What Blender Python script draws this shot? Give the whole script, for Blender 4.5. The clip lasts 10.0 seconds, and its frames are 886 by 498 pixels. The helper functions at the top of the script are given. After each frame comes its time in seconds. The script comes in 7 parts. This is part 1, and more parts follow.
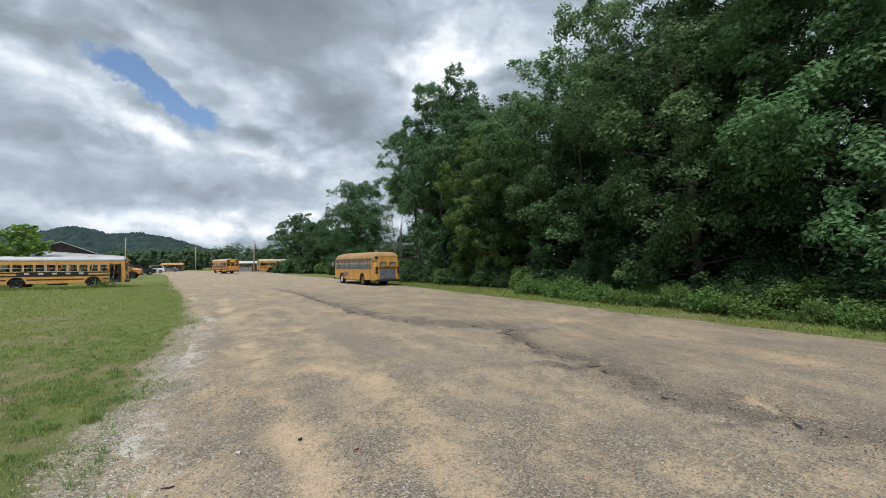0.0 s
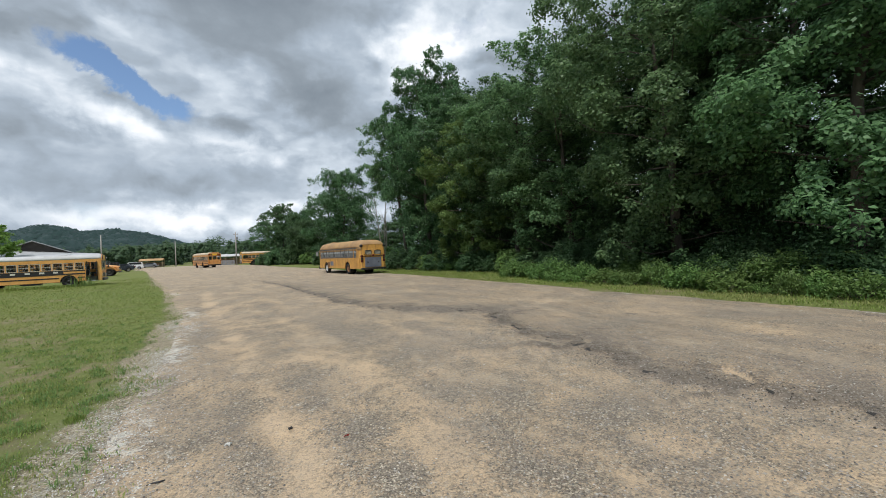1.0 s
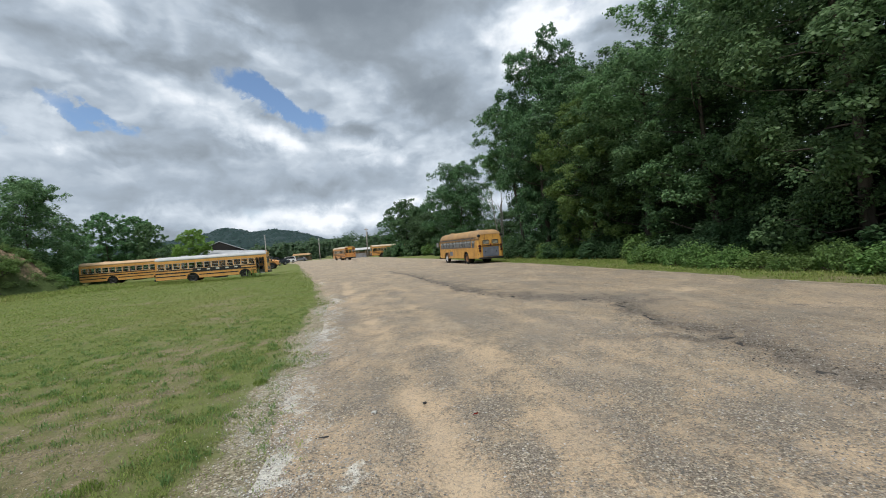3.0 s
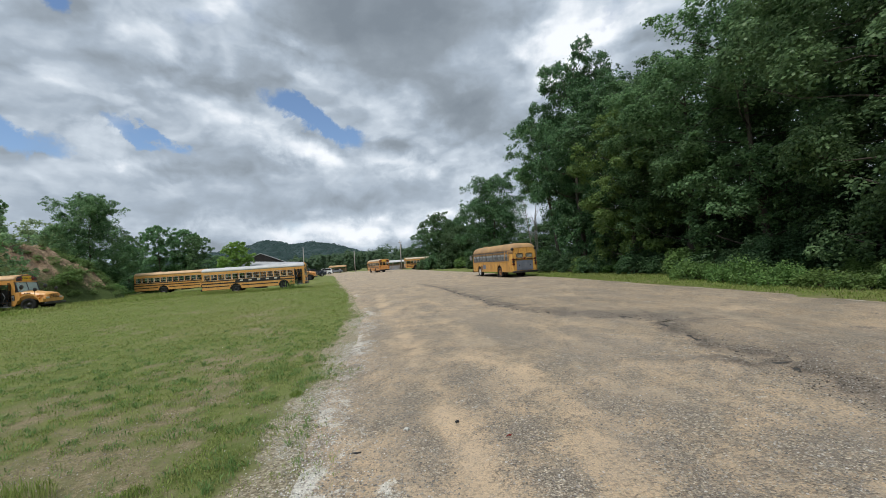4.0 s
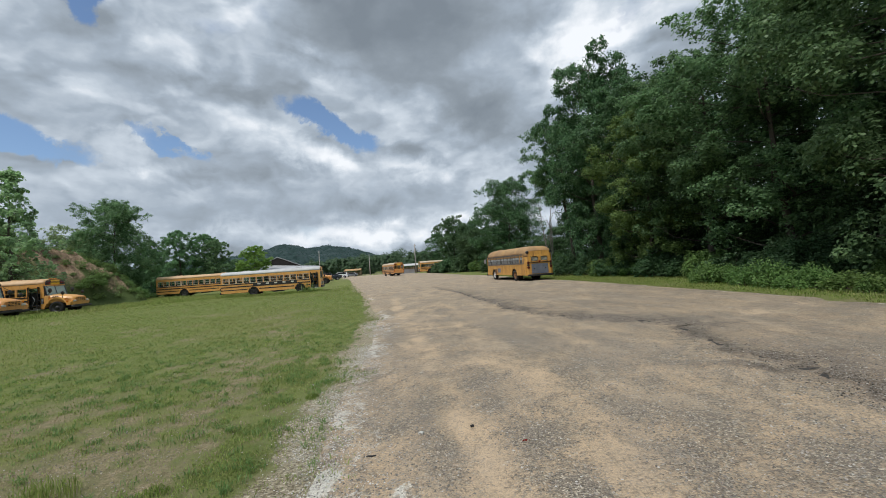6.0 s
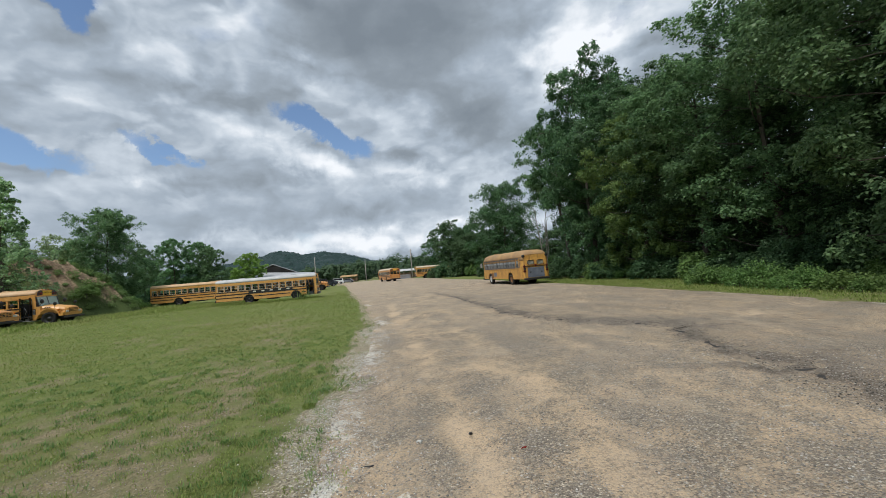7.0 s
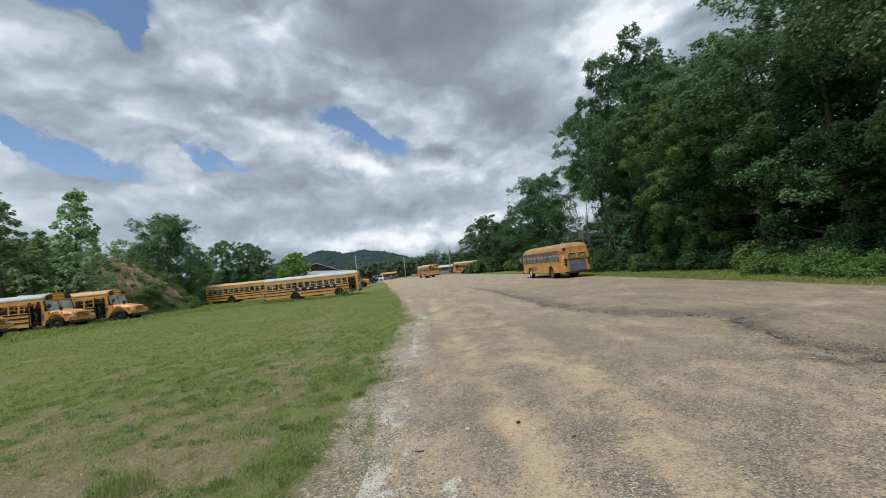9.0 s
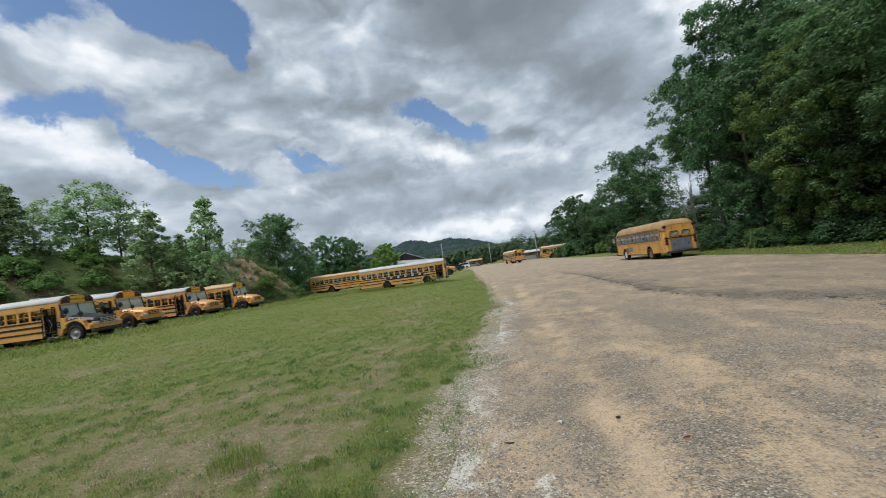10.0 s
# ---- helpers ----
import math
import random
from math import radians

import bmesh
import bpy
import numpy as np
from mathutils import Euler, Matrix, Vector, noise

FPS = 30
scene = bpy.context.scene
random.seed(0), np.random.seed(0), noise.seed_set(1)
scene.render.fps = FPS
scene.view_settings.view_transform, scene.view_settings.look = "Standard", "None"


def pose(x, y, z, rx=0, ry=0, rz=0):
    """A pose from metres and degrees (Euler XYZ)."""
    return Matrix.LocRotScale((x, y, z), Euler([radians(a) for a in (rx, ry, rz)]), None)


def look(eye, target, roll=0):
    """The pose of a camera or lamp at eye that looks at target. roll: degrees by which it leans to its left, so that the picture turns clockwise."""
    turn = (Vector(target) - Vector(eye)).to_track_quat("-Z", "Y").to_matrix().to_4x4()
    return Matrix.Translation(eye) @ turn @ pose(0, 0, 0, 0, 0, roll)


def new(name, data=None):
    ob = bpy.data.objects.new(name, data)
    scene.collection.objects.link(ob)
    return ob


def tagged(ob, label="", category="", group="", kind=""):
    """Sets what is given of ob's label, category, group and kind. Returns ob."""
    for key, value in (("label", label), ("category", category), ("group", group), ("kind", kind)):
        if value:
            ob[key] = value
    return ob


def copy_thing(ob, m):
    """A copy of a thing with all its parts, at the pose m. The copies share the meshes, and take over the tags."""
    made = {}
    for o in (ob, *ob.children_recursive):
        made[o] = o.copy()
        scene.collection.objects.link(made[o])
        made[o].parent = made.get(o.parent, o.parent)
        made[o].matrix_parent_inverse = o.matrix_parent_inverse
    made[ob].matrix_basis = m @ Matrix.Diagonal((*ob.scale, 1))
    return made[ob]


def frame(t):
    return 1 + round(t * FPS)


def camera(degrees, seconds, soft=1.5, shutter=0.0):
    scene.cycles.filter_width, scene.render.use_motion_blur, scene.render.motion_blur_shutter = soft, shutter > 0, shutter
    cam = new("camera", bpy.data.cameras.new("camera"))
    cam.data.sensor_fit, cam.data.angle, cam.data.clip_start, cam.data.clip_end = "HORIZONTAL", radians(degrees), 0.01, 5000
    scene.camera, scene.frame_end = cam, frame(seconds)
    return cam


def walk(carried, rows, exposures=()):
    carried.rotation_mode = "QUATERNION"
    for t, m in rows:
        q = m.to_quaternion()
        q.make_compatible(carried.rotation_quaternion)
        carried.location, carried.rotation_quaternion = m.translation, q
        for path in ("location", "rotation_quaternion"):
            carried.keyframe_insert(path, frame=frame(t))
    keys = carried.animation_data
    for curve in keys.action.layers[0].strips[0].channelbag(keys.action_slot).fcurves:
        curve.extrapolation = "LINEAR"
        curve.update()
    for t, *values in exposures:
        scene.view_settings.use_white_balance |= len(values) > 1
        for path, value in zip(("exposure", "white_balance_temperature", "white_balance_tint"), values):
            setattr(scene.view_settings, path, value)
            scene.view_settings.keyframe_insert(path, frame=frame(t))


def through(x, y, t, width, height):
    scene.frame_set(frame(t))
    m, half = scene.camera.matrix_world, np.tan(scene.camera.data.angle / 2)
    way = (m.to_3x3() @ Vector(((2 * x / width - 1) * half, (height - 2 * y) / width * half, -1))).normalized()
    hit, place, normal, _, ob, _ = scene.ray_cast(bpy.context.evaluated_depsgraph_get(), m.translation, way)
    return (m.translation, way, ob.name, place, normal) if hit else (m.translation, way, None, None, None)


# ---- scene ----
cam = camera(95.4, 10.0, soft=0.8, shutter=0.2)
# seconds, eye x y z, heading from +y towards +x, tilt up, lean
WALK = [
    (0.0, 0.050, 0.103, 1.693, 20.90, 2.20, -0.50),
    (0.5, 0.053, 0.096, 1.692, 22.14, 2.12, -1.35),
    (1.0, 0.068, 0.081, 1.682, 22.91, 0.15, -2.50),
    (1.5, 0.066, 0.053, 1.609, 22.17, -2.29, -3.98),
    (2.0, 0.046, 0.001, 1.617, 18.53, -3.05, -4.39),
    (2.5, 0.022, -0.021, 1.648, 11.98, -2.01, -4.41),
    (3.0, -0.001, -0.005, 1.671, 6.37, -0.38, -4.33),
    (4.5, -0.001, 0.001, 1.718, 1.24, 2.19, -3.84),
    (5.0, 0.007, 0.002, 1.706, 0.62, 2.31, -3.79),
    (5.5, -0.000, -0.000, 1.700, -0.00, 2.30, -3.85),
    (7.0, 0.003, 0.023, 1.727, 0.44, 3.01, -4.89),
    (7.5, 0.017, 0.015, 1.724, 0.96, 3.41, -5.51),
    (8.0, 0.021, 0.019, 1.731, 0.45, 3.57, -5.69),
    (8.5, 0.007, 0.001, 1.716, -1.41, 3.33, -5.75),
    (9.0, -0.065, -0.015, 1.669, -4.94, 2.96, -5.93),
    (9.5, -0.104, 0.021, 1.672, -10.04, 2.55, -6.43),
    (10.0, -0.058, 0.177, 1.646, -17.13, 2.52, -7.89),
]


def aimed(x, y, z, heading, tilt, lean):
    a, b = radians(heading), radians(tilt)
    way = Vector((math.sin(a) * math.cos(b), math.cos(a) * math.cos(b), math.sin(b)))
    return look((x, y, z), Vector((x, y, z)) + way, lean)


walk(cam, [(t, aimed(*row)) for t, *row in WALK], exposures=[(0.0, 0.03, 6330, 10), (3.0, 0.0, 6330, 10), (5.5, -0.1, 6330, 10), (10.0, -0.1, 6330, 10)])

# ---- sky, clouds and sun ----
SUN_AZ, SUN_EL = 214.0, 62.0


def wire(tree, a, b):
    tree.links.new(a, b)


def math_node(tree, op, a, b=None, c=None):
    n = tree.nodes.new("ShaderNodeMath")
    n.operation = op
    for i, v in enumerate((a, b, c)):
        if v is None:
            continue
        if isinstance(v, (int, float)):
            n.inputs[i].default_value = v
        else:
            tree.links.new(v, n.inputs[i])
    return n.outputs[0]


def smooth(tree, value, lo, hi, to0=0.0, to1=1.0):
    n = tree.nodes.new("ShaderNodeMapRange")
    n.interpolation_type = "SMOOTHSTEP"
    tree.links.new(value, n.inputs[0])
    for i, v in enumerate((lo, hi, to0, to1)):
        n.inputs[i + 1].default_value = v
    return n.outputs[0]


def noise_node(tree, vector, scale, detail=5.0, rough=0.55, distortion=0.0):
    n = tree.nodes.new("ShaderNodeTexNoise")
    if vector is not None:
        tree.links.new(vector, n.inputs["Vector"])
    n.inputs["Scale"].default_value = scale
    n.inputs["Detail"].default_value = detail
    n.inputs["Roughness"].default_value = rough
    n.inputs["Distortion"].default_value = distortion
    return n.outputs[0]


def mix_node(tree, fac, a, b, blend="MIX"):
    n = tree.nodes.new("ShaderNodeMix")
    n.data_type, n.blend_type = "RGBA", blend
    for slot, v in ((0, fac), (6, a), (7, b)):
        if isinstance(v, (int, float)):
            n.inputs[slot].default_value = v
        elif isinstance(v, tuple):
            n.inputs[slot].default_value = (*v, 1.0)[:4]
        else:
            tree.links.new(v, n.inputs[slot])
    return n.outputs[2]


def ramp_node(tree, fac, stops):
    n = tree.nodes.new("ShaderNodeValToRGB")
    tree.links.new(fac, n.inputs[0])
    el = n.color_ramp.elements
    el[0].position, el[0].color = stops[0][0], (*stops[0][1], 1)
    el[1].position, el[1].color = stops[-1][0], (*stops[-1][1], 1)
    for pos, col in stops[1:-1]:
        e = el.new(pos)
        e.color = (*col, 1)
    return n.outputs[0]


world = bpy.data.worlds.new("sky")
scene.world = world
world.use_nodes = True
wt = world.node_tree
wt.nodes.clear()
sky = wt.nodes.new("ShaderNodeTexSky")
sky.sky_type, sky.sun_disc = "NISHITA", False
sky.sun_elevation, sky.sun_rotation = radians(SUN_EL), radians(SUN_AZ)
sky.air_density, sky.dust_density, sky.ozone_density = 1.0, 0.2, 2.0
dirs = wt.nodes.new("ShaderNodeTexCoord").outputs["Generated"]
sep = wt.nodes.new("ShaderNodeSeparateXYZ")
wire(wt, dirs, sep.inputs[0])
dx, dy, dz = sep.outputs
azimuth = math_node(wt, "DEGREES", math_node(wt, "ARCTAN2", dx, dy))
elev = math_node(wt, "DEGREES", math_node(wt, "ARCSINE", dz))
# flat cloud deck seen in perspective
deck = math_node(wt, "ADD", math_node(wt, "MAXIMUM", dz, 0.0), 0.16)
comb = wt.nodes.new("ShaderNodeCombineXYZ")
wire(wt, math_node(wt, "DIVIDE", dx, deck), comb.inputs[0])
wire(wt, math_node(wt, "DIVIDE", dy, deck), comb.inputs[1])
plane = comb.outputs[0]
# ragged bearings for the placed clouds
n_big = noise_node(wt, dirs, 9.0, 6.0, 0.6)
n_big2 = noise_node(wt, dirs, 10.5, 6.0, 0.6, 0.3)
wob_a = math_node(wt, "MULTIPLY_ADD", n_big, 11.0, -5.5)
wob_e = math_node(wt, "MULTIPLY_ADD", n_big2, 7.0, -3.5)
comb2 = wt.nodes.new("ShaderNodeCombineXYZ")
wire(wt, math_node(wt, "ADD", azimuth, wob_a), comb2.inputs[0])
wire(wt, math_node(wt, "ADD", elev, wob_e), comb2.inputs[1])
bearing = comb2.outputs[0]


def sky_patch(az, el, rx, ry, turn, amount, inner=0.35):
    m = wt.nodes.new("ShaderNodeMapping")
    m.vector_type = "TEXTURE"
    wire(wt, bearing, m.inputs[0])
    m.inputs[1].default_value = (az, el, 0)
    m.inputs[2].default_value = (0, 0, radians(turn))
    m.inputs[3].default_value = (rx, ry, 1)
    ln = wt.nodes.new("ShaderNodeVectorMath")
    ln.operation = "LENGTH"
    wire(wt, m.outputs[0], ln.inputs[0])
    return smooth(wt, ln.outputs["Value"], inner, 1.0, amount, 0.0)


def total(values):
    out = values[0]
    for v in values[1:]:
        out = math_node(wt, "ADD", out, v)
    return out


CLEAR = [(-15.2, 19.9, 8.4, 2.6, -24, 1.0), (-34, 16.6, 5.5, 1.3, -25, 0.8), (-46, 15.0, 6.5, 2.2, -5, 0.8),
         (-48, 33.0, 14.0, 4.4, -18, 1.0), (-42, 29.5, 3.5, 3.0, -50, 0.7), (-59, 22.0, 8.0, 2.6, 12, 0.8), (-62, 30.5, 9.0, 2.6, 5, 0.7), (-51, 17.5, 8.0, 1.8, -38, 0.8), (27, 28.5, 4.0, 1.6, 20, 0.35)]
SHADE = [(-4, 32, 27, 12, -8, -0.44), (6, 20.5, 11, 5.0, -14, -0.36), (-24, 9.0, 22, 2.4, 2, -0.13), (-8, 9.2, 14, 1.8, 2, -0.12), (-58, 12.5, 12, 4, 5, -0.12),
         (-31, 12.4, 10, 1.5, 5, -0.15), (-29, 24, 9, 3, 20, -0.16), (-24, 21, 5, 2, -30, -0.12), (-4, 13.2, 5, 1.3, 0, -0.12)]
LIT = [(22, 26, 10, 9, 20, 0.52), (-38, 15.4, 7, 3.0, 0, 0.32), (-17, 15.4, 10, 3.0, -20, 0.38), (-26, 19, 8, 5, 30, 0.08), (-33, 27, 7, 4, -30, 0.22),
       (-4, 14.0, 10, 3.0, -14, 0.4), (-41, 23, 12, 5, -15, 0.2), (-56, 27, 8, 3.0, 0, 0.1), (-56, 17, 9, 3, -15, 0.25), (-10, 5.2, 45, 2.4, 0, 0.34), (9, 11.5, 7, 3.4, 0, 0.3), (-45, 9, 16, 4, 0, 0.12), (-19, 27, 5, 3, -35, 0.16)]
DECK = [(-2, 31, 24, 11, -8, 1.0), (8, 20, 12, 5.5, -10, 0.8), (-12, 8.5, 60, 4.5, 0, 0.75)]
clear = total([sky_patch(*p) for p in CLEAR])
flat = math_node(wt, "MINIMUM", total([sky_patch(*p, inner=0.2) for p in DECK]), 1.0)


def shifted(vector, by):
    n = wt.nodes.new("ShaderNodeVectorMath")
    n.operation = "ADD"
    wire(wt, vector, n.inputs[0])
    if isinstance(by, tuple):
        n.inputs[1].default_value = by
    else:
        wire(wt, by, n.inputs[1])
    return n.outputs[0]


def heaped(vector, scale):
    """Rounded heaps of cloud at several sizes."""
    n = wt.nodes.new("ShaderNodeTexVoronoi")
    n.feature, n.normalize = "SMOOTH_F1", True
    wire(wt, vector, n.inputs["Vector"])
    for key, v in (("Scale", scale), ("Detail", 3.0), ("Roughness", 0.42), ("Lacunarity", 2.15), ("Smoothness", 0.75)):
        n.inputs[key].default_value = v
    return math_node(wt, "SUBTRACT", 1.0, n.outputs["Distance"])


tall = wt.nodes.new("ShaderNodeMapping")
wire(wt, dirs, tall.inputs[0])
tall.inputs[3].default_value = (1.0, 1.0, 1.75)
curl = wt.nodes.new("ShaderNodeTexNoise")
wire(wt, tall.outputs[0], curl.inputs["Vector"])
for key, v in (("Scale", 6.0), ("Detail", 5.0), ("Roughness", 0.5)):
    curl.inputs[key].default_value = v
bent = wt.nodes.new("ShaderNodeVectorMath")
bent.operation = "MULTIPLY_ADD"
wire(wt, curl.outputs["Color"], bent.inputs[0])
bent.inputs[1].default_value, bent.inputs[2].default_value = (0.24, 0.24, 0.24), (-0.12, -0.12, -0.12)
puff_at = shifted(tall.outputs[0], bent.outputs[0])
heap = heaped(puff_at, 4.4)
crown_light = math_node(wt, "SUBTRACT", heap, heaped(shifted(puff_at, (0.004, 0.0, 0.055)), 4.4))
relief = noise_node(wt, plane, 0.9, 5.0, 0.48, 0.2)
puffs = noise_node(wt, tall.outputs[0], 6.0, 8.0, 0.5, 0.15)
wisp = noise_node(wt, tall.outputs[0], 15.0, 8.0, 0.58, 0.4)
broad = noise_node(wt, plane, 0.45, 3.0, 0.5)
gain = math_node(wt, "MULTIPLY_ADD", flat, -0.72, 1.0)
heaping = math_node(wt, "ADD", math_node(wt, "MULTIPLY_ADD", heap, 0.9, -0.69), math_node(wt, "MULTIPLY", crown_light, 2.0))
lum = total([math_node(wt, "MULTIPLY_ADD", relief, 0.3, 0.33), math_node(wt, "MULTIPLY_ADD", puffs, 0.5, -0.25), math_node(wt, "MULTIPLY_ADD", wisp, 0.1, -0.05), math_node(wt, "MULTIPLY", heaping, gain),
             math_node(wt, "MULTIPLY_ADD", broad, 0.3, -0.15)] + [sky_patch(*p, inner=0.0) for p in SHADE + LIT])
cloud_col = ramp_node(wt, lum, [(0.0, (0.19, 0.222, 0.255)), (0.2, (0.25, 0.288, 0.325)), (0.42, (0.35, 0.405, 0.465)), (0.64, (0.53, 0.585, 0.64)), (0.9, (0.82, 0.84, 0.86))])
gap = smooth(wt, math_node(wt, "ADD", clear, math_node(wt, "MULTIPLY_ADD", puffs, 1.7, -0.85)), 0.2, 0.82)
bg_sky = wt.nodes.new("ShaderNodeBackground")
wire(wt, sky.outputs[0], bg_sky.inputs[0])
bg_sky.inputs[1].default_value = 0.135
bg_cloud = wt.nodes.new("ShaderNodeBackground")
wire(wt, cloud_col, bg_cloud.inputs[0])
bg_cloud.inputs[1].default_value = 1.22
mixs = wt.nodes.new("ShaderNodeMixShader")
wire(wt, gap, mixs.inputs[0])
wire(wt, bg_cloud.outputs[0], mixs.inputs[1])
wire(wt, bg_sky.outputs[0], mixs.inputs[2])
wout = wt.nodes.new("ShaderNodeOutputWorld")
wire(wt, mixs.outputs[0], wout.inputs[0])

sun_data = bpy.data.lights.new("sun", "SUN")
sun_data.energy, sun_data.angle, sun_data.color = 2.7, radians(12), (1.0, 0.965, 0.91)
sun_ob = new("sun", sun_data)
_az, _el = radians(SUN_AZ), radians(SUN_EL)
sun_ob.matrix_world = look(Vector((math.sin(_az) * math.cos(_el), math.cos(_az) * math.cos(_el), math.sin(_el))) * 60, (0, 0, 0))

# ---- materials ----
def material(name, colour=(0.5, 0.5, 0.5), rough=0.6, metal=0.0, spec=0.5):
    m = bpy.data.materials.new(name)
    m.use_nodes = True
    b = m.node_tree.nodes["Principled BSDF"]
    b.inputs["Base Color"].default_value = (*colour, 1)
    b.inputs["Roughness"].default_value = rough
    b.inputs["Metallic"].default_value = metal
    b.inputs["Specular IOR Level"].default_value = spec
    return m, m.node_tree, b


def object_coords(tree):
    return tree.nodes.new("ShaderNodeTexCoord").outputs["Object"]


def stored(tree, name):
    n = tree.nodes.new("ShaderNodeAttribute")
    n.attribute_name = name
    return n.outputs["Fac"]


def bump(tree, bsdf, height, strength, distance):
    n = tree.nodes.new("ShaderNodeBump")
    n.inputs["Strength"].default_value, n.inputs["Distance"].default_value = strength, distance
    wire(tree, height, n.inputs["Height"])
    wire(tree, n.outputs[0], bsdf.inputs["Normal"])


def voronoi(tree, vector, scale, out="Distance"):
    n = tree.nodes.new("ShaderNodeTexVoronoi")
    wire(tree, vector, n.inputs["Vector"])
    n.inputs["Scale"].default_value = scale
    return n.outputs[out]


def worn(name, colour, dark, light, rough=0.5, metal=0.0, scale=1.2, amount=0.6, dirt=(0.16, 0.12, 0.08), streaks=0.0):
    """Paint or plastic with faded and dirty areas at two scales."""
    m, t, b = material(name, colour, rough, metal)
    co = object_coords(t)
    big = noise_node(t, co, scale, 5, 0.6)
    fine = noise_node(t, co, scale * 14, 4, 0.65)
    c = mix_node(t, smooth(t, big, 0.3, 0.7), dark, light)
    c = mix_node(t, 0.45, c, colour)
    c = mix_node(t, math_node(t, "MULTIPLY", smooth(t, fine, 0.55, 0.78), 0.35 * amount), c, dirt)
    if streaks:
        # rain streaks running down the sides
        st = t.nodes.new("ShaderNodeMapping")
        wire(t, co, st.inputs[0])
        st.inputs[3].default_value = (5.0, 5.0, 0.5)
        run = noise_node(t, st.outputs[0], 1.3, 6, 0.65)
        c = mix_node(t, smooth(t, run, 0.5, 0.72, 0.0, streaks), c, dirt)
    wire(t, c, b.inputs["Base Color"])
    wire(t, math_node(t, "MULTIPLY_ADD", big, 0.3, rough - 0.15), b.inputs["Roughness"])
    return m


def leaf_material(name, deep, mid, pale, through=0.3, sheen=0.2):
    m, t, b = material(name, mid, 0.42, 0.0, sheen)
    isl = t.nodes.new("ShaderNodeNewGeometry").outputs["Random Per Island"]
    co = object_coords(t)
    clump = noise_node(t, co, 0.45, 3, 0.55)
    c = ramp_node(t, isl, [(0.0, deep), (0.55, mid), (1.0, pale)])
    c = mix_node(t, smooth(t, clump, 0.35, 0.68, 0.0, 0.45), c, pale)
    rnd = t.nodes.new("ShaderNodeObjectInfo").outputs["Random"]
    hsv = t.nodes.new("ShaderNodeHueSaturation")
    wire(t, math_node(t, "MULTIPLY_ADD", rnd, 0.03, 0.485), hsv.inputs["Hue"])
    wire(t, math_node(t, "MULTIPLY_ADD", rnd, 0.3, 0.85), hsv.inputs["Value"])
    wire(t, c, hsv.inputs["Color"])
    c = hsv.outputs[0]
    wire(t, c, b.inputs["Base Color"])
    tr = t.nodes.new("ShaderNodeBsdfTranslucent")
    wire(t, c, tr.inputs[0])
    mx = t.nodes.new("ShaderNodeMixShader")
    mx.inputs[0].default_value = through
    wire(t, b.outputs[0], mx.inputs[1])
    wire(t, tr.outputs[0], mx.inputs[2])
    wire(t, mx.outputs[0], t.nodes["Material Output"].inputs[0])
    return m


def blade_material():
    m, t, b = material("grass_blade", (0.2, 0.28, 0.08), 0.6, 0.0, 0.2)
    isl = t.nodes.new("ShaderNodeNewGeometry").outputs["Random Per Island"]
    co = object_coords(t)
    c = ramp_node(t, isl, [(0.0, (0.16, 0.235, 0.05)), (0.5, (0.255, 0.345, 0.08)), (0.88, (0.335, 0.41, 0.12)), (1.0, (0.43, 0.38, 0.18))])
    c = mix_node(t, smooth(t, noise_node(t, co, 0.9, 6, 0.68), 0.46, 0.66, 0.0, 0.5), c, (0.35, 0.335, 0.14))
    c = mix_node(t, smooth(t, noise_node(t, co, 0.19, 6, 0.62), 0.46, 0.66, 0.0, 0.45), c, (0.37, 0.345, 0.15))
    c = mix_node(t, smooth(t, noise_node(t, co, 2.2, 5, 0.68), 0.5, 0.68, 0.0, 0.5), c, (0.12, 0.195, 0.045))
    wire(t, c, b.inputs["Base Color"])
    tr = t.nodes.new("ShaderNodeBsdfTranslucent")
    wire(t, c, tr.inputs[0])
    mx = t.nodes.new("ShaderNodeMixShader")
    mx.inputs[0].default_value = 0.45
    wire(t, b.outputs[0], mx.inputs[1])
    wire(t, tr.outputs[0], mx.inputs[2])
    wire(t, mx.outputs[0], t.nodes["Material Output"].inputs[0])
    return m


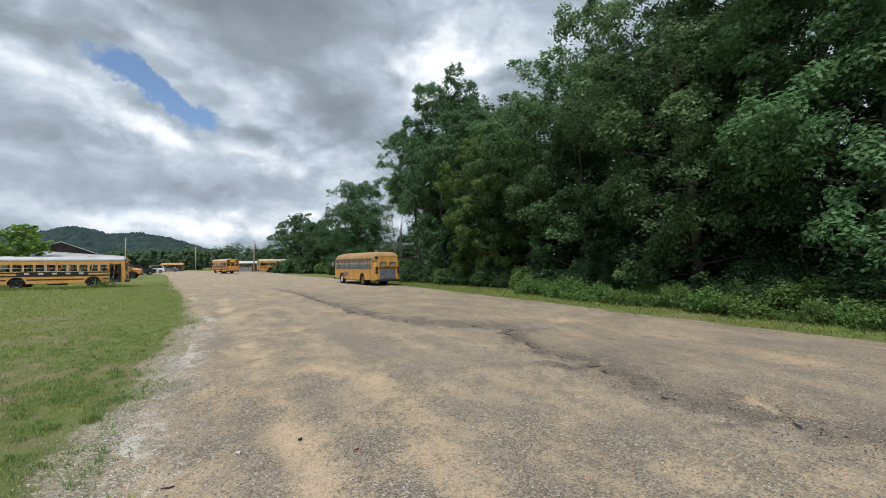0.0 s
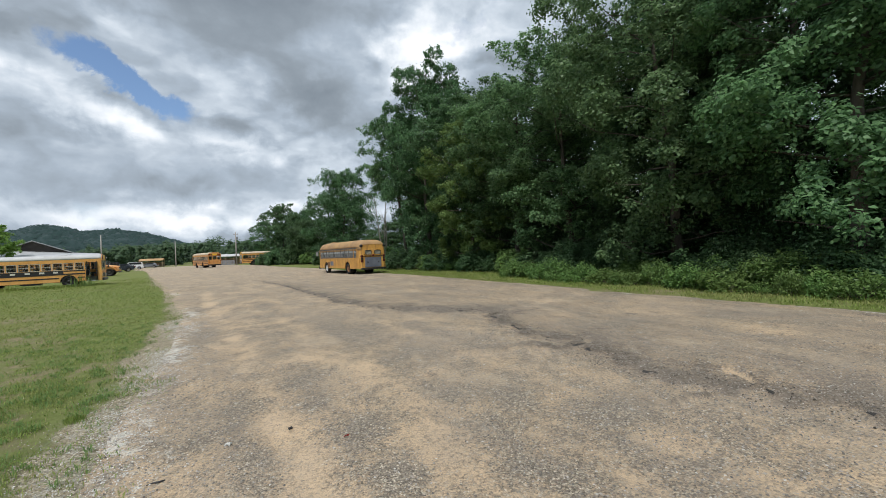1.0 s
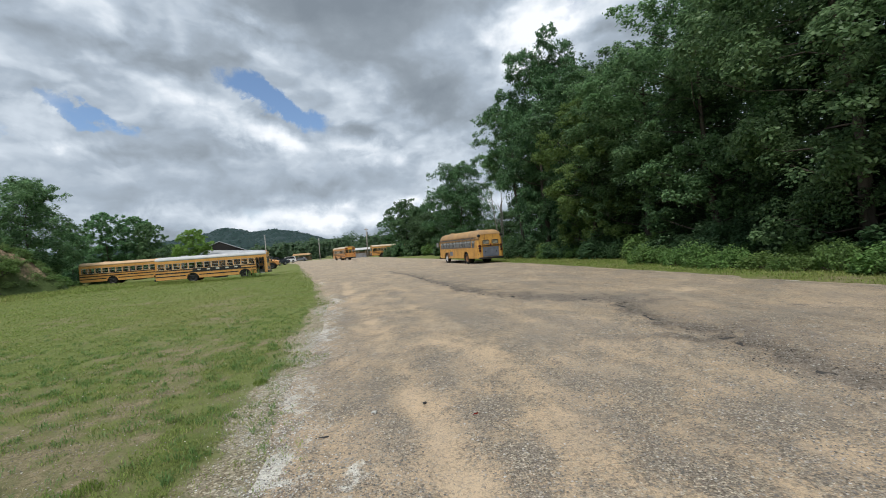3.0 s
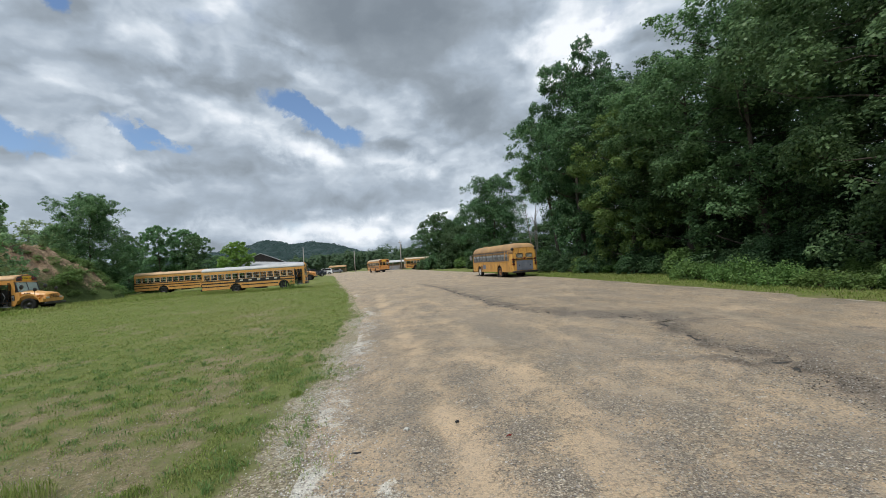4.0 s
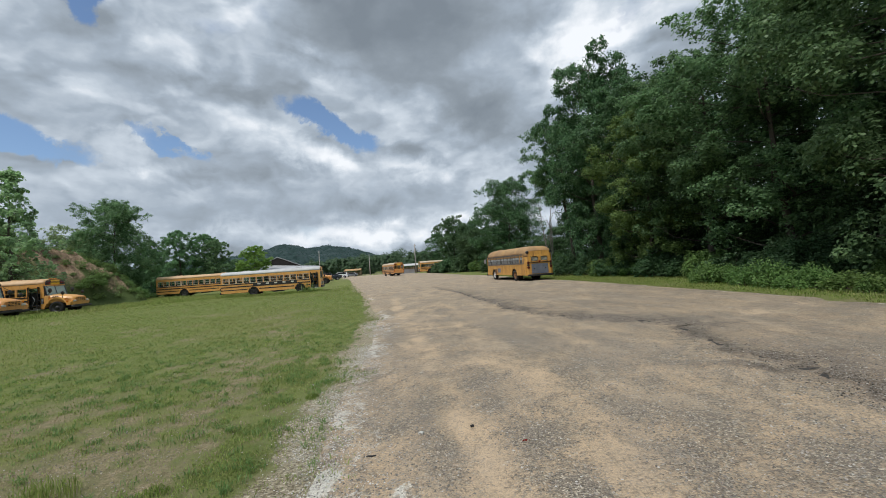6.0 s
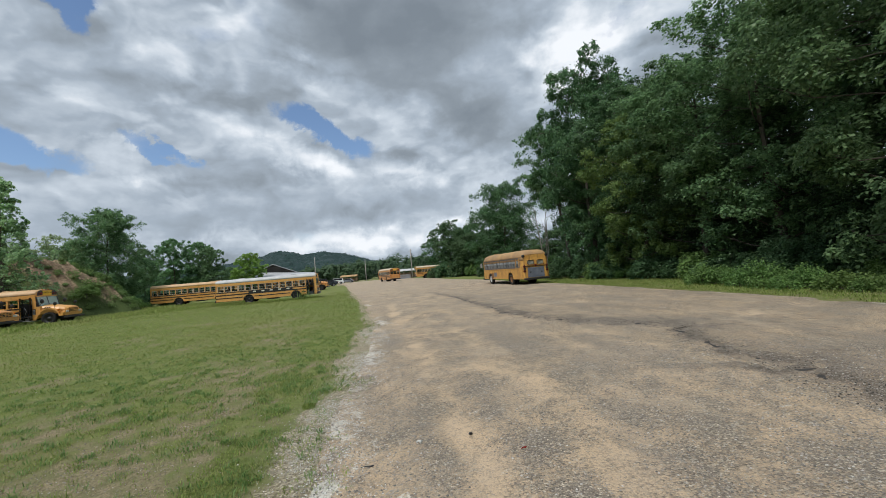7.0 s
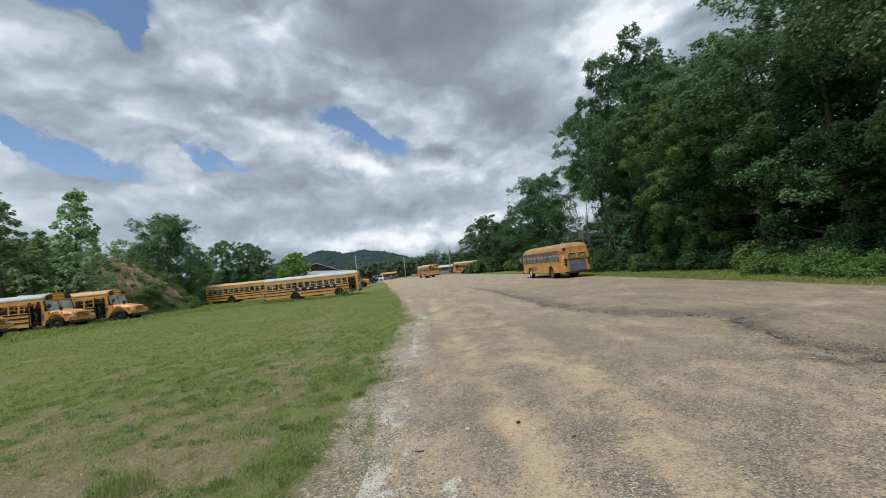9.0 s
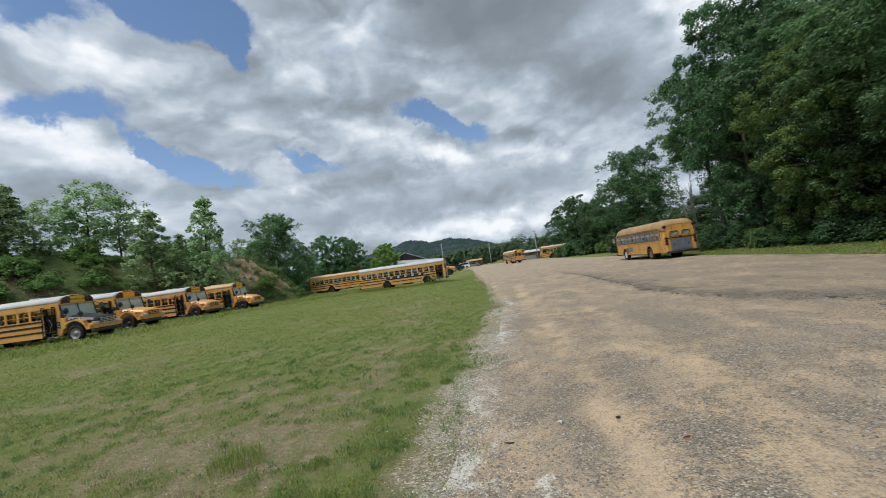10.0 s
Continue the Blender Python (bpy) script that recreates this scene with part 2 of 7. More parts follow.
def grass_ground_material():
    m, t, b = material("grass_soil", (0.1, 0.14, 0.04), 0.95, 0.0, 0.15)
    co = object_coords(t)
    cover = stored(t, "cover")
    fine = noise_node(t, co, 30, 6, 0.8)
    mid = noise_node(t, co, 3.2, 8, 0.72)
    broad = noise_node(t, co, 0.16, 4, 0.55)
    green = mix_node(t, smooth(t, mid, 0.3, 0.7), (0.13, 0.17, 0.045), (0.25, 0.275, 0.095))
    green = mix_node(t, smooth(t, broad, 0.42, 0.66, 0.0, 0.7), green, (0.235, 0.235, 0.085))
    green = mix_node(t, smooth(t, noise_node(t, co, 2.6, 4, 0.65), 0.5, 0.68, 0.0, 0.6), green, (0.095, 0.14, 0.032))
    green = mix_node(t, smooth(t, fine, 0.35, 0.7, 0.0, 0.4), green, (0.09, 0.13, 0.032))
    soil = mix_node(t, smooth(t, fine, 0.3, 0.7), (0.15, 0.125, 0.07), (0.45, 0.375, 0.235))
    soil = mix_node(t, smooth(t, mid, 0.4, 0.6, 0.0, 0.75), soil, (0.19, 0.195, 0.085))
    fac = smooth(t, math_node(t, "ADD", cover, total_of(t, [math_node(t, "MULTIPLY_ADD", mid, 0.9, -0.45), math_node(t, "MULTIPLY_ADD", fine, 0.7, -0.35)])), 0.2, 0.75)
    c = mix_node(t, fac, soil, green)
    stone = t.nodes.new("ShaderNodeSeparateColor")
    wire(t, voronoi(t, co, 58, "Color"), stone.inputs[0])
    gravel = ramp_node(t, stone.outputs[0], [(0.0, (0.15, 0.126, 0.08)), (0.5, (0.33, 0.28, 0.19)), (0.85, (0.46, 0.4, 0.28)), (1.0, (0.7, 0.64, 0.49))])
    spill = total_of(t, [stored(t, "spill"), math_node(t, "MULTIPLY_ADD", mid, 0.9, -0.45), math_node(t, "MULTIPLY_ADD", fine, 0.6, -0.3)])
    c = mix_node(t, smooth(t, spill, 0.3, 0.65), c, gravel)
    chips = math_node(t, "MULTIPLY", stored(t, "chalk"), smooth(t, noise_node(t, co, 16, 5, 0.7), 0.42, 0.62))
    c = mix_node(t, chips, c, mix_node(t, stone.outputs[1], (0.42, 0.395, 0.335), (0.72, 0.695, 0.61)))
    wire(t, c, b.inputs["Base Color"])
    bump(t, b, math_node(t, "ADD", fine, math_node(t, "MULTIPLY", mid, 1.5)), 0.7, 0.05)
    return m


def road_material():
    m, t, b = material("gravel_road", (0.3, 0.26, 0.21), 0.92, 0.0, 0.2)
    co = object_coords(t)
    sand, tar, chalk = stored(t, "sand"), stored(t, "tar"), stored(t, "chalk")
    stretch = t.nodes.new("ShaderNodeMapping")
    wire(t, co, stretch.inputs[0])
    stretch.inputs[2].default_value = (0, 0, radians(-14))
    stretch.inputs[3].default_value = (1.0, 0.5, 1.0)
    along = stretch.outputs[0]
    drift = noise_node(t, along, 1.0, 7, 0.62, 0.5)
    drift2 = noise_node(t, along, 3.6, 6, 0.62, 0.3)
    fine = noise_node(t, co, 70, 3, 0.7)
    blot = noise_node(t, co, 0.5, 4, 0.6)
    stones = voronoi(t, co, 62)
    grit = noise_node(t, co, 20, 5, 0.8)
    clot = noise_node(t, co, 1.5, 8, 0.72, 0.6)
    tone = voronoi(t, co, 62, "Color")
    ton = t.nodes.new("ShaderNodeSeparateColor")
    wire(t, tone, ton.inputs[0])
    # aggregate, each stone its own tone
    agg = ramp_node(t, ton.outputs[0], [(0.0, (0.125, 0.102, 0.075)), (0.45, (0.3, 0.252, 0.184)), (0.8, (0.43, 0.365, 0.268)), (1.0, (0.72, 0.64, 0.5))])
    agg = mix_node(t, smooth(t, ton.outputs[1], 0.8, 0.95, 0.0, 0.45), agg, (0.28, 0.2, 0.165))
    agg = mix_node(t, smooth(t, stones, 0.4, 0.75, 0.0, 0.55), agg, (0.18, 0.155, 0.13))
    agg = mix_node(t, smooth(t, grit, 0.38, 0.6, 0.6, 0.0), agg, (0.13, 0.115, 0.1))
    sandc = mix_node(t, drift2, (0.5, 0.362, 0.225), (0.65, 0.485, 0.31))
    sandc = mix_node(t, smooth(t, fine, 0.45, 0.72, 0.0, 0.5), sandc, (0.25, 0.198, 0.14))
    sandc = mix_node(t, smooth(t, ton.outputs[0], 0.86, 0.93, 0.0, 0.7), sandc, (0.22, 0.185, 0.145))
    level = total_of(t, [sand, math_node(t, "MULTIPLY_ADD", drift, 2.0, -1.0), math_node(t, "MULTIPLY_ADD", clot, 2.6, -1.3), math_node(t, "MULTIPLY_ADD", drift2, 1.2, -0.6), math_node(t, "MULTIPLY_ADD", grit, 1.6, -0.8), math_node(t, "MULTIPLY_ADD", ton.outputs[1], 0.7, -0.35)])
    s_mask = smooth(t, level, -0.1, 1.0, 0.0, 0.84)
    even = stored(t, "even")
    s_mask = math_node(t, "ADD", math_node(t, "MULTIPLY", s_mask, math_node(t, "SUBTRACT", 1.0, even)), math_node(t, "MULTIPLY", even, 0.42))
    c = mix_node(t, s_mask, agg, sandc)
    # worn tar where the old surface shows
    tarc = mix_node(t, smooth(t, grit, 0.35, 0.68), (0.045, 0.038, 0.032), (0.18, 0.152, 0.122))
    t_level = math_node(t, "ADD", tar, total_of(t, [math_node(t, "MULTIPLY_ADD", drift2, 2.2, -1.1), math_node(t, "MULTIPLY_ADD", clot, 2.6, -1.3), math_node(t, "MULTIPLY_ADD", blot, 1.2, -0.6), math_node(t, "MULTIPLY_ADD", grit, 2.0, -1.0), math_node(t, "MULTIPLY_ADD", ton.outputs[0], 0.6, -0.3)]))
    tarc = mix_node(t, smooth(t, ton.outputs[2], 0.72, 0.9, 0.0, 0.7), tarc, (0.3, 0.27, 0.235))
    c = mix_node(t, smooth(t, t_level, 0.3, 1.0, 0.0, 0.92), c, tarc)
    patch = noise_node(t, co, 5.5, 6, 0.68, 0.4)
    w_level = total_of(t, [chalk, math_node(t, "MULTIPLY_ADD", patch, 3.4, -1.75), math_node(t, "MULTIPLY_ADD", fine, 1.4, -0.7)])
    c = mix_node(t, smooth(t, w_level, 0.35, 0.9, 0.0, 0.85), c, mix_node(t, ton.outputs[2], (0.5, 0.48, 0.42), (0.78, 0.76, 0.69)))
    c = mix_node(t, smooth(t, blot, 0.35, 0.7, 0.0, 0.22), c, (0.36, 0.31, 0.25))
    c = mix_node(t, smooth(t, noise_node(t, along, 0.55, 7, 0.68, 0.4), 0.46, 0.64, 0.0, 0.32), c, (0.28, 0.24, 0.195))
    c = mix_node(t, smooth(t, noise_node(t, along, 0.8, 7, 0.7, 0.3), 0.52, 0.68, 0.0, 0.45), c, (0.5, 0.4, 0.285))
    pale = t.nodes.new("ShaderNodeHueSaturation")
    pale.inputs["Value"].default_value, pale.inputs["Saturation"].default_value = 1.17, 1.0
    wire(t, c, pale.inputs["Color"])
    c = pale.outputs[0]
    wire(t, c, b.inputs["Base Color"])
    h = math_node(t, "SUBTRACT", math_node(t, "MULTIPLY", fine, 0.4), math_node(t, "MULTIPLY", stones, math_node(t, "SUBTRACT", 1.0, s_mask)))
    bump(t, b, h, 1.0, 0.018)
    return m


def total_of(tree, values):
    out = values[0]
    for v in values[1:]:
        out = math_node(tree, "ADD", out, v)
    return out


def bank_material():
    m, t, b = material("bank_earth", (0.3, 0.2, 0.14), 0.95, 0.0, 0.15)
    co = object_coords(t)
    big = noise_node(t, co, 0.35, 6, 0.62, 0.5)
    fine = noise_node(t, co, 5, 6, 0.7)
    cover = stored(t, "cover")
    soil = mix_node(t, smooth(t, big, 0.3, 0.7), (0.18, 0.125, 0.08), (0.42, 0.31, 0.205))
    soil = mix_node(t, smooth(t, fine, 0.42, 0.68, 0.0, 0.75), soil, (0.12, 0.085, 0.06))
    green = mix_node(t, fine, (0.045, 0.07, 0.025), (0.125, 0.165, 0.055))
    fac = smooth(t, math_node(t, "ADD", cover, math_node(t, "MULTIPLY_ADD", fine, 0.7, -0.35)), 0.35, 0.65)
    wire(t, mix_node(t, fac, soil, green), b.inputs["Base Color"])
    bump(t, b, fine, 0.9, 0.25)
    return m


def bark_material(name, dark, light):
    m, t, b = material(name, dark, 0.9, 0.0, 0.2)
    co = object_coords(t)
    st = t.nodes.new("ShaderNodeMapping")
    wire(t, co, st.inputs[0])
    st.inputs[3].default_value = (6, 6, 1)
    n = noise_node(t, st.outputs[0], 2.0, 6, 0.65)
    wire(t, mix_node(t, n, dark, light), b.inputs["Base Color"])
    bump(t, b, n, 0.8, 0.04)
    return m


def glass_material(name, tint, rough=0.02, see=1.0, ior=1.2):
    m, t, b = material(name, tint, rough, 0.0, 0.5)
    b.inputs["Transmission Weight"].default_value = see
    b.inputs["IOR"].default_value = ior
    n = noise_node(t, object_coords(t), 3.0, 5, 0.6)
    wire(t, math_node(t, "MULTIPLY_ADD", n, 0.06, rough), b.inputs["Roughness"])
    return m


MAT = {
    "grass_soil": grass_ground_material(),
    "road": road_material(),
    "bank": bank_material(),
    "bus_yellow": worn("bus_yellow", (0.74, 0.365, 0.09), (0.64, 0.295, 0.065), (0.8, 0.45, 0.16), 0.38, streaks=0.25),
    "bus_orange": worn("bus_orange", (0.68, 0.32, 0.1), (0.58, 0.26, 0.07), (0.74, 0.4, 0.16), 0.45, streaks=0.35),
    "old_yellow": worn("faded_yellow", (0.64, 0.33, 0.065), (0.44, 0.21, 0.055), (0.74, 0.43, 0.11), 0.6, scale=1.6, amount=2.8, dirt=(0.14, 0.07, 0.04), streaks=0.75),
    "white_roof": worn("white_roof", (0.54, 0.54, 0.53), (0.42, 0.42, 0.41), (0.62, 0.62, 0.61), 0.7, amount=1.2, dirt=(0.2, 0.18, 0.15)),
    "old_roof": worn("faded_old_roof", (0.46, 0.265, 0.105), (0.25, 0.175, 0.11), (0.56, 0.355, 0.155), 0.65, scale=0.8, amount=2.4),
    # opaque pane: daylight seen through the rear windows is put into its colour
    "pale_daylit_pane": worn("pale_daylit_pane", (0.26, 0.25, 0.2), (0.12, 0.12, 0.1), (0.42, 0.41, 0.34), 0.25, 0.0, 2.5),
    "cream": worn("cream_paint", (0.66, 0.55, 0.4), (0.55, 0.44, 0.3), (0.72, 0.63, 0.5), 0.55),
    "peach_roof": worn("peach_roof", (0.62, 0.4, 0.2), (0.52, 0.3, 0.14), (0.68, 0.48, 0.3), 0.55),
    "black": worn("black_paint", (0.018, 0.018, 0.019), (0.012, 0.012, 0.012), (0.035, 0.034, 0.033), 0.45),
    "tar_dark": worn("dark_tar", (0.045, 0.042, 0.038), (0.03, 0.028, 0.026), (0.075, 0.07, 0.064), 0.9),
    "rubber": worn("rubber", (0.012, 0.012, 0.012), (0.009, 0.009, 0.009), (0.02, 0.019, 0.018), 0.9),
    "rim": worn("rim_steel", (0.3, 0.3, 0.31), (0.18, 0.17, 0.16), (0.42, 0.42, 0.42), 0.5, 0.4),
    "rim_white": worn("rim_pale", (0.55, 0.55, 0.54), (0.4, 0.38, 0.35), (0.62, 0.62, 0.6), 0.5, 0.1),
    "chrome": worn("chrome", (0.66, 0.66, 0.67), (0.5, 0.5, 0.51), (0.74, 0.74, 0.74), 0.32, 0.55),
    "grey_metal": worn("grey_metal", (0.3, 0.31, 0.33), (0.2, 0.21, 0.23), (0.4, 0.41, 0.42), 0.5, 0.2, 2.0),
    "slate_panel": worn("slate_blue_panel", (0.14, 0.16, 0.2), (0.09, 0.105, 0.14), (0.22, 0.24, 0.28), 0.6, 0.0, 2.0),
    "dull_pane": worn("dull_pane", (0.13, 0.14, 0.145), (0.07, 0.075, 0.08), (0.22, 0.235, 0.24), 0.3, 0.0, 1.3, streaks=0.4),
    # sky reflection painted into the upper panes' colour, along with the dust
    "dusty_sky_pane": worn("dusty_sky_pane", (0.36, 0.39, 0.4), (0.2, 0.225, 0.24), (0.5, 0.53, 0.54), 0.3, 0.0, 1.3, streaks=0.4),
    "red_lens": worn("red_lens", (0.2, 0.014, 0.012), (0.14, 0.01, 0.008), (0.26, 0.025, 0.02), 0.25),
    "amber_lens": worn("amber_lens", (0.65, 0.2, 0.02), (0.5, 0.14, 0.015), (0.72, 0.28, 0.05), 0.25),
    "clear_lens": worn("clear_lens", (0.6, 0.6, 0.58), (0.45, 0.45, 0.43), (0.7, 0.7, 0.68), 0.15),
    "glass": glass_material("bus_glass", (0.78, 0.81, 0.81)),
    # partly opaque pale tint stands in for sky reflected in the windscreens
    "screen_sky_glass": glass_material("screen_sky_glass", (0.62, 0.76, 0.69), 0.03, 0.6, 1.5),
    "seat": worn("seat_vinyl", (0.05, 0.045, 0.04), (0.03, 0.03, 0.028), (0.08, 0.07, 0.06), 0.7),
    "inside": worn("bus_interior", (0.1, 0.1, 0.09), (0.22, 0.22, 0.2), (0.36, 0.36, 0.34), 0.7),
    "floor_rubber": worn("floor_rubber", (0.06, 0.06, 0.06), (0.04, 0.04, 0.04), (0.09, 0.085, 0.08), 0.8),
    "sign_yellow": worn("sign_yellow", (0.85, 0.52, 0.03), (0.78, 0.46, 0.025), (0.88, 0.58, 0.06), 0.45),
    "dark_lens": worn("dark_lens", (0.09, 0.02, 0.016), (0.07, 0.015, 0.012), (0.12, 0.035, 0.03), 0.25),
    "band_grey": worn("weathered_grey", (0.12, 0.115, 0.108), (0.07, 0.066, 0.06), (0.2, 0.19, 0.175), 0.6, 0.2, 1.5, 2.0, (0.12, 0.07, 0.04)),
    "rust": worn("rusty_paint", (0.2, 0.1, 0.045), (0.1, 0.05, 0.03), (0.34, 0.18, 0.07), 0.85, 0.0, 4.0, 1.5),
    "step_grey": worn("step_grey", (0.42, 0.43, 0.43), (0.3, 0.3, 0.3), (0.5, 0.5, 0.5), 0.6),
    "sign_orange": worn("sign_orange", (0.92, 0.4, 0.03), (0.88, 0.36, 0.025), (0.94, 0.46, 0.05), 0.5),
    "pale_patch": worn("pale_patch", (0.6, 0.58, 0.5), (0.5, 0.48, 0.42), (0.66, 0.64, 0.58), 0.6),
    "car_white": worn("car_white", (0.75, 0.76, 0.77), (0.68, 0.69, 0.7), (0.8, 0.8, 0.8), 0.25),
    "car_dark": worn("car_dark", (0.03, 0.04, 0.06), (0.02, 0.028, 0.045), (0.05, 0.06, 0.08), 0.25),
    "car_grey": worn("car_grey", (0.16, 0.18, 0.2), (0.12, 0.13, 0.15), (0.22, 0.24, 0.26), 0.3),
    "car_glass": worn("car_glass", (0.03, 0.035, 0.04), (0.02, 0.02, 0.025), (0.05, 0.055, 0.06), 0.1),
    "tin_roof": worn("tin_roof", (0.5, 0.51, 0.52), (0.38, 0.38, 0.38), (0.6, 0.61, 0.62), 0.5, 0.2, 0.5),
    "dark_wall": worn("dark_boards", (0.055, 0.047, 0.042), (0.035, 0.03, 0.027), (0.09, 0.08, 0.07), 0.85, 0.0, 0.6),
    "pole_wood": worn("grey_pole", (0.36, 0.34, 0.31), (0.27, 0.25, 0.23), (0.45, 0.43, 0.4), 0.85, 0.0, 2.0),
    "timber": worn("timber", (0.3, 0.22, 0.14), (0.2, 0.14, 0.09), (0.4, 0.3, 0.2), 0.85, 0.0, 2.0),
    "leaf_dark": leaf_material("leaf_dark", (0.048, 0.097, 0.044), (0.083, 0.161, 0.073), (0.132, 0.228, 0.109), 0.5),
    "leaf_mid": leaf_material("leaf_mid", (0.054, 0.114, 0.052), (0.144, 0.262, 0.115), (0.252, 0.408, 0.188), 0.5),
    "leaf_light": leaf_material("leaf_light", (0.11, 0.194, 0.063), (0.165, 0.278, 0.083), (0.231, 0.357, 0.113), 0.45),
    "leaf_sapling": leaf_material("leaf_sapling", (0.19, 0.287, 0.151), (0.335, 0.471, 0.241), (0.48, 0.621, 0.338), 0.6),
    "leaf_lime": leaf_material("leaf_lime", (0.179, 0.34, 0.078), (0.261, 0.468, 0.108), (0.345, 0.567, 0.15), 0.55),
    "leaf_far": leaf_material("leaf_far", (0.068, 0.118, 0.066), (0.092, 0.152, 0.08), (0.115, 0.18, 0.09), 0.45, 0.15),
    # ridge leaves tinted blue: the haze of distance is put into the colour
    "leaf_ridge_haze": leaf_material("leaf_ridge_haze", (0.035, 0.07, 0.069), (0.039, 0.077, 0.073), (0.044, 0.085, 0.078), 0.3, 0.15),
    # leaves of shaded crowns and shrubs, the shade put into this colour
    "leaf_shaded": leaf_material("leaf_shaded", (0.033, 0.074, 0.034), (0.084, 0.163, 0.07), (0.161, 0.28, 0.119), 0.45, 0.3),
    "blade": blade_material(),
    "straw": leaf_material("straw", (0.3, 0.24, 0.12), (0.4, 0.33, 0.18), (0.5, 0.43, 0.26), 0.2),
    "bark": bark_material("bark", (0.06, 0.05, 0.04), (0.15, 0.13, 0.11)),
    "bark_pale": bark_material("bark_pale", (0.2, 0.18, 0.15), (0.36, 0.33, 0.29)),
}


def stone_material(name, stops):
    m, t, b = material(name, stops[0][1], 0.9, 0.0, 0.25)
    isl = t.nodes.new("ShaderNodeNewGeometry").outputs["Random Per Island"]
    wire(t, ramp_node(t, isl, stops), b.inputs["Base Color"])
    return m


MAT["stone"] = stone_material("gravel_stone", [(0.0, (0.14, 0.13, 0.12)), (0.5, (0.3, 0.27, 0.23)), (0.85, (0.4, 0.36, 0.31)), (1.0, (0.58, 0.55, 0.5))])
MAT["chalk_stone"] = stone_material("limestone_chip", [(0.0, (0.34, 0.33, 0.3)), (0.5, (0.56, 0.55, 0.51)), (1.0, (0.8, 0.79, 0.76))])
MAT["tar_chip"] = stone_material("asphalt_chip", [(0.0, (0.05, 0.043, 0.036)), (0.6, (0.11, 0.095, 0.078)), (1.0, (0.3, 0.26, 0.21))])

# ---- mesh tools ----
RNG = np.random.default_rng(7)


class Soup:
    """Collects vertices and faces for one mesh."""

    def __init__(self):
        self.v, self.f = [], []

    def add(self, verts, faces):
        n = len(self.v)
        self.v += [tuple(p) for p in verts]
        self.f += [tuple(i + n for i in f) for f in faces]
        return self

    def box(self, x0, x1, y0, y1, z0, z1, cut=0.0):
        """A box; cut takes that much off its edges along z and its top."""
        if cut <= 0:
            vs = [(x, y, z) for z in (z0, z1) for y in (y0, y1) for x in (x0, x1)]
            return self.add(vs, [(0, 2, 3, 1), (4, 5, 7, 6), (0, 1, 5, 4), (1, 3, 7, 5), (3, 2, 6, 7), (2, 0, 4, 6)])
        rings = []
        for z, i in ((z0, cut), (z0 + cut, 0.0), (z1 - cut, 0.0), (z1, cut)):
            a0, a1, b0, b1 = x0 + i, x1 - i, y0 + i, y1 - i
            c = cut * 0.7
            rings.append([(a0 + c, b0, z), (a1 - c, b0, z), (a1, b0 + c, z), (a1, b1 - c, z), (a1 - c, b1, z), (a0 + c, b1, z), (a0, b1 - c, z), (a0, b0 + c, z)])
        return self.loft(rings, True, True)

    def loft(self, rings, closed=True, caps=False):
        k = len(rings[0])
        vs = [p for r in rings for p in r]
        fs = []
        for i in range(len(rings) - 1):
            for j in range(k if closed else k - 1):
                a, b = i * k + j, i * k + (j + 1) % k
                fs.append((a, b, b + k, a + k))
        if caps:
            fs += [tuple(range(k))[::-1], tuple(range((len(rings) - 1) * k, len(rings) * k))]
        return self.add(vs, fs)

    def panel(self, outline, y0, y1):
        """An outline in x, z given a thickness along y."""
        k = len(outline)
        vs = [(x, y0, z) for x, z in outline] + [(x, y1, z) for x, z in outline]
        fs = [tuple(range(k)), tuple(range(k, 2 * k))[::-1]]
        fs += [(i, i + k, (i + 1) % k + k, (i + 1) % k) for i in range(k)]
        return self.add(vs, fs)

    def slab(self, outline, x0, x1):
        """An outline in y, z given a thickness along x."""
        k = len(outline)
        vs = [(x0, y, z) for y, z in outline] + [(x1, y, z) for y, z in outline]
        fs = [tuple(range(k)), tuple(range(k, 2 * k))[::-1]]
        fs += [(i, i + k, (i + 1) % k + k, (i + 1) % k) for i in range(k)]
        return self.add(vs, fs)

    def lathe(self, profile, axis="y", centre=(0, 0, 0), segs=20, caps=True):
        """Profile of (offset along the axis, radius) turned about an axis."""
        rings = []
        for off, r in profile:
            ring = []
            for i in range(segs):
                a = 2 * math.pi * i / segs
                c, s = r * math.cos(a), r * math.sin(a)
                p = {"y": (c, off, s), "x": (off, c, s), "z": (c, s, off)}[axis]
                ring.append(tuple(p[n] + centre[n] for n in range(3)))
            rings.append(ring)
        return self.loft(rings, True, caps)

    def tube(self, points, radii, segs=8):
        rings = []
        pts = [Vector(p) for p in points]
        for i, p in enumerate(pts):
            d = (pts[min(i + 1, len(pts) - 1)] - pts[max(i - 1, 0)]).normalized()
            side = d.cross(Vector((0.3, 0.9, 0.31))).normalized()
            up = d.cross(side)
            rings.append([tuple(p + (side * math.cos(2 * math.pi * j / segs) + up * math.sin(2 * math.pi * j / segs)) * radii[i]) for j in range(segs)])
        return self.loft(rings, True, True)


def mesh_from(name, verts, faces, smooth_shade=False):
    me = bpy.data.meshes.new(name)
    me.from_pydata(verts, [], faces)
    if smooth_shade:
        me.polygons.foreach_set("use_smooth", np.ones(len(me.polygons), bool))
    me.update()
    return me


def fixed(soup, name, smooth_shade=False):
    me = mesh_from(name, soup.v, soup.f, smooth_shade)
    bm = bmesh.new()
    bm.from_mesh(me)
    bmesh.ops.recalc_face_normals(bm, faces=bm.faces)
    bm.to_mesh(me)
    bm.free()
    return me


